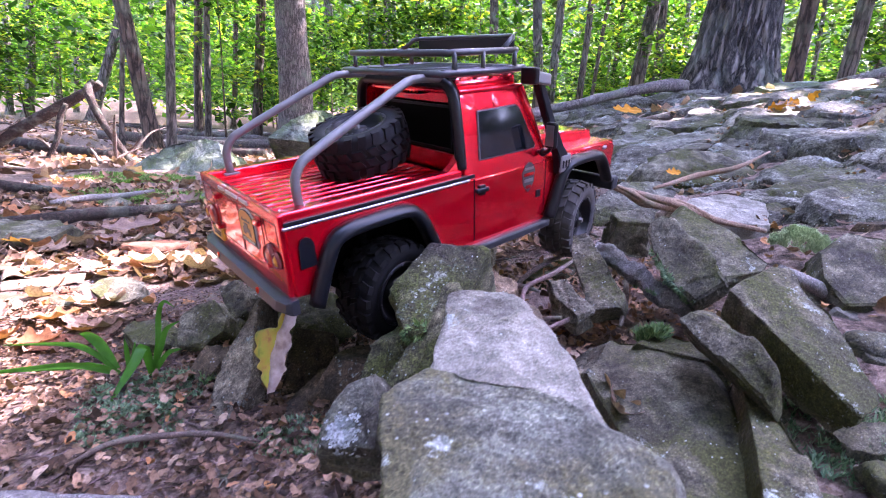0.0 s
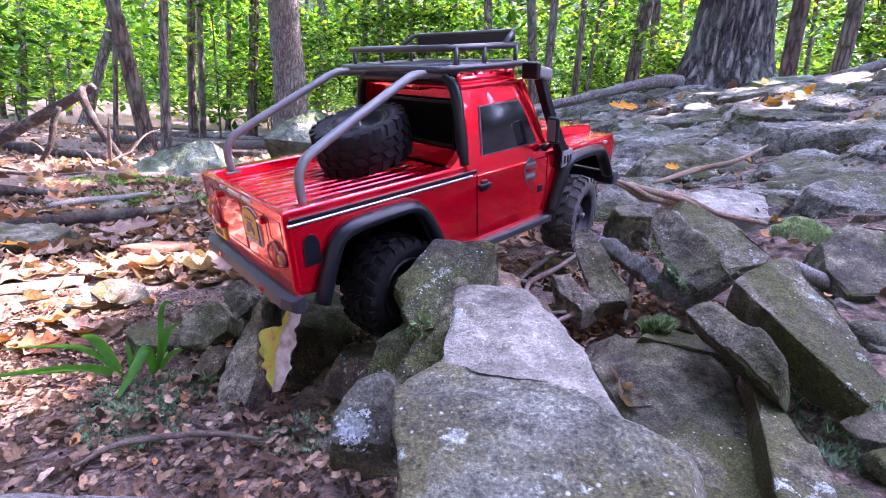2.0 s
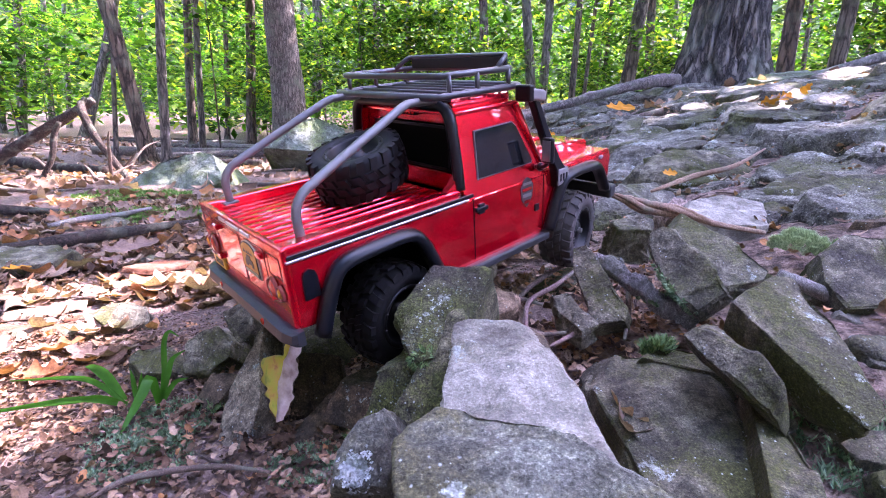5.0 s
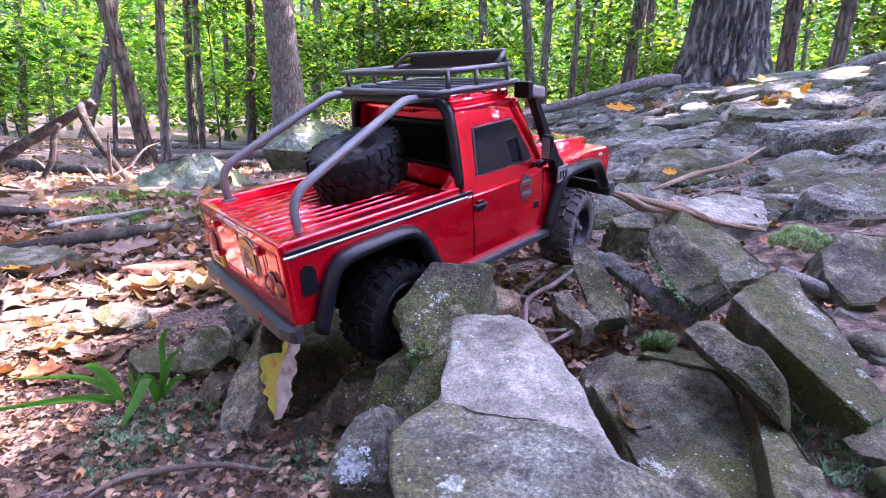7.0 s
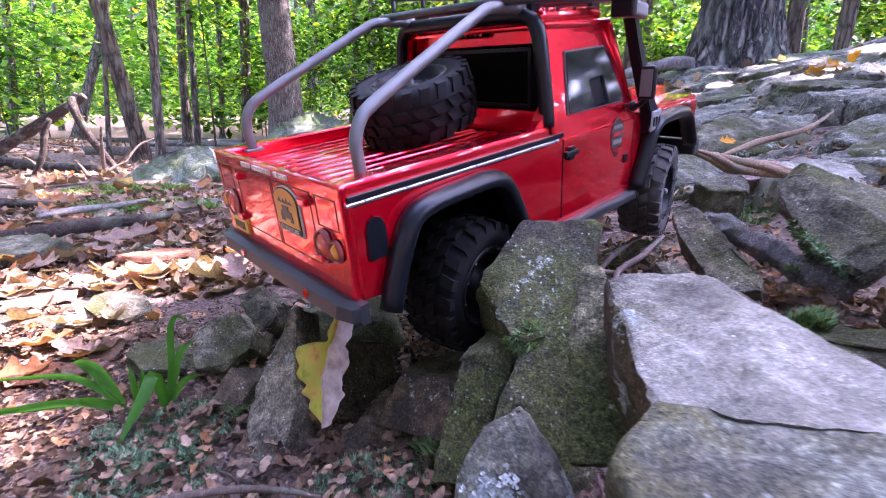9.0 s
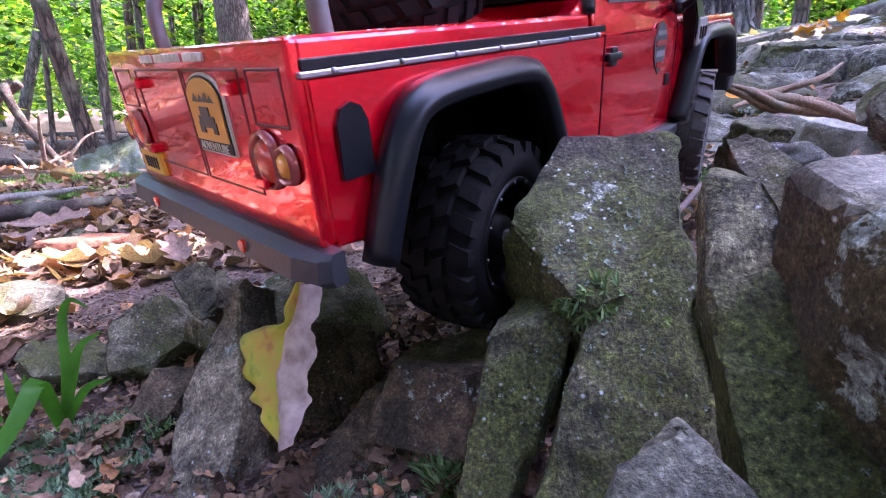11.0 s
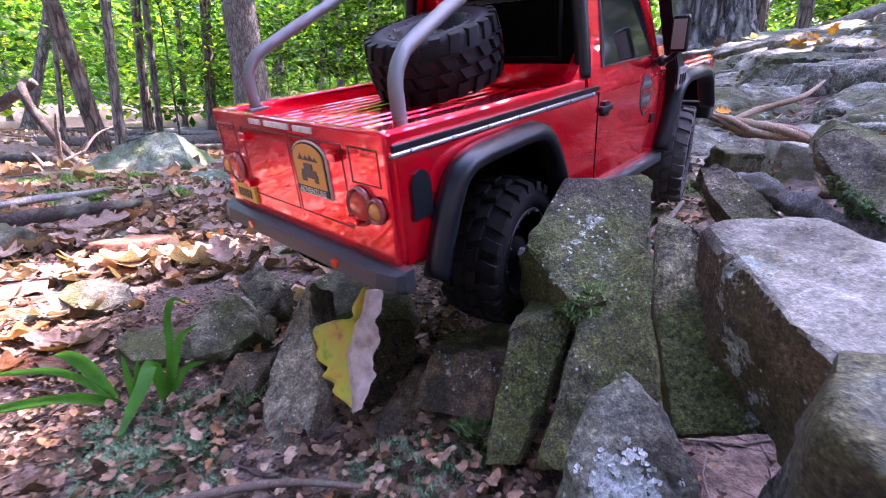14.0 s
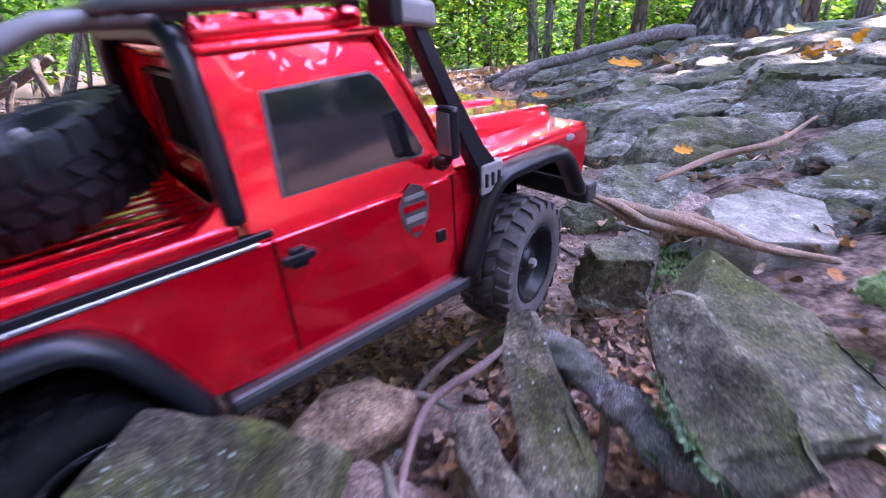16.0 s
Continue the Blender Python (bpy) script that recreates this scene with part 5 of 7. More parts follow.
TREES = [
    (-4.43, 7.26, 0.22, -0.14, -0.09, bark_brown, "leaning brown tree with sunlit patches"),
    (-4.00, 6.93, 0.13, 0.04, 0.02, bark_grey, "slim straight grey tree"),
    (-5.08, 9.76, 0.17, 0.04, 0.02, bark_brown, "slim dark tree in the leafy woods"),
    (-4.25, 8.50, 0.11, 0.03, 0.01, bark_grey, "thin pale sapling in the leafy woods"),
    (-3.69, 9.29, 0.18, 0.04, 0.02, bark_brown, "slim brown tree with a bend"),
    (-2.61, 8.09, 0.53, -0.06, -0.02, bark_furrowed, "thick grey tree with deep furrowed bark"),
    (-8.92, 12.06, 0.25, 0.23, 0.16, bark_grey, "grey tree leaning over"),
    (-11.82, 13.57, 0.24, 0.09, 0.08, bark_grey, "straight grey tree trunk"),
    (-13.45, 14.80, 0.18, 0.05, 0.04, bark_grey, "straight grey tree trunk"),
    (-5.05, 7.45, 0.07, 0.05, 0.03, bark_grey, "thin grey sapling in the leafy woods"),
    (-4.28, 16.45, 0.35, 0.01, 0.00, bark_grey, "pale tree trunk in the leafy woods"),
    (-3.21, 17.71, 0.23, 0.06, 0.01, bark_grey, "pale tree trunk in the leafy woods"),
    (-2.17, 14.84, 0.24, 0.03, 0.00, bark_grey, "pale tree trunk in the leafy woods"),
    (-2.00, 18.89, 0.18, -0.10, -0.01, bark_brown, "thin dark trunk in the leafy woods"),
    (-1.22, 16.96, 0.22, -0.04, -0.00, bark_grey, "thin grey trunk in the leafy woods"),
    (1.15, 12.95, 0.25, -0.11, 0.01, bark_brown, "straight brown trunk in the leafy woods"),
    (2.03, 11.83, 0.24, -0.09, 0.02, bark_grey, "straight brown trunk in the leafy woods"),
    (2.51, 12.75, 0.23, -0.02, 0.00, bark_grey, "slightly leaning grey trunk"),
    (3.20, 12.60, 0.17, -0.02, 0.01, bark_brown, "thin leaning trunk in the leafy woods"),
    (3.69, 13.51, 0.11, 0.04, -0.01, bark_brown, "thin leaning sapling in the leafy woods"),
    (3.32, 9.43, 0.26, 0.08, -0.03, bark_grey, "leaning trunk with a sunlit side"),
    (5.29, 12.96, 0.23, -0.06, 0.03, bark_brown, "dark brown trunk in the leafy woods"),
    (4.17, 6.24, 0.19, 0.00, -0.00, bark_brown, "brown leaning trunk beside the big tree"),
    (8.12, 11.41, 0.10, -0.05, 0.03, bark_grey, "thin grey trunk in the leafy woods"),
    (5.45, 7.16, 0.21, 0.02, -0.02, bark_grey, "leaning grey trunk on the ridge"),
    (8.27, 10.03, 0.10, 0.00, -0.00, bark_grey, "thin trunk on the ridge"),
    (-6.55, 14.60, 0.15, 0.05, 0.02, bark_brown, "thin dark trunk in the leafy woods"),
    (-13.79, 17.14, 0.19, 0.05, 0.04, bark_grey, "thin far trunk in the leafy woods"),
    (-14.62, 19.03, 0.17, 0.06, 0.04, bark_grey, "thin far trunk in the leafy woods"),
    (-6.31, 21.07, 0.20, 0.06, 0.02, bark_brown, "thin far trunk in the leafy woods"),
    (-1.25, 23.97, 0.21, -0.02, -0.00, bark_grey, "thin far trunk in the leafy woods"),
    (0.35, 23.00, 0.22, -0.06, 0.00, bark_grey, "thin far trunk in the leafy woods"),
    (8.35, 18.17, 0.18, -0.08, 0.04, bark_grey, "thin far trunk in the leafy woods"),
    (5.68, 18.13, 0.17, 0.00, -0.00, bark_brown, "thin far trunk in the leafy woods"),
    (2.67, 21.84, 0.21, -0.06, 0.01, bark_grey, "thin far trunk in the leafy woods"),
    (-12.20, 19.50, 0.17, 0.09, 0.05, bark_grey, "thin far trunk in the leafy woods"),
]
for i, (x, y, diam, lx, ly, bark, label) in enumerate(TREES):
    tree(x, y, diam, (lx, ly), bark, label, i + 3)

# the big tree on the ridge
BIG = (1.91, 3.53)


def big_trunk(diam, height):
    """A thick trunk with plated bark, furrows between the plates and spreading roots."""
    verts, faces, sides = [], [], 150
    zs = [-0.35 + 0.022 * k for k in range(105)] + [2.2, 2.8, 3.6, 5.0, 7.0, height]
    for z in zs:
        up = max(z, 0)
        base = diam / 2 * (1 - 0.03 * up) * (1 + 0.85 * math.exp(-up / 0.30))
        for k in range(sides):
            a = 2 * math.pi * k / sides
            root = 0.20 * max(0, math.cos(5 * a + 1.2)) * math.exp(-up / 0.16)
            p = Vector((math.cos(a) * 4.2, math.sin(a) * 4.2, z * 5.5))
            p = p + 0.5 * noise.noise_vector(p * 0.8)
            dist = noise.voronoi(Vector((p.x * 1.5, p.y * 1.5, p.z * 0.30)))[0]
            plate = min(1.0, (dist[1] - dist[0]) / 0.16)
            r = base * (1 + root + 0.05 * noise.noise(p * 0.4)) + 0.036 * (plate - 1) + 0.007 * noise.noise(p * 3.0)
            verts.append((0.02 * z + r * math.cos(a), 0.02 * z + r * math.sin(a), z))
    for i in range(len(zs) - 1):
        for k in range(sides):
            j = (k + 1) % sides
            faces.append((i * sides + k, i * sides + j, (i + 1) * sides + j, (i + 1) * sides + k))
    return verts, faces


big = thing("tree", pose(*BIG, ground_z(*BIG) - 0.05), "huge old tree with rough plated bark and flared mossy roots", "tree", "forest trees")
v, f = big_trunk(0.43, 10.0)
mesh_object("trunk", v, f, bark_big, big, smooth=True)
rnd = random.Random(71)
for k in range(6):
    h, a = rnd.uniform(4.5, 9.0), k * 1.05
    tip = Vector((math.cos(a) * 2.2, math.sin(a) * 2.2, h + 0.8))
    tube_part("limb", [(0, 0, h), tip / 2 + Vector((0, 0, h / 2 + 0.1)), tip], [0.09, 0.06, 0.02], bark_big, big, sides=7, per=3)

# low saplings and bushes between the trunks
rng = np.random.default_rng(5)
for k in range(46):
    az = math.radians(rng.uniform(-47, 47))
    d = rng.uniform(9.3, 22.0)
    x, y = d * math.sin(az), d * math.cos(az)
    if abs(x - BIG[0]) < 0.8 and abs(y - BIG[1]) < 0.8:
        continue
    z = ground_z(x, y)
    s = thing("sapling", pose(x, y, z), "young leafy sapling between the trunks", "sapling", "saplings")
    h = rng.uniform(1.0, 4.2)
    bend = rng.uniform(-0.35, 0.35, 2)
    tube_part("stem", [(0, 0, -0.1), (bend[0] * 0.3, bend[1] * 0.3, h * 0.5), (bend[0], bend[1], h)], [0.018, 0.012, 0.004], bark_brown, s, sides=6, per=3)
    cs = [(bend[0] * q + rng.uniform(-0.7, 0.7), bend[1] * q + rng.uniform(-0.7, 0.7), h * q) for q in rng.uniform(0.25, 1.05, 14)]
    leaf_cloud("crown", cs, (0.36, 0.36, 0.05), 1350, 0.058, green_leaf, 300 + k, s, 0.35)

# the woods farther off
far_c = []
for k in range(1500):
    az = math.radians(rng.uniform(-62, 62))
    d = rng.uniform(15, 42)
    x, y = d * math.sin(az), d * math.cos(az)
    far_c.append((x, y, ground_z(x, y) + 0.4 + abs(rng.normal(0, 1)) * 5.0))
tagged(leaf_cloud("far_foliage", far_c, (1.0, 1.0, 0.16), 90000, 0.135, green_leaf, 8, None, 0.4), "green leaves of the farther woods", "foliage", kind="stuff")

# leaves added out of view to block low sky light, kept low at the right
round_c = []
for k in range(520):
    az = math.radians(rng.uniform(62, 298))
    dist = rng.uniform(6, 16)
    x, y = dist * math.sin(az), dist * math.cos(az)
    round_c.append((x, y, ground_z(x, y) + rng.uniform(0.2, 0.4 if 85 < math.degrees(az) < 130 else 8.0)))
tagged(leaf_cloud("far_foliage", round_c, (0.8, 0.8, 0.6), 21000, 0.26, high_leaf, 9), "unseen leaves added all around to block low sky light", "foliage", kind="stuff")

# leaf roof added overhead, out of view, to shade the scene, with gaps that let sun flecks down
FLECKS = [(-0.66, 0.53, 0.11), (-0.60, 0.42, 0.20), (-0.50, 0.34, 0.14), (-0.85, 0.7, 0.24), (-0.72, 0.84, 0.28), (-0.95, 1.25, 0.28), (-0.62, 0.67, 0.13), (-1.15, 1.0, 0.28), (-0.55, 1.12, 0.14), (-0.75, 0.55, 0.18), (1.35, 1.9, 0.22), (1.9, 2.2, 0.3), (0.55, 2.6, 0.2), (-2.4, 6.5, 0.8), (-0.5, 8.0, 0.8), (-1.7, 3.1, 0.25), (0.95, 1.2, 0.10), (0.75, 0.95, 0.07), (1.5, 2.6, 0.25), (-1.9, 2.2, 0.2), (-2.8, 3.6, 0.3), (-3.4, 5.0, 0.5), (-3.0, 4.4, 0.5), (-2.2, 4.2, 0.35), (-4.2, 5.6, 0.6), (-1.6, 4.6, 0.3), (-3.6, 7.5, 0.7), (-5.5, 7.8, 0.5), (-2.0, 5.5, 0.4),
          # added out of view: sunlit ground that throws light onto the truck's right side
          (0.78, -0.05, 0.32), (1.2, -0.5, 0.6), (1.9, -1.2, 0.9), (2.3, -0.7, 0.6), (2.5, -1.9, 0.8), (1.0, -1.4, 0.5)]


def shade_leaf_roof():
    rng = np.random.default_rng(17)
    n = 64000
    p = np.stack([rng.uniform(-9, 12, n), rng.uniform(-9, 15, n), rng.uniform(4.6, 8.5, n)], 1)
    gap = (p[:, 0] > 0.1) & (p[:, 1] < 0.5 * p[:, 0] - 1.0) & (p[:, 1] > -4.0)             # an opening behind and to the right, added to light the truck's side
    gap |= (p[:, 0] - 1.3) ** 2 + (p[:, 1] + 0.9) ** 2 < 3.0 ** 2       # and one nearly overhead, added for light from above
    p = p[~gap | (rng.random(n) < 0.05)]
    p = p[(p[:, 1] < 5.5) | (rng.random(len(p)) < 0.48)]   # thinner over the farther woods
    # extra unseen leaves that stop stray sun on the truck and rocks
    more = rng.uniform(0, 1, (9000, 3)) * np.array([6.5, 6.0, 3.9]) + np.array([1.8, 1.2, 4.6])
    shade = np.array(SUN) / SUN.z * rng.uniform(4.6, 8.5, (3200, 1)) + rng.uniform(-0.65, 0.65, (3200, 3)) * np.array([1, 1, 0]) + np.array([0.2, 0.5, 0.15])   # unseen leaves added along the sun's way, to keep the truck shaded
    p = np.concatenate([p, more, shade])
    n = len(p)
    keep = np.ones(n, bool)
    for fx, fy, fr in FLECKS:
        base = np.array([fx, fy, ground_z(fx, fy)])
        rel = p - base
        s = np.array(SUN)
        off = rel - (rel @ s)[:, None] * s
        keep &= np.linalg.norm(off, axis=1) > fr * (0.75 + 0.5 * rng.random(n))
    q = p[keep]
    ob = leaf_cloud("shade_leaf_roof", q, (0.02, 0.02, 0.02), len(q), 0.13, high_leaf, 18, None, 0.3)
    tagged(ob, "leaf roof added overhead to shade the scene", "foliage", kind="stuff")
    # more leaves, added to keep sun off the far floor
    p = np.stack([rng.uniform(-45, 45, 12500), rng.uniform(13, 55, 12500), rng.uniform(8, 15, 12500)], 1)
    ob = leaf_cloud("shade_leaf_roof", p, (0.02, 0.02, 0.02), len(p), 0.5, high_leaf, 19, None, 0.3)
    tagged(ob, "leaf roof added to shade the farther woods' floor", "foliage", kind="stuff")


shade_leaf_roof()


def backdrop():
    """The bright far woods, a plain sheet behind everything; it glows, with sunlit leaves and sky gaps painted in."""
    m, n, l, b = material("far woods")
    c = world_coord(n)
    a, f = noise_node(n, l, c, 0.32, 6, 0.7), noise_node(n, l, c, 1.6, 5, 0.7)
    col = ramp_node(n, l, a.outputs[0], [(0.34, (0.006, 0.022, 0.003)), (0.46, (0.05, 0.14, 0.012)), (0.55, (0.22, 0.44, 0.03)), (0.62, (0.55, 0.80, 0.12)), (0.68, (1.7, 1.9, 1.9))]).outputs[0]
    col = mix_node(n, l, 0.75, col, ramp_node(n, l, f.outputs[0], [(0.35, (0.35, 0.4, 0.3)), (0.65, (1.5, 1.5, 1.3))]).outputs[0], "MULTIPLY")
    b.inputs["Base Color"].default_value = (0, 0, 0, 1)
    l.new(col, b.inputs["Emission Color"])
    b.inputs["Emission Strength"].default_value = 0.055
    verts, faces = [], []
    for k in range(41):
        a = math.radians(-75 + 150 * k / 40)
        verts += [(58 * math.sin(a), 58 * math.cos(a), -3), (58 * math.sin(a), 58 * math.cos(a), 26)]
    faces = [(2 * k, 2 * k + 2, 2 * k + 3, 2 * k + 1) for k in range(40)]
    tagged(mesh_object("backdrop", verts, faces, m), "glowing sheet painted as bright far woods", "distant woods", kind="structure")


backdrop()


# ---- litter on the forest floor ----
def dead_leaf(rng, length, curl):
    """One lobed, curled leaf as vertices and faces round its stem, lying along x."""
    n = 6
    vs, fs = [], []
    for i in range(n + 1):
        t = i / n
        w = length * (0.30 if length > 0.020 else 0.17) * math.sin(math.pi * min(1, t * 1.05)) ** 0.7 * (1 + 0.35 * (1 if i % 2 else -0.6)) + 0.001
        x = (t - 0.5) * length
        z = curl * length * ((t - 0.5) ** 2) * 1.6
        up = min(0.6, abs(rng.normal(0.2, 0.2))) * w
        vs += [(x, -w, z + up), (x, 0, z), (x, w, z + up * rng.uniform(0.3, 1.2))]
    for i in range(n):
        a = 3 * i
        fs += [(a, a + 3, a + 4, a + 1), (a + 1, a + 4, a + 5, a + 2)]
    return vs, fs


def scatter_leaves(name, count, area, size, mat, seed, lift=0.004, tilt=0.35, label=""):
    rng = np.random.default_rng(seed)
    verts, faces = [], []
    for _ in range(count):
        while True:
            x, y = rng.uniform(area[0], area[1]), rng.uniform(area[2], area[3])
            if size < 0.018 or y > 0.85 or rng.random() < 0.10:
                break
        v, f = dead_leaf(rng, size * rng.uniform(0.5, 1.5), rng.uniform(-0.6, 1.4))
        m = Matrix.Translation((x, y, bumpy_ground(x, y) + lift * rng.uniform(0.3, 2.2))) @ Euler((rng.normal(0, tilt), rng.normal(0, tilt), rng.uniform(0, 6.283))).to_matrix().to_4x4()
        b = len(verts)
        verts += [m @ Vector(q) for q in v]
        faces += [tuple(b + i for i in q) for q in f]
    return tagged(mesh_object(name, verts, faces, mat, smooth=True), label, "dead leaves", kind="stuff")


scatter_leaves("leaf_litter", 2600, (-1.9, 0.2, 0.45, 2.6), 0.036, litter_leaf, 31, 0.006, 0.3, label="brown and pinkish dead leaves on the soil")
scatter_leaves("leaf_litter", 3000, (-1.6, 0.2, 0.40, 2.2), 0.024, litter_dark, 37, 0.005, 0.4, label="damp brown dead leaves on the soil")
scatter_leaves("leaf_litter", 9000, (-1.1, 0.4, 0.28, 1.5), 0.0038, litter_dark, 32, label="small dark scraps of dead leaves")
scatter_leaves("leaf_litter", 5200, (-0.75, 0.05, 0.27, 0.80), 0.0040, litter_dark, 35, 0.006, label="crumbled pinkish-brown scraps on the soil")
scatter_leaves("leaf_litter", 1500, (-0.75, -0.02, 0.27, 0.72), 0.0105, litter_leaf, 38, 0.006, 0.25, label="torn pinkish-brown leaf pieces on the soil")
scatter_leaves("leaf_litter", 1700, (-0.75, 0.02, 0.27, 0.72), 0.0120, litter_dark, 39, 0.005, 0.25, label="torn damp brown leaf pieces on the soil")
scatter_leaves("leaf_litter", 1300, (0.0, 0.32, 0.40, 0.74), 0.013, litter_leaf, 36, 0.008, label="dead leaf scraps under the truck")
scatter_leaves("leaf_litter", 4200, (0.1, 2.2, 0.42, 3.0), 0.0155, litter_leaf, 33, 0.012, label="dead leaves caught between the stones")
scatter_leaves("leaf_litter", 5200, (-9.0, 4.0, 2.4, 13.0), 0.085, litter_leaf, 34, 0.01, label="dead leaves across the woods")


def scatter_sticks(name, count, area, length, radius, mat, seed, label):
    rng = np.random.default_rng(seed)
    verts, faces = [], []
    for k in range(count):
        x, y, a = rng.uniform(area[0], area[1]), rng.uniform(area[2], area[3]), rng.uniform(0, math.pi)
        n = length * rng.uniform(0.4, 1.6)
        pts = []
        for t in np.linspace(-0.5, 0.5, 5):
            px, py = x + math.cos(a) * n * t + rng.normal(0, n * 0.03), y + math.sin(a) * n * t + rng.normal(0, n * 0.03)
            pts.append((px, py, bumpy_ground(px, py) + radius * rng.uniform(0.6, 2.5)))
        r = radius * rng.uniform(0.5, 1.4)
        v, f = tube_mesh(pts, [r, r, r * 0.9, r * 0.7, r * 0.4], 6, 0.25, k)
        b = len(verts)
        verts += v
        faces += [tuple(b + i for i in q) for q in f]
    return tagged(mesh_object(name, verts, faces, mat, smooth=True), label, "twigs", kind="stuff")


scatter_sticks("twig_litter", 300, (-1.6, 0.1, 0.32, 2.4), 0.10, 0.0018, twig_wood, 41, "thin dead twigs on the forest floor")
scatter_sticks("needle_litter", 3200, (-1.0, 0.2, 0.28, 1.2), 0.042, 0.0007, pink_twig, 44, "fine pinkish needles and stalks on the soil")
scatter_sticks("twig_litter", 160, (0.2, 1.6, 0.45, 2.6), 0.10, 0.0020, twig_wood, 42, "thin dead twigs on the rocky slope")
scatter_sticks("stick_litter", 150, (-9, 4, 2.6, 14), 1.0, 0.014, twig_wood, 43, "fallen branches across the woods")

# ---- stones of the slope ----
def loose_stone(x, y, r, seed, mat=rock_grey, name="stone", label="small grey weathered stone on the slope", level=3, lift=0.0, group="slope stones"):
    rnd = random.Random(seed)
    n = rnd.randint(5, 7)
    w, h = r * rnd.uniform(0.9, 1.5), r * rnd.uniform(0.6, 1.0)
    outline = [(w * math.cos(2 * math.pi * (k + rnd.uniform(-0.25, 0.25)) / n), h * math.sin(2 * math.pi * (k + rnd.uniform(-0.25, 0.25)) / n)) for k in range(n)]
    thick = r * rnd.uniform(0.8, 1.3)
    m = pose(x, y, ground_z(x, y) + thick * rnd.uniform(0.3, 0.6) + lift, rnd.uniform(-4, 28), rnd.uniform(-16, 10), 0) @ pose(0, 0, 0, 0, 0, rnd.uniform(-40, 40))
    return rock(name, label, m, outline, thick, mat, rnd.uniform(0.05, 0.4), r * 0.09, rnd.choice((12, 30, 40, 50)), level, group)


def bedrock(x, y, r, seed):
    """A broad, low, weathered hump of bedrock half sunk in the slope."""
    rnd = random.Random(seed)
    n = rnd.randint(6, 9)
    w, h = r * rnd.uniform(1.1, 1.9), r * rnd.uniform(0.55, 0.85)
    outline = []
    for k in range(n):
        a = 2 * math.pi * (k + rnd.uniform(-0.3, 0.3)) / n
        q = rnd.uniform(0.85, 1.1)
        outline.append((w * q * math.cos(a), h * q * math.sin(a)))
    thick = r * rnd.uniform(0.75, 1.05)
    m = pose(x, y, ground_z(x, y) + thick * rnd.uniform(0.28, 0.45), rnd.uniform(2, 22), rnd.uniform(-18, -4), rnd.uniform(-25, 25))
    return rock("boulder", "low weathered grey hump of cracked bedrock on the slope", m, outline, thick, rock_slope, rnd.uniform(0.15, 0.5), r * 0.17, rnd.choice((12, 30, 40, 45)), 5 if y < 1.6 else 4, "bedrock humps", rnd.uniform(0.18, 0.4))


rng = np.random.default_rng(77)
placed = []
for k in range(900):
    y = rng.uniform(0.78, 3.7)
    x = rng.uniform(0.26 + 0.12 * y, 0.95 + 0.9 * y)
    r = rng.uniform(0.055, 0.115) * (0.65 + 0.42 * y)
    if (x - BIG[0]) ** 2 + (y - BIG[1]) ** 2 < 0.45 or (x < 0.36 and y < 0.95):
        continue
    if any(((x - a) / (r + q)) ** 2 / 1.35 + ((y - b) / (r + q)) ** 2 / 0.42 < 0.62 for a, b, q in placed):
        continue
    placed.append((x, y, r))
    bedrock(x, y, r, 1000 + k)
for k in range(84):   # small stones and chips between the boulders
    y = 0.46 + 1.3 * rng.random() ** 1.3
    x = rng.uniform(0.33 + 0.05 * y, 0.62 + 0.75 * y)
    loose_stone(x, y, rng.uniform(0.008, 0.026) * (0.7 + 0.5 * y), 1500 + k, (rock_grey, rock_brown, rock_pale, rock_grey)[k % 4], "stone", "small weathered stone chip on the slope", 3)
for k in range(24):   # rubble at the foot of the big stones
    x, y = rng.uniform(0.27, 0.54), rng.uniform(0.20, 0.48)
    loose_stone(x, y, rng.uniform(0.010, 0.028), 1700 + k, (rock_grey, rock_brown, rock_lichen)[k % 3], "stone", "small mossy stone at the foot of the slabs", 3)
for k in range(16):   # a few stones in the leaf litter
    x, y = rng.uniform(-1.4, -0.3), rng.uniform(0.55, 2.2)
    loose_stone(x, y, rng.uniform(0.015, 0.04), 1300 + k, rock_grey, "stone", "half-buried grey stone in the dead leaves", group="litter stones")
for k, (x, y, r) in enumerate(((-0.95, 2.0, 0.09), (-0.70, 1.9, 0.07), (-1.05, 2.4, 0.12), (-0.60, 2.25, 0.10), (-0.45, 1.8, 0.06), (-0.80, 2.75, 0.12), (-0.35, 2.5, 0.12), (-0.25, 2.1, 0.08))):
    loose_stone(x, y, r, 1450 + k, rock_far, "stone", "flat grey-green stone at the edge of the litter", 4, -0.02, "litter stones")
loose_stone(-0.55, 0.77, 0.035, 1401, rock_grey, "stone", "pale flat stone in the sun", 4, 0.0)
loose_stone(-1.03, 1.10, 0.11, 1402, rock_grey, "boulder", "pale grey rock at the edge of the litter", 4)
loose_stone(-0.187, 0.612, 0.055, 1403, rock_grey, "stone", "grey stone under the far rear tyre", 4, 0.035)
loose_stone(0.054, 0.826, 0.055, 1404, rock_grey, "stone", "grey stone under the far front tyre", 4, 0.03)
loose_stone(0.18, 0.70, 0.045, 1405, rock_grey, "stone", "grey stone under the front tyre", 4, 0.0)
loose_stone(0.07, 0.505, 0.045, 1406, rock_pink, "stone", "tan stone under the side step", 4, 0.03)
loose_stone(0.12, 0.60, 0.035, 1407, rock_pink, "stone", "orange-tan stone chip under the truck", 4, 0.0)
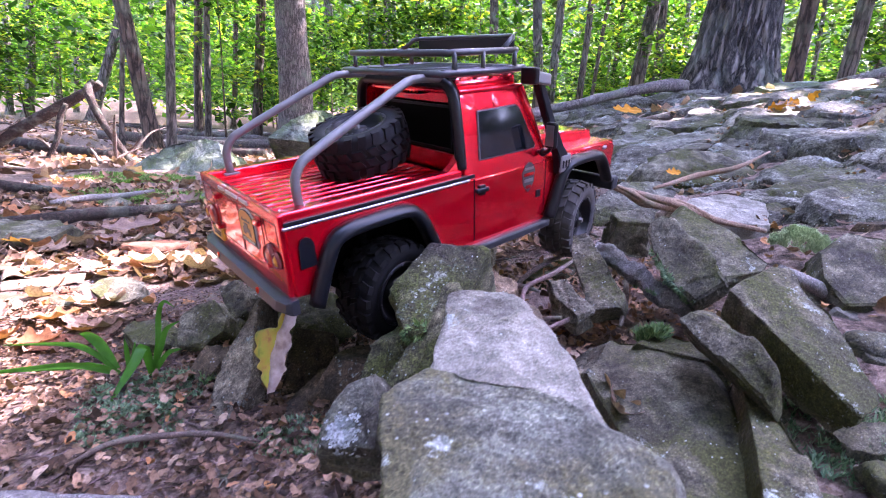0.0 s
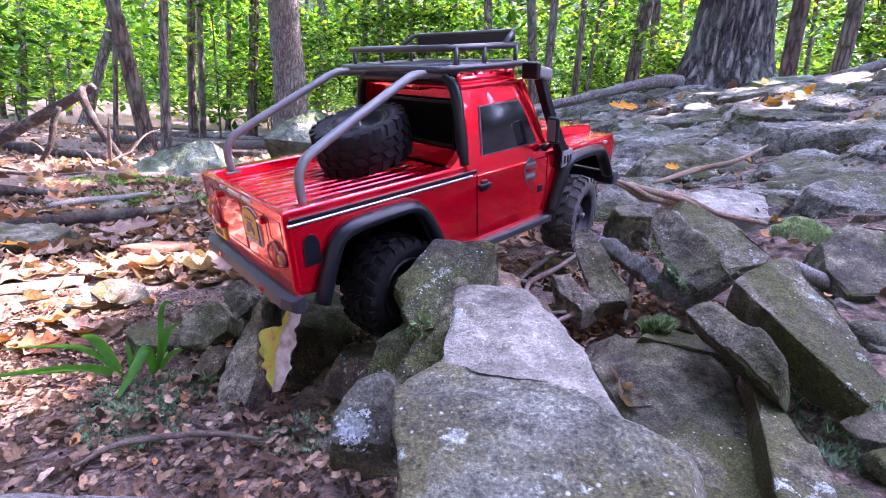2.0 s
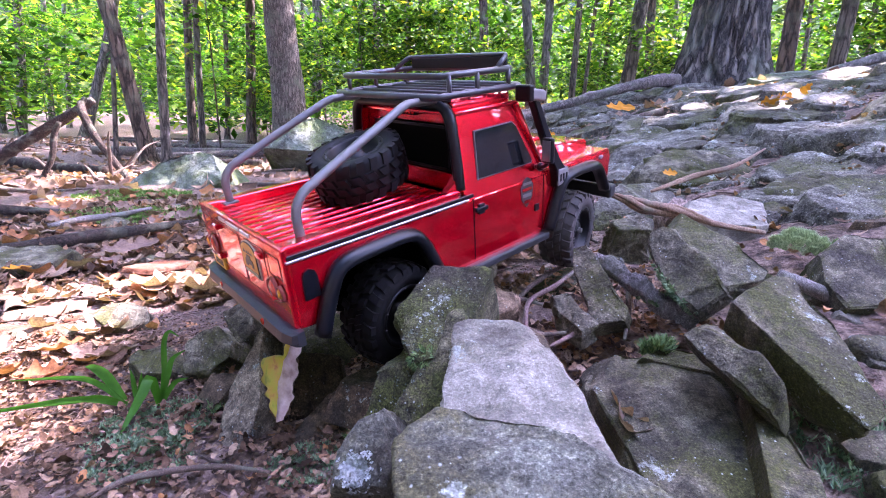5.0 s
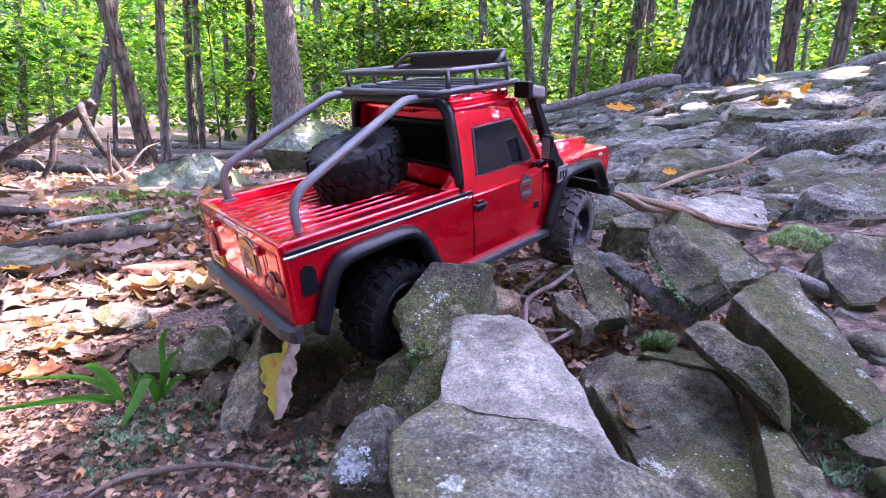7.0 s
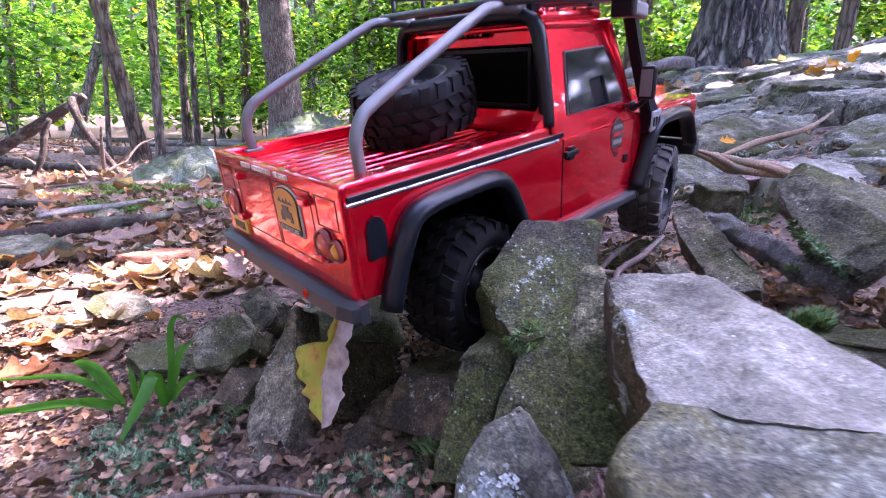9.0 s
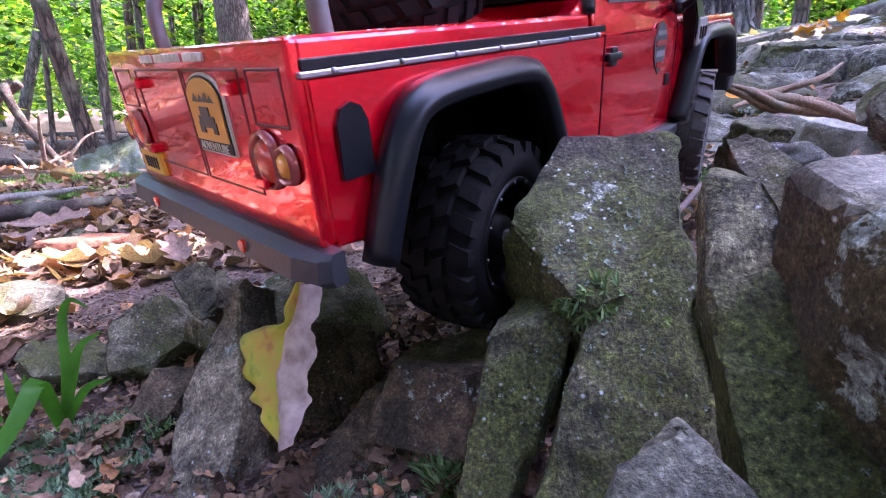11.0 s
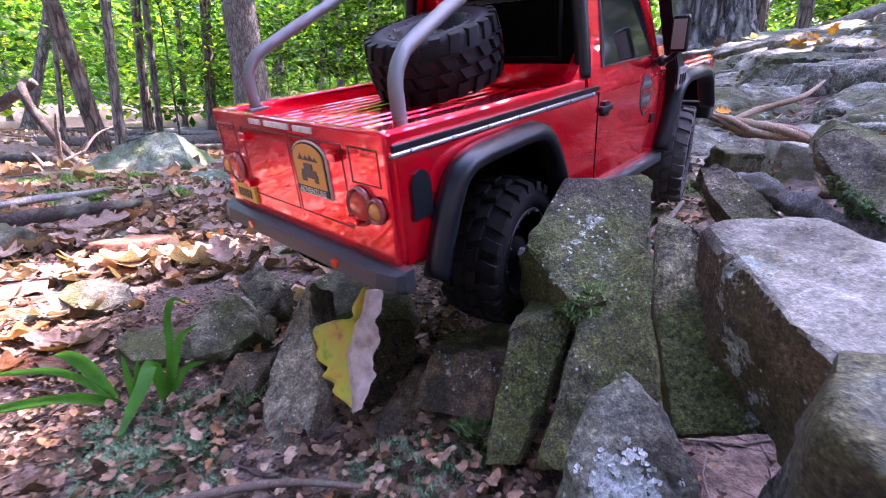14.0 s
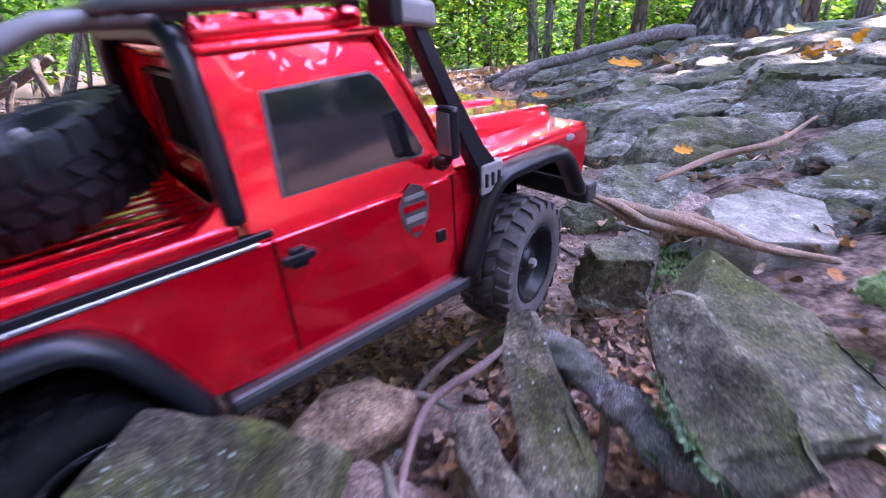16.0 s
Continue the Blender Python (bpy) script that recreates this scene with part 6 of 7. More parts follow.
loose_stone(-0.06, 0.47, 0.05, 1408, rock_brown, "stone", "dark stone under the rear tyre", 4, 0.03)

# ---- logs, sticks and roots ----
def stick(name, label, points, radii, mat, seed=1, sides=8, category="stick", wobble=0.2):
    base = Vector(points[0])
    t = thing(name, Matrix.Translation(base), label, category)
    tube_part("bark", [Vector(p) - base for p in points], radii, mat, t, sides=sides, per=5, wobble=wobble, seed=seed)
    return t


stick("log", "grey weathered piece of branch between the rocks", [(0.184, 0.566, 0.184), (0.200, 0.545, 0.179), (0.212, 0.532, 0.168), (0.224, 0.517, 0.165), (0.238, 0.502, 0.151), (0.250, 0.488, 0.149), (0.264, 0.473, 0.138)], [0.007, 0.0115, 0.0088, 0.0122, 0.0092, 0.0115, 0.0098, 0.0075], log_fine, 3, 16, "log", 0.55)
stick("branch", "pale smooth dead branch on the slope", [(0.395, 0.545, 0.178), (0.440, 0.530, 0.160), (0.490, 0.520, 0.135), (0.56, 0.51, 0.10)], [0.007, 0.009, 0.010, 0.011], dead_wood, 4, 10)
def bark_twist():
    """A strip of dead bark torn into twisted strands."""
    line = smooth_line([(0.242, 0.728, 0.250), (0.273, 0.724, 0.240), (0.301, 0.720, 0.230), (0.336, 0.717, 0.228), (0.370, 0.715, 0.222), (0.412, 0.709, 0.208), (0.477, 0.702, 0.200)], 5)
    base = line[0].copy()
    t = thing("bark_strip", Matrix.Translation(base), "twisted tan strip of dead bark before the front tyre", "bark")
    n = len(line)
    for s in range(4):
        pts, radii = [], []
        for i, p in enumerate(line):
            u = i / (n - 1)
            a = 5.5 * u + s * 1.6
            off = 0.0055 * math.sin(math.pi * min(1.0, u * 1.3)) + 0.001
            pts.append(p - base + Vector((0, math.cos(a), math.sin(a))) * off)
            radii.append(0.0012 + 0.0050 * math.sin(math.pi * min(1.0, 0.05 + u * (0.95 - 0.06 * s))) * (1.0 - 0.12 * s))
        v, f = tube_mesh(pts, radii, 7, 0.35, 200 + s)
        mesh_object("strand", v, f, bark_strip, t, smooth=True)


bark_twist()
stick("branch", "thin tan branch lying over the stones", [(0.40, 0.93, 0.235), (0.516, 1.004, 0.262), (0.590, 0.995, 0.285), (0.704, 1.080, 0.322)], [0.003, 0.0065, 0.005, 0.002], bark_strip, 6)
ROOTS = [[(0.190, 0.655, 0.150), (0.150, 0.615, 0.135), (0.110, 0.579, 0.125), (0.097, 0.527, 0.118), (0.095, 0.493, 0.110)], [(0.188, 0.690, 0.150), (0.133, 0.640, 0.135), (0.104, 0.610, 0.12), (0.074, 0.547, 0.105)],
         [(0.060, 0.595, 0.112), (0.101, 0.591, 0.122), (0.126, 0.578, 0.12)], [(0.083, 0.528, 0.115), (0.098, 0.493, 0.115), (0.133, 0.484, 0.122)], [(0.193, 0.525, 0.128), (0.156, 0.500, 0.120), (0.111, 0.463, 0.115)],
         [(0.225, 0.560, 0.150), (0.214, 0.524, 0.135), (0.193, 0.475, 0.120)], [(0.208, 0.565, 0.145), (0.184, 0.544, 0.135), (0.156, 0.517, 0.120)]]
for k, line in enumerate(ROOTS):
    stick("root", "thin pinkish-brown root under the truck", line, [0.0022, 0.0036, 0.0030, 0.0018], pink_twig if k % 2 == 0 else twig_wood, 10 + k, 7, "root")
stick("dead_branch", "mossy dark fallen branch propped up in the woods", [(-4.409, 4.585, -0.067), (-4.098, 4.632, 0.139), (-3.812, 4.673, 0.317), (-3.527, 4.714, 0.495), (-3.382, 4.737, 0.595)], [0.06, 0.052, 0.048, 0.045, 0.035], rotten_bark, 21, 10, "branch")
stick("dead_branch", "broken brown branch leaning to the ground", [(-3.36, 4.60, 0.60), (-3.20, 4.32, 0.50), (-3.087, 4.268, 0.294), (-2.924, 4.220, 0.088), (-2.726, 4.173, -0.13)], [0.02, 0.035, 0.032, 0.03, 0.026], rotten_bark, 22, 10, "branch")
stick("dead_branch", "thin forked dead branch", [(-3.55, 4.5, 0.38), (-3.597, 4.474, 0.25), (-3.607, 4.421, 0.05), (-3.70, 4.361, -0.17)], [0.02, 0.028, 0.025, 0.02], rotten_bark, 23, 8, "branch")
rnd = random.Random(9)
for k in range(9):
    a = Vector((rnd.uniform(-4.6, -2.6), rnd.uniform(3.8, 5.6), -0.08))
    b = a + Vector((rnd.uniform(-0.8, 0.8), rnd.uniform(-0.3, 0.6), rnd.uniform(0.1, 0.6)))
    stick("dead_branch", "thin bare dead branch sticking up from the floor", [a, a.lerp(b, 0.5) + Vector((0, 0, rnd.uniform(-0.05, 0.1))), b], [0.018, 0.012, 0.004], twig_wood, 60 + k, 6, "branch")
rnd = random.Random(31)
for k in range(16):   # logs lying about in the woods
    a = Vector((rnd.uniform(-8.5, 0.2), rnd.uniform(4.6, 12.0), 0.0))
    w = Vector((rnd.uniform(0.6, 1.6) * rnd.choice((-1, 1)), rnd.uniform(-0.5, 0.5), 0.0))
    line = [Vector((p.x, p.y, ground_z(p.x, p.y) + 0.05)) for p in (a - w, a - w * 0.3, a + w * 0.4, a + w)]
    r = rnd.uniform(0.03, 0.09)
    stick("fallen_log", "old fallen log among the trees", line, [r, r, r * 0.85, r * 0.6], rotten_bark if k % 2 else log_bark, 80 + k, 9, "log")
stick("fallen_log", "grey fallen log below the big tree", [(0.30, 2.871, 0.43), (0.48, 2.890, 0.49), (0.711, 2.909, 0.55), (0.941, 2.930, 0.62), (1.25, 2.98, 0.70), (1.5, 3.3, 0.74)], [0.014, 0.024, 0.028, 0.027, 0.034, 0.040], log_bark, 24, 14, "log", 0.4)
stick("fallen_log", "short stub of a grey log", [(0.33, 2.74, 0.40), (0.42, 2.82, 0.45), (0.56, 2.86, 0.50)], [0.018, 0.026, 0.026], log_bark, 25, 12, "log")
stick("fallen_log", "rotten brown log lying in the leaves", [(-1.35, 1.02, 0.0), (-1.103, 1.243, 0.012), (-1.052, 1.358, 0.014), (-0.972, 1.494, 0.014), (-0.90, 1.72, 0.008)], [0.010, 0.018, 0.020, 0.016, 0.006], rotten_bark, 26, 12, "log")
stick("fallen_log", "dark rotten log at the edge of the woods", [(-2.2, 1.55, -0.01), (-1.95, 1.70, 0.01), (-1.75, 1.80, 0.01), (-1.52, 1.86, 0.0)], [0.022, 0.026, 0.024, 0.010], rotten_bark, 27, 12, "log")
stick("stick", "pale bare stick on the leaves", [(-1.305, 1.544, 0.008), (-1.276, 1.654, 0.012), (-1.218, 1.761, 0.012), (-1.235, 1.988, 0.006)], [0.008, 0.012, 0.011, 0.006], dead_wood, 28, 8)
stick("stick", "thin curved brown twig on the ground", [(-0.303, 0.342, 0.012), (-0.285, 0.372, 0.014), (-0.241, 0.386, 0.016), (-0.199, 0.387, 0.020), (-0.153, 0.376, 0.024)], [0.0015, 0.003, 0.003, 0.0026, 0.0015], twig_wood, 29, 7)
stick("stick", "grey weathered stick at the path's edge", [(-0.46, 0.304, 0.000), (-0.36, 0.308, 0.002), (-0.300, 0.311, 0.002), (-0.227, 0.316, 0.004)], [0.008, 0.0085, 0.008, 0.006], dead_wood, 30, 12, wobble=0.5)
stick("root", "pale root along the ridge", [(1.9, 2.85, 0.70), (2.10, 2.89, 0.735), (2.243, 2.897, 0.775), (2.56, 2.92, 0.88), (2.9, 3.0, 0.98)], [0.015, 0.03, 0.03, 0.028, 0.02], log_bark, 34, 9, "root")
rock("bark_piece", "broad orange piece of rotten bark on the leaves", pose(-0.675, 1.10, 0.014, 3, 4, 62), [(-0.15, -0.02), (-0.05, -0.035), (0.10, -0.03), (0.16, 0.01), (0.04, 0.035), (-0.12, 0.02)], 0.014, bark_orange, 0.4, 0.005, 10, 4, "bark pieces")
rock("rock_slab", "flat grey slab leaning by the big tree", pose(1.90, 2.86, 0.73, 14, -10, 12), [(-0.19, -0.06), (0.16, -0.07), (0.24, 0.03), (0.05, 0.09), (-0.18, 0.06)], 0.05, rock_far, 0.05, 0.008, 40, 4)


# ---- single leaves ----
def leaf_half(rows_a, rows_b, bulge):
    """Faces between two edges of a leaf, with a soft bulge."""
    verts, faces, n = [], [], len(rows_a)
    for a, b in zip(rows_a, rows_b):
        a, b = Vector(a), Vector(b)
        for k in range(5):
            t = k / 4
            verts.append(a.lerp(b, t) + Vector(bulge) * math.sin(math.pi * t))
    for i in range(n - 1):
        for k in range(4):
            q = i * 5 + k
            faces.append((q, q + 1, q + 6, q + 5))
    return verts, faces


def oak_leaf():
    m, n, l, b = material("turning oak leaf")
    c = world_coord(n)
    spot = noise_node(n, l, c, 48, 5, 0.62)
    col = ramp_node(n, l, spot.outputs[0], [(0.32, (0.16, 0.22, 0.015)), (0.46, (0.38, 0.36, 0.02)), (0.58, (0.46, 0.30, 0.03)), (0.70, (0.34, 0.12, 0.03))]).outputs[0]
    l.new(col, b.inputs["Base Color"])
    b.inputs["Roughness"].default_value = 0.5
    pink, n2, l2, b2 = material("pale leaf underside")
    s2 = noise_node(n2, l2, world_coord(n2), 90, 5, 0.65)
    l2.new(ramp_node(n2, l2, s2.outputs[0], [(0.3, (0.24, 0.155, 0.13)), (0.5, (0.40, 0.29, 0.255)), (0.7, (0.52, 0.40, 0.36))]).outputs[0], b2.inputs["Base Color"])
    b2.inputs["Roughness"].default_value = 0.7
    fold = [(-0.153, 0.461, 0.121), (-0.158, 0.459, 0.103), (-0.164, 0.460, 0.092), (-0.167, 0.459, 0.081), (-0.170, 0.457, 0.071), (-0.169, 0.452, 0.062), (-0.167, 0.446, 0.055), (-0.160, 0.432, 0.041)]
    left = [(-0.155, 0.462, 0.119), (-0.166, 0.466, 0.103), (-0.164, 0.463, 0.096), (-0.182, 0.478, 0.089), (-0.211, 0.500, 0.069), (-0.198, 0.484, 0.064), (-0.203, 0.484, 0.056), (-0.187, 0.467, 0.055), (-0.192, 0.468, 0.047), (-0.181, 0.458, 0.046), (-0.182, 0.455, 0.040), (-0.163, 0.434, 0.040)]
    right = [(-0.144, 0.453, 0.123), (-0.144, 0.448, 0.110), (-0.146, 0.444, 0.100), (-0.146, 0.440, 0.092), (-0.148, 0.436, 0.078), (-0.149, 0.433, 0.069), (-0.151, 0.431, 0.060), (-0.156, 0.429, 0.043)]
    def even(line, n):
        line, out = smooth_line(line, 6), []
        for k in range(n):
            u = k / (n - 1) * (len(line) - 1)
            i = min(int(u), len(line) - 2)
            out.append(line[i].lerp(line[i + 1], u - i))
        return out
    left, fold, right = even(left, 34), even(fold, 34), even(right, 34)
    right = [p + Vector((0.0016, 0.0005, 0.0)) * (math.sin(k * 0.55) + 0.5 * math.sin(k * 1.3)) for k, p in enumerate(right)]
    base = Vector((-0.158, 0.43, 0.041))
    t = thing("oak_leaf", Matrix.Translation(base), "yellow-green oak leaf with a folded pale pink side", "leaf")
    v, f = leaf_half([Vector(p) - base for p in left], [Vector(p) - base for p in fold], (-0.003, -0.004, 0.002))
    mesh_object("blade", v, f, m, t, "yellow-green lobed half", True)
    v, f = leaf_half([Vector(p) - base for p in fold], [Vector(p) - base for p in right], (-0.005, -0.007, 0.001))
    mesh_object("underside", v, f, pink, t, "pale pink folded half", True)


oak_leaf()


def lobed_leaf(rng, length, curl):
    """A dry oak leaf: a lobed outline about a midrib, rippled and curled."""
    n, across = 22, 4
    vs, fs = [], []
    phase = rng.uniform(0, 3)
    for i in range(n + 1):
        t = i / n
        body = math.sin(math.pi * min(1.0, 0.03 + t * 0.97)) ** 0.6 * (0.75 + 0.45 * t)
        for side in (-1, 1):
            lobe = 1 + 0.34 * math.sin(t * 19 + phase + side * 0.6)
            w = length * 0.27 * body * lobe + 0.0004
            for k in range(across + 1) if side < 0 else range(1, across + 1):
                q = (1 - k / across) if side < 0 else k / across
                y = side * w * q
                z = curl * length * (0.5 * (t - 0.5) ** 2 + 0.35 * (q * w / length) ** 2 * 4) + 0.012 * length * math.sin(t * 9 + q * 5 * side + phase)
                vs.append(((t - 0.5) * length, y, z))
    row = 2 * across + 1
    for i in range(n):
        for k in range(row - 1):
            a = i * row + k
            fs.append((a, a + 1, a + row + 1, a + row))
    return vs, fs


def single_leaf(x, y, z, size, turn, mat, label, tilt=(0.0, 0.0), curl=0.9, seed=3):
    v, f = lobed_leaf(np.random.default_rng(seed), size, curl)
    ob = mesh_object("leaf", v, f, mat, smooth=True)
    ob.matrix_world = pose(x, y, z, tilt[0], tilt[1], turn)
    tagged(ob, label, "leaf", "single leaves")
    return ob


single_leaf(0.86, 2.46, 0.50, 0.15, 10, orange_leaf, "bright orange dead leaf below the big tree", (30, 0), 0.4, 5)
for k, (dx, dz, s, tn) in enumerate(((0.0, 0.0, 0.055, 20), (0.05, 0.02, 0.05, 70), (-0.04, -0.01, 0.05, 140), (0.06, 0.03, 0.04, 100))):
    single_leaf(1.03 + dx, 1.53, 0.475 + dz, s, tn, orange_leaf, "curled orange dead leaf on the rocks", (40 + 15 * k, 20 * (k - 1)), 1.2, 20 + k)
for k in range(9):
    single_leaf(1.0 + 0.03 * (k % 5) - 0.05, 1.50 + 0.02 * (k % 3), 0.445 + 0.004 * k, 0.045, 40 * k, litter_leaf, "brown dead leaf in a heap on the rocks", (20, 15), 1.0, 40 + k)
single_leaf(-0.82, 1.22, 0.02, 0.13, 30, tan_leaf, "large pale dead oak leaf on the ground", (12, -6), 0.7, 60)
single_leaf(-0.44, 0.93, 0.025, 0.07, -50, tan_leaf, "curled tan leaf beside the bumper", (20, 25), 1.3, 61)
single_leaf(0.50, 1.08, 0.262, 0.035, 10, orange_leaf, "small orange leaf on a stone", (40, 0), 0.8, 62)
single_leaf(0.50, 2.40, 0.36, 0.07, 10, orange_leaf, "small orange leaf in the grass", (40, 0), 0.8, 63)
single_leaf(0.158, 0.365, 0.086, 0.045, 60, tan_leaf, "curled tan leaf between the slabs", (25, 20), 1.6, 64)
single_leaf(0.165, 0.385, 0.086, 0.045, -30, litter_leaf, "curled brown leaf between the slabs", (-20, 30), 1.6, 65)
single_leaf(-0.95, 1.02, 0.015, 0.06, 80, orange_leaf, "orange dead leaf on the sunlit litter", (5, 10), 0.5, 66)

rnd = random.Random(51)
for k in range(120):
    y = 0.56 + 1.5 * rnd.random() ** 1.5
    x = rnd.uniform(-0.75 - 0.55 * y, -0.20 - 0.30 * y)
    if -0.45 < x and y < 0.75:
        continue
    size = rnd.uniform(0.035, 0.075) if y < 0.9 else rnd.uniform(0.06, 0.13)
    single_leaf(x, y, bumpy_ground(x, y) + 0.012, size, rnd.uniform(0, 360), rnd.choice((tan_leaf, tan_leaf, litter_leaf, rust_leaf)), "dry lobed dead leaf on the forest floor", (rnd.uniform(-20, 20), rnd.uniform(-20, 20)), rnd.uniform(0.3, 1.5), 300 + k)


def bark_chip(x, y, length, turn, seed):
    """A torn splinter of bark, curved across and ragged at its ends."""
    rng = np.random.default_rng(seed)
    n, across = 9, 5
    wide = length * rng.uniform(0.10, 0.2)
    verts, faces = [], []
    for top in (0, 1):
        for i in range(n + 1):
            for k in range(across + 1):
                u, q = i / n - 0.5, 2 * k / across - 1
                ragged = length * 0.07 * noise.noise(Vector((q * 2.5, seed, 9.0 * (i > n / 2)))) if i in (0, n) else 0.0
                w = wide * (1 + 0.35 * noise.noise(Vector((u * 4, seed, q > 0))))
                verts.append((u * length + ragged, q * w, -0.35 * wide * q * q + 0.0025 * top * (1 - 0.5 * abs(q)) + 0.003 * noise.noise(Vector((u * 9, q * 3, seed)))))
    row, lay = across + 1, (n + 1) * (across + 1)
    for i in range(n):
        for k in range(across):
            a = i * row + k
            faces += [(lay + a, lay + a + 1, lay + a + row + 1, lay + a + row), (a + row, a + row + 1, a + 1, a)]
    edge = [k for k in range(row)] + [i * row + across for i in range(1, n + 1)] + [n * row + k for k in range(across - 1, -1, -1)] + [i * row for i in range(n - 1, 0, -1)]
    faces += [(a, b, lay + b, lay + a) for a, b in zip(edge, edge[1:] + edge[:1])]
    ob = mesh_object("bark_chip", verts, faces, rnd.choice((bark_orange, bark_orange, rotten_bark, bark_strip)), smooth=True)
    ob.matrix_world = pose(x, y, bumpy_ground(x, y) + 0.012, rnd.uniform(-8, 8), rnd.uniform(-6, 6), turn)
    tagged(ob, "ragged splinter of rotten bark on the dead leaves", "bark", "bark splinters")


for k in range(46):
    y = 0.6 + 1.3 * rnd.random()
    bark_chip(rnd.uniform(-0.6 - 0.6 * y, -0.22 - 0.32 * y), y, rnd.uniform(0.05, 0.17), rnd.gauss(15, 35), 700 + k)

# ---- green plants and moss ----
def blade_mesh(points, width):
    line = smooth_line(points, 5)
    verts, faces, n = [], [], len(line)
    for i, p in enumerate(line):
        d = (line[min(i + 1, n - 1)] - line[max(i - 1, 0)]).normalized()
        side = d.cross(Vector((0.25, -0.9, 0.3))).normalized()
        t = i / (n - 1)
        w = 0.72 * width * (0.45 + 1.5 * t * (1 - t) ** 0.7) * (1 - t ** 1.8) ** 0.8 + 0.0003
        fold = side.cross(d) * w * 0.3
        verts += [p - side * w + fold, p, p + side * w + fold]
    for i in range(n - 1):
        a = 3 * i
        faces += [(a, a + 3, a + 4, a + 1), (a + 1, a + 4, a + 5, a + 2)]
    return verts, faces


def plant(base, blades, label):
    base = Vector(base)
    t = thing("plant", Matrix.Translation(base), label, "plant", "green plants")
    for line, w in blades:
        v, f = blade_mesh([Vector(p) - base for p in line], w)
        mesh_object("blade", v, f, blade_green, t, smooth=True)


plant((-0.384, 0.526, -0.005), [([(-0.384, 0.526, -0.005), (-0.417, 0.528, 0.020), (-0.451, 0.530, 0.026), (-0.529, 0.532, 0.018)], 0.006),
                               ([(-0.384, 0.526, -0.005), (-0.412, 0.520, 0.006), (-0.445, 0.512, 0.004), (-0.488, 0.50, 0.002)], 0.006),
                               ([(-0.390, 0.525, -0.005), (-0.423, 0.51, 0.010), (-0.468, 0.49, 0.012), (-0.535, 0.47, 0.006)], 0.006),
                               ([(-0.384, 0.526, -0.005), (-0.408, 0.533, 0.026), (-0.426, 0.537, 0.036), (-0.440, 0.540, 0.036)], 0.011)], "low plant with broad green blades in the litter")
plant((-0.340, 0.517, -0.005), [([(-0.337, 0.517, 0.0), (-0.331, 0.522, 0.042), (-0.332, 0.528, 0.074), (-0.326, 0.530, 0.090), (-0.312, 0.526, 0.086)], 0.0055),
                               ([(-0.337, 0.517, 0.0), (-0.327, 0.520, 0.037), (-0.321, 0.524, 0.058), (-0.306, 0.526, 0.069)], 0.006),
                               ([(-0.337, 0.517, 0.0), (-0.339, 0.508, 0.040), (-0.340, 0.492, 0.030), (-0.345, 0.474, 0.012), (-0.348, 0.452, -0.006)], 0.010),
                               ([(-0.337, 0.517, 0.0), (-0.319, 0.519, 0.029), (-0.302, 0.520, 0.036)], 0.005)], "green plant with tall bent blades among moss")
plant((-0.368, 0.519, -0.005), [([(-0.366, 0.519, 0.0), (-0.369, 0.521, 0.026), (-0.373, 0.524, 0.042)], 0.005), ([(-0.366, 0.519, 0.0), (-0.360, 0.520, 0.026), (-0.359, 0.522, 0.040)], 0.004)], "small green shoots in the moss")


def moss(name, x, y, z, rx, ry, count, size, mat, label, seed, dome=0.0):
    """A cushion of many tiny pointed leaves."""
    rng = np.random.default_rng(seed)
    verts, faces = [], []
    for _ in range(count):
        a, q = rng.uniform(0, 6.283), math.sqrt(rng.random())
        px, py = x + rx * q * math.cos(a), y + ry * q * math.sin(a)
        lump = size * (1.8 if dome else 0.9) * noise.noise(Vector((px, py, 0.0)) * (0.55 / size))
        base = Vector((px, py, (z if z is not None else bumpy_ground(px, py)) + dome * (1 - q * q) + lump))
        for k in range(6):
            b = rng.uniform(0, 6.283)
            up = Vector((math.cos(b) * rng.uniform(0.3, 1.0), math.sin(b) * rng.uniform(0.3, 1.0), rng.uniform(0.35, 1.0))).normalized()
            side = up.cross(Vector((0, 0, 1))).normalized()
            s = size * rng.uniform(0.6, 1.3)
            n = len(verts)
            verts += [base - side * s * 0.10, base + side * s * 0.10, base + up * s * 0.6 + side * s * 0.08, base + up * s]
            faces += [(n, n + 1, n + 2, n + 3)]
    return tagged(mesh_object(name, verts, faces, mat), label, "moss", kind="stuff")


moss("moss", -0.325, 0.475, None, 0.065, 0.055, 1300, 0.0075, moss_pale, "grey-green moss carpet by the plant", 1)
moss("moss", -0.30, 0.42, None, 0.05, 0.04, 800, 0.0065, moss_pale, "grey-green moss on the soil", 2)
moss("moss", -0.075, 0.455, None, 0.018, 0.05, 420, 0.014, moss_green, "dark star moss between the stones", 3)
moss("moss", 0.004, 0.398, 0.128, 0.016, 0.012, 420, 0.008, moss_green, "star moss in a rock crevice", 4)
moss("moss_cushion", 0.468, 0.618, 0.196, 0.036, 0.030, 2800, 0.0052, moss_bright, "domed pale green moss cushion on the rocks", 5, 0.020)
moss("moss", 0.218, 0.452, 0.118, 0.016, 0.010, 170, 0.010, moss_green, "bright green moss tuft on the flat stone", 6, 0.006)
moss("moss", 0.238, 0.520, 0.150, 0.016, 0.030, 240, 0.008, moss_pale, "blue-green moss on the stone's flank", 7)
moss("moss", -1.25, 1.95, None, 0.36, 0.20, 3200, 0.019, moss_sun, "green moss along the edge of the woods", 8)
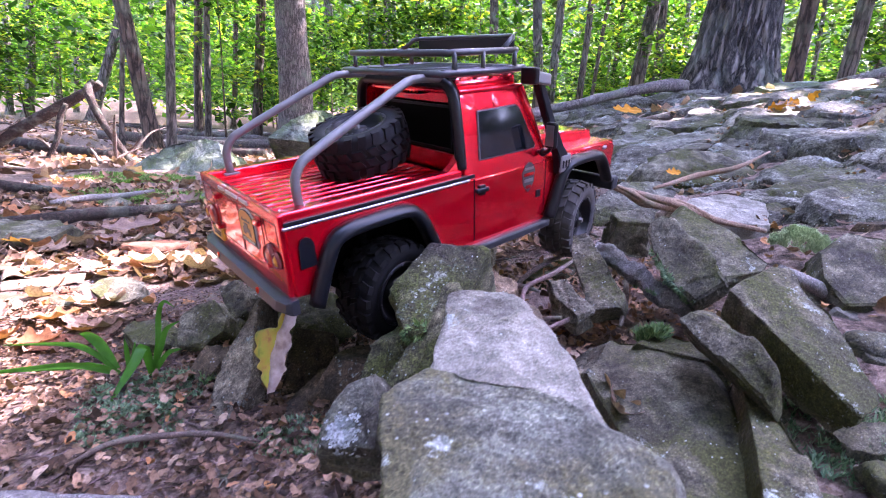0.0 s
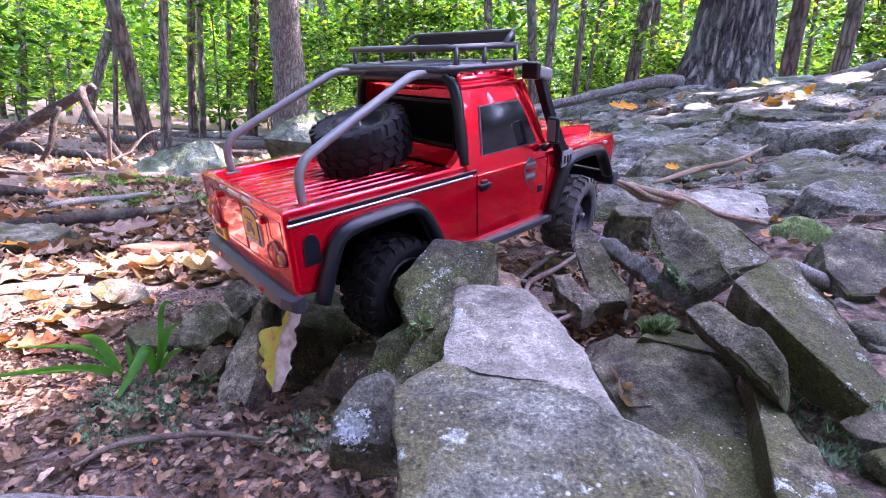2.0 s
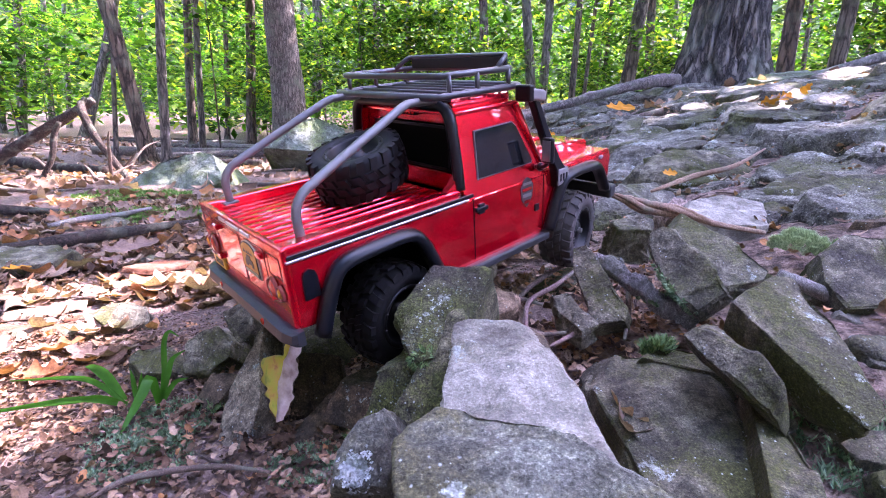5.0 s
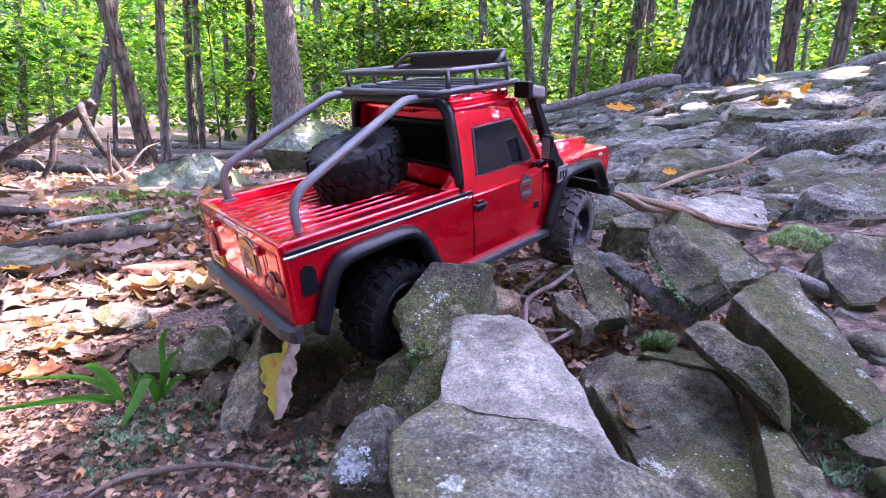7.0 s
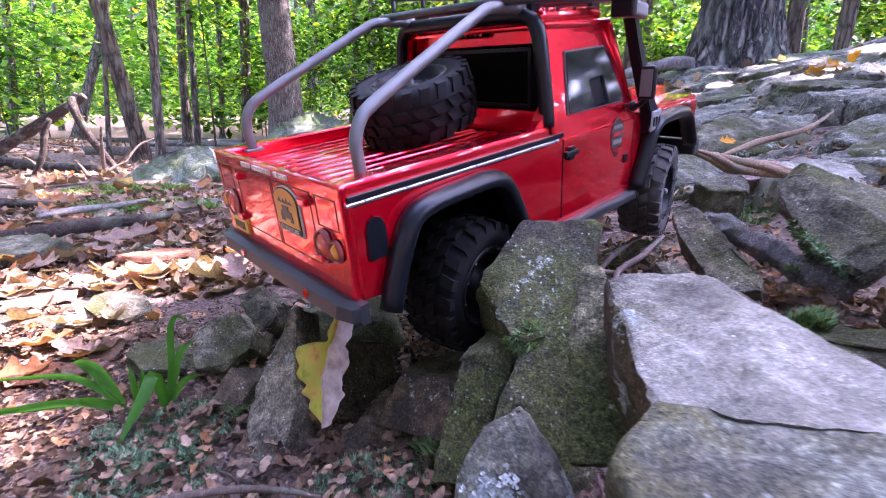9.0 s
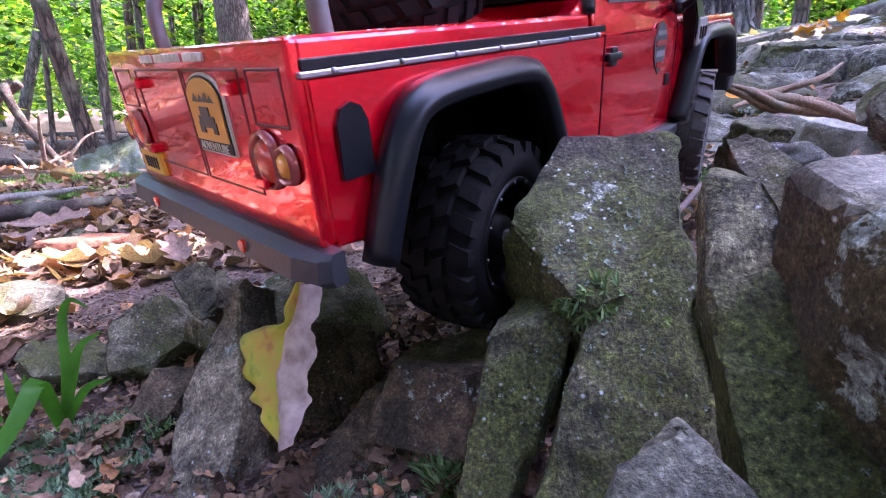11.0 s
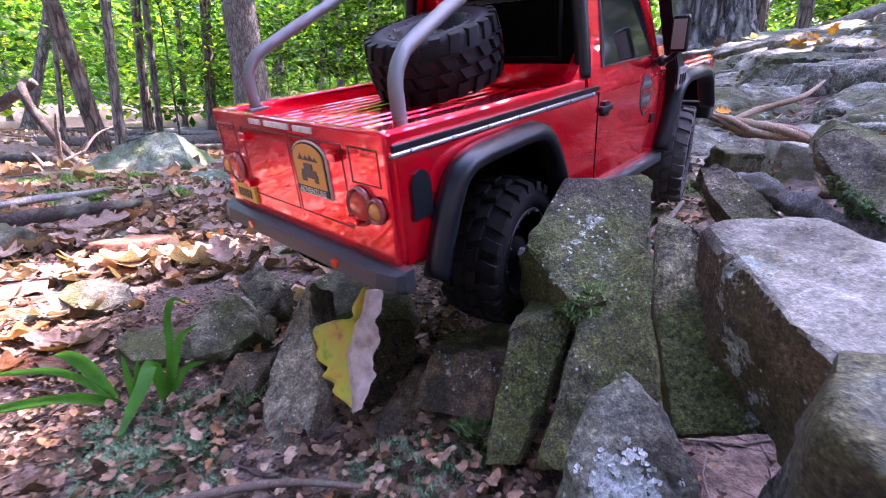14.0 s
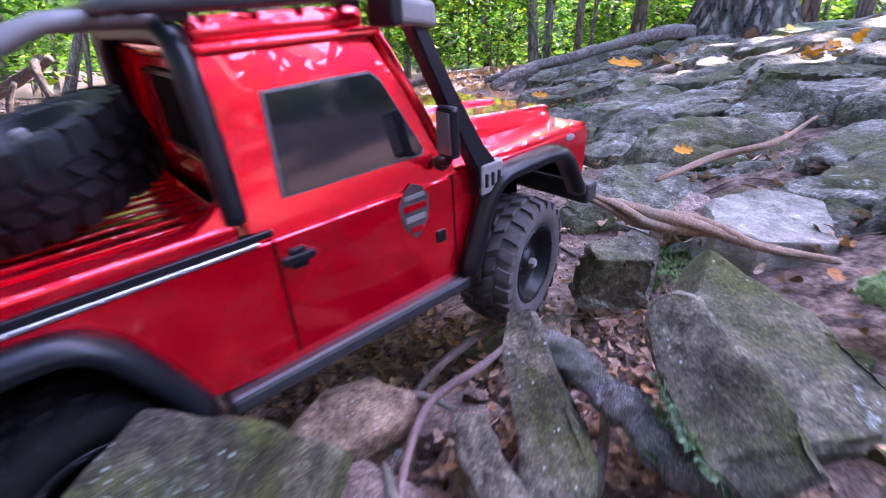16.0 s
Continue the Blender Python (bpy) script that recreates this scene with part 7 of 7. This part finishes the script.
moss("moss", -1.70, 2.6, None, 0.30, 0.22, 1500, 0.022, moss_sun, "green moss before the boulder", 9)
moss("moss", 0.36, 0.82, None, 0.07, 0.06, 500, 0.009, moss_green, "dark moss on the soil ahead of the truck", 10)
moss("moss", 0.55, 2.0, None, 0.16, 0.3, 800, 0.016, moss_green, "green moss and grass on the slope", 11)
moss("moss", 0.53, 0.60, 0.20, 0.03, 0.03, 200, 0.009, moss_green, "yellow-green moss on a stone", 12)
moss("moss", -0.26, 0.525, 0.012, 0.012, 0.04, 150, 0.007, moss_green, "moss between the leaning stones", 13)
moss("moss", -0.12, 0.40, None, 0.05, 0.03, 700, 0.005, moss_pale, "moss specks on the soil", 14)
moss("moss", 0.349, 0.352, None, 0.06, 0.05, 500, 0.009, moss_pale, "pale moss at the foot of the slabs", 15)


def grow_on(name, ob, spots, count, size, mat, label, seed, flat=0.0):
    """Tufts (or, with flat, scales) that grow on a stone's own surface round the given places."""
    m = ob.matrix_world
    tree_of = BVHTree.FromPolygons([m @ v.co for v in ob.data.vertices], [tuple(p.vertices) for p in ob.data.polygons])
    rng = np.random.default_rng(seed)
    verts, faces = [], []
    for k in range(count):
        x, y, z, r = spots[k % len(spots)]
        p, up, _, _ = tree_of.find_nearest(Vector((x, y, z)) + Vector(rng.normal(0, 0.5, 3)) * r)
        if up.dot(p - m.translation) < 0 and flat == 0.0:
            up = -up
        side = up.orthogonal().normalized()
        over = up.cross(side)
        for _ in range(5):
            a = rng.uniform(0, 6.283)
            d = side * math.cos(a) + over * math.sin(a)
            e = up.cross(d)
            s = size * rng.uniform(0.5, 1.4)
            lift = rng.uniform(0.1, 0.35) if flat else rng.uniform(0.4, 1.4)
            tip = (d + up * lift).normalized() * s
            w = e * s * (0.45 if flat else 0.13)
            n = len(verts)
            verts += [p - up * 0.0003, p + tip * 0.55 - w + up * 0.0004, p + tip, p + tip * 0.55 + w + up * 0.0004]
            faces.append((n, n + 1, n + 2, n + 3))
    return tagged(mesh_object(name, verts, faces, mat), label, "lichen" if flat else "moss", kind="stuff")


lichen_scale = leaf_material("blue-grey lichen scales", [(0.0, (0.05, 0.065, 0.045)), (0.5, (0.11, 0.14, 0.11)), (1.0, (0.22, 0.26, 0.22))], 0.0, 0.9)
grow_on("lichen", wedge, [(-0.033, 0.402, 0.146, 0.010), (-0.024, 0.398, 0.140, 0.014), (-0.014, 0.402, 0.146, 0.013), (-0.004, 0.408, 0.155, 0.013), (0.006, 0.418, 0.166, 0.014), (0.018, 0.438, 0.180, 0.014)], 64, 0.0017, lichen_scale, "crumbling blue-grey lichen along the stone's ridge", 21, 1.0)
grow_on("lichen", slab_a, [(-0.045, 0.392, 0.090, 0.03), (-0.030, 0.385, 0.110, 0.03)], 60, 0.0013, lichen_scale, "scattered lichen scales on an upright slab", 22, 1.0)
grow_on("lichen", slab_b, [(-0.020, 0.38, 0.10, 0.04), (0.0, 0.37, 0.12, 0.03)], 70, 0.0013, lichen_scale, "scattered lichen scales on a green-stained slab", 23, 1.0)
grow_on("moss", wedge, [(-0.026, 0.392, 0.128, 0.010), (-0.018, 0.392, 0.130, 0.010)], 90, 0.0052, moss_green, "small green moss sprigs on the boulder's broken face", 24)
grow_on("moss", slab_b, [(0.0, 0.375, 0.085, 0.02), (0.010, 0.380, 0.095, 0.02)], 150, 0.0032, moss_green, "thin green moss on a stained slab", 25)
grow_on("moss", olive, [(0.235, 0.505, 0.165, 0.025), (0.240, 0.49, 0.15, 0.02)], 420, 0.0055, moss_pale, "blue-green moss on the stone's shaded flank", 26)
grow_on("lichen", strip, [(-0.225, 0.49, 0.045, 0.05)], 70, 0.0012, lichen_scale, "scattered lichen scales on a leaning stone strip", 27, 1.0)
grow_on("lichen", pointed, [(-0.054, 0.258, 0.120, 0.009)], 260, 0.0020, leaf_material("white crust lichen", [(0.0, (0.22, 0.25, 0.25)), (1.0, (0.40, 0.43, 0.44))], 0.0, 0.9), "white crust of lichen on the pointed stone", 28, 1.0)
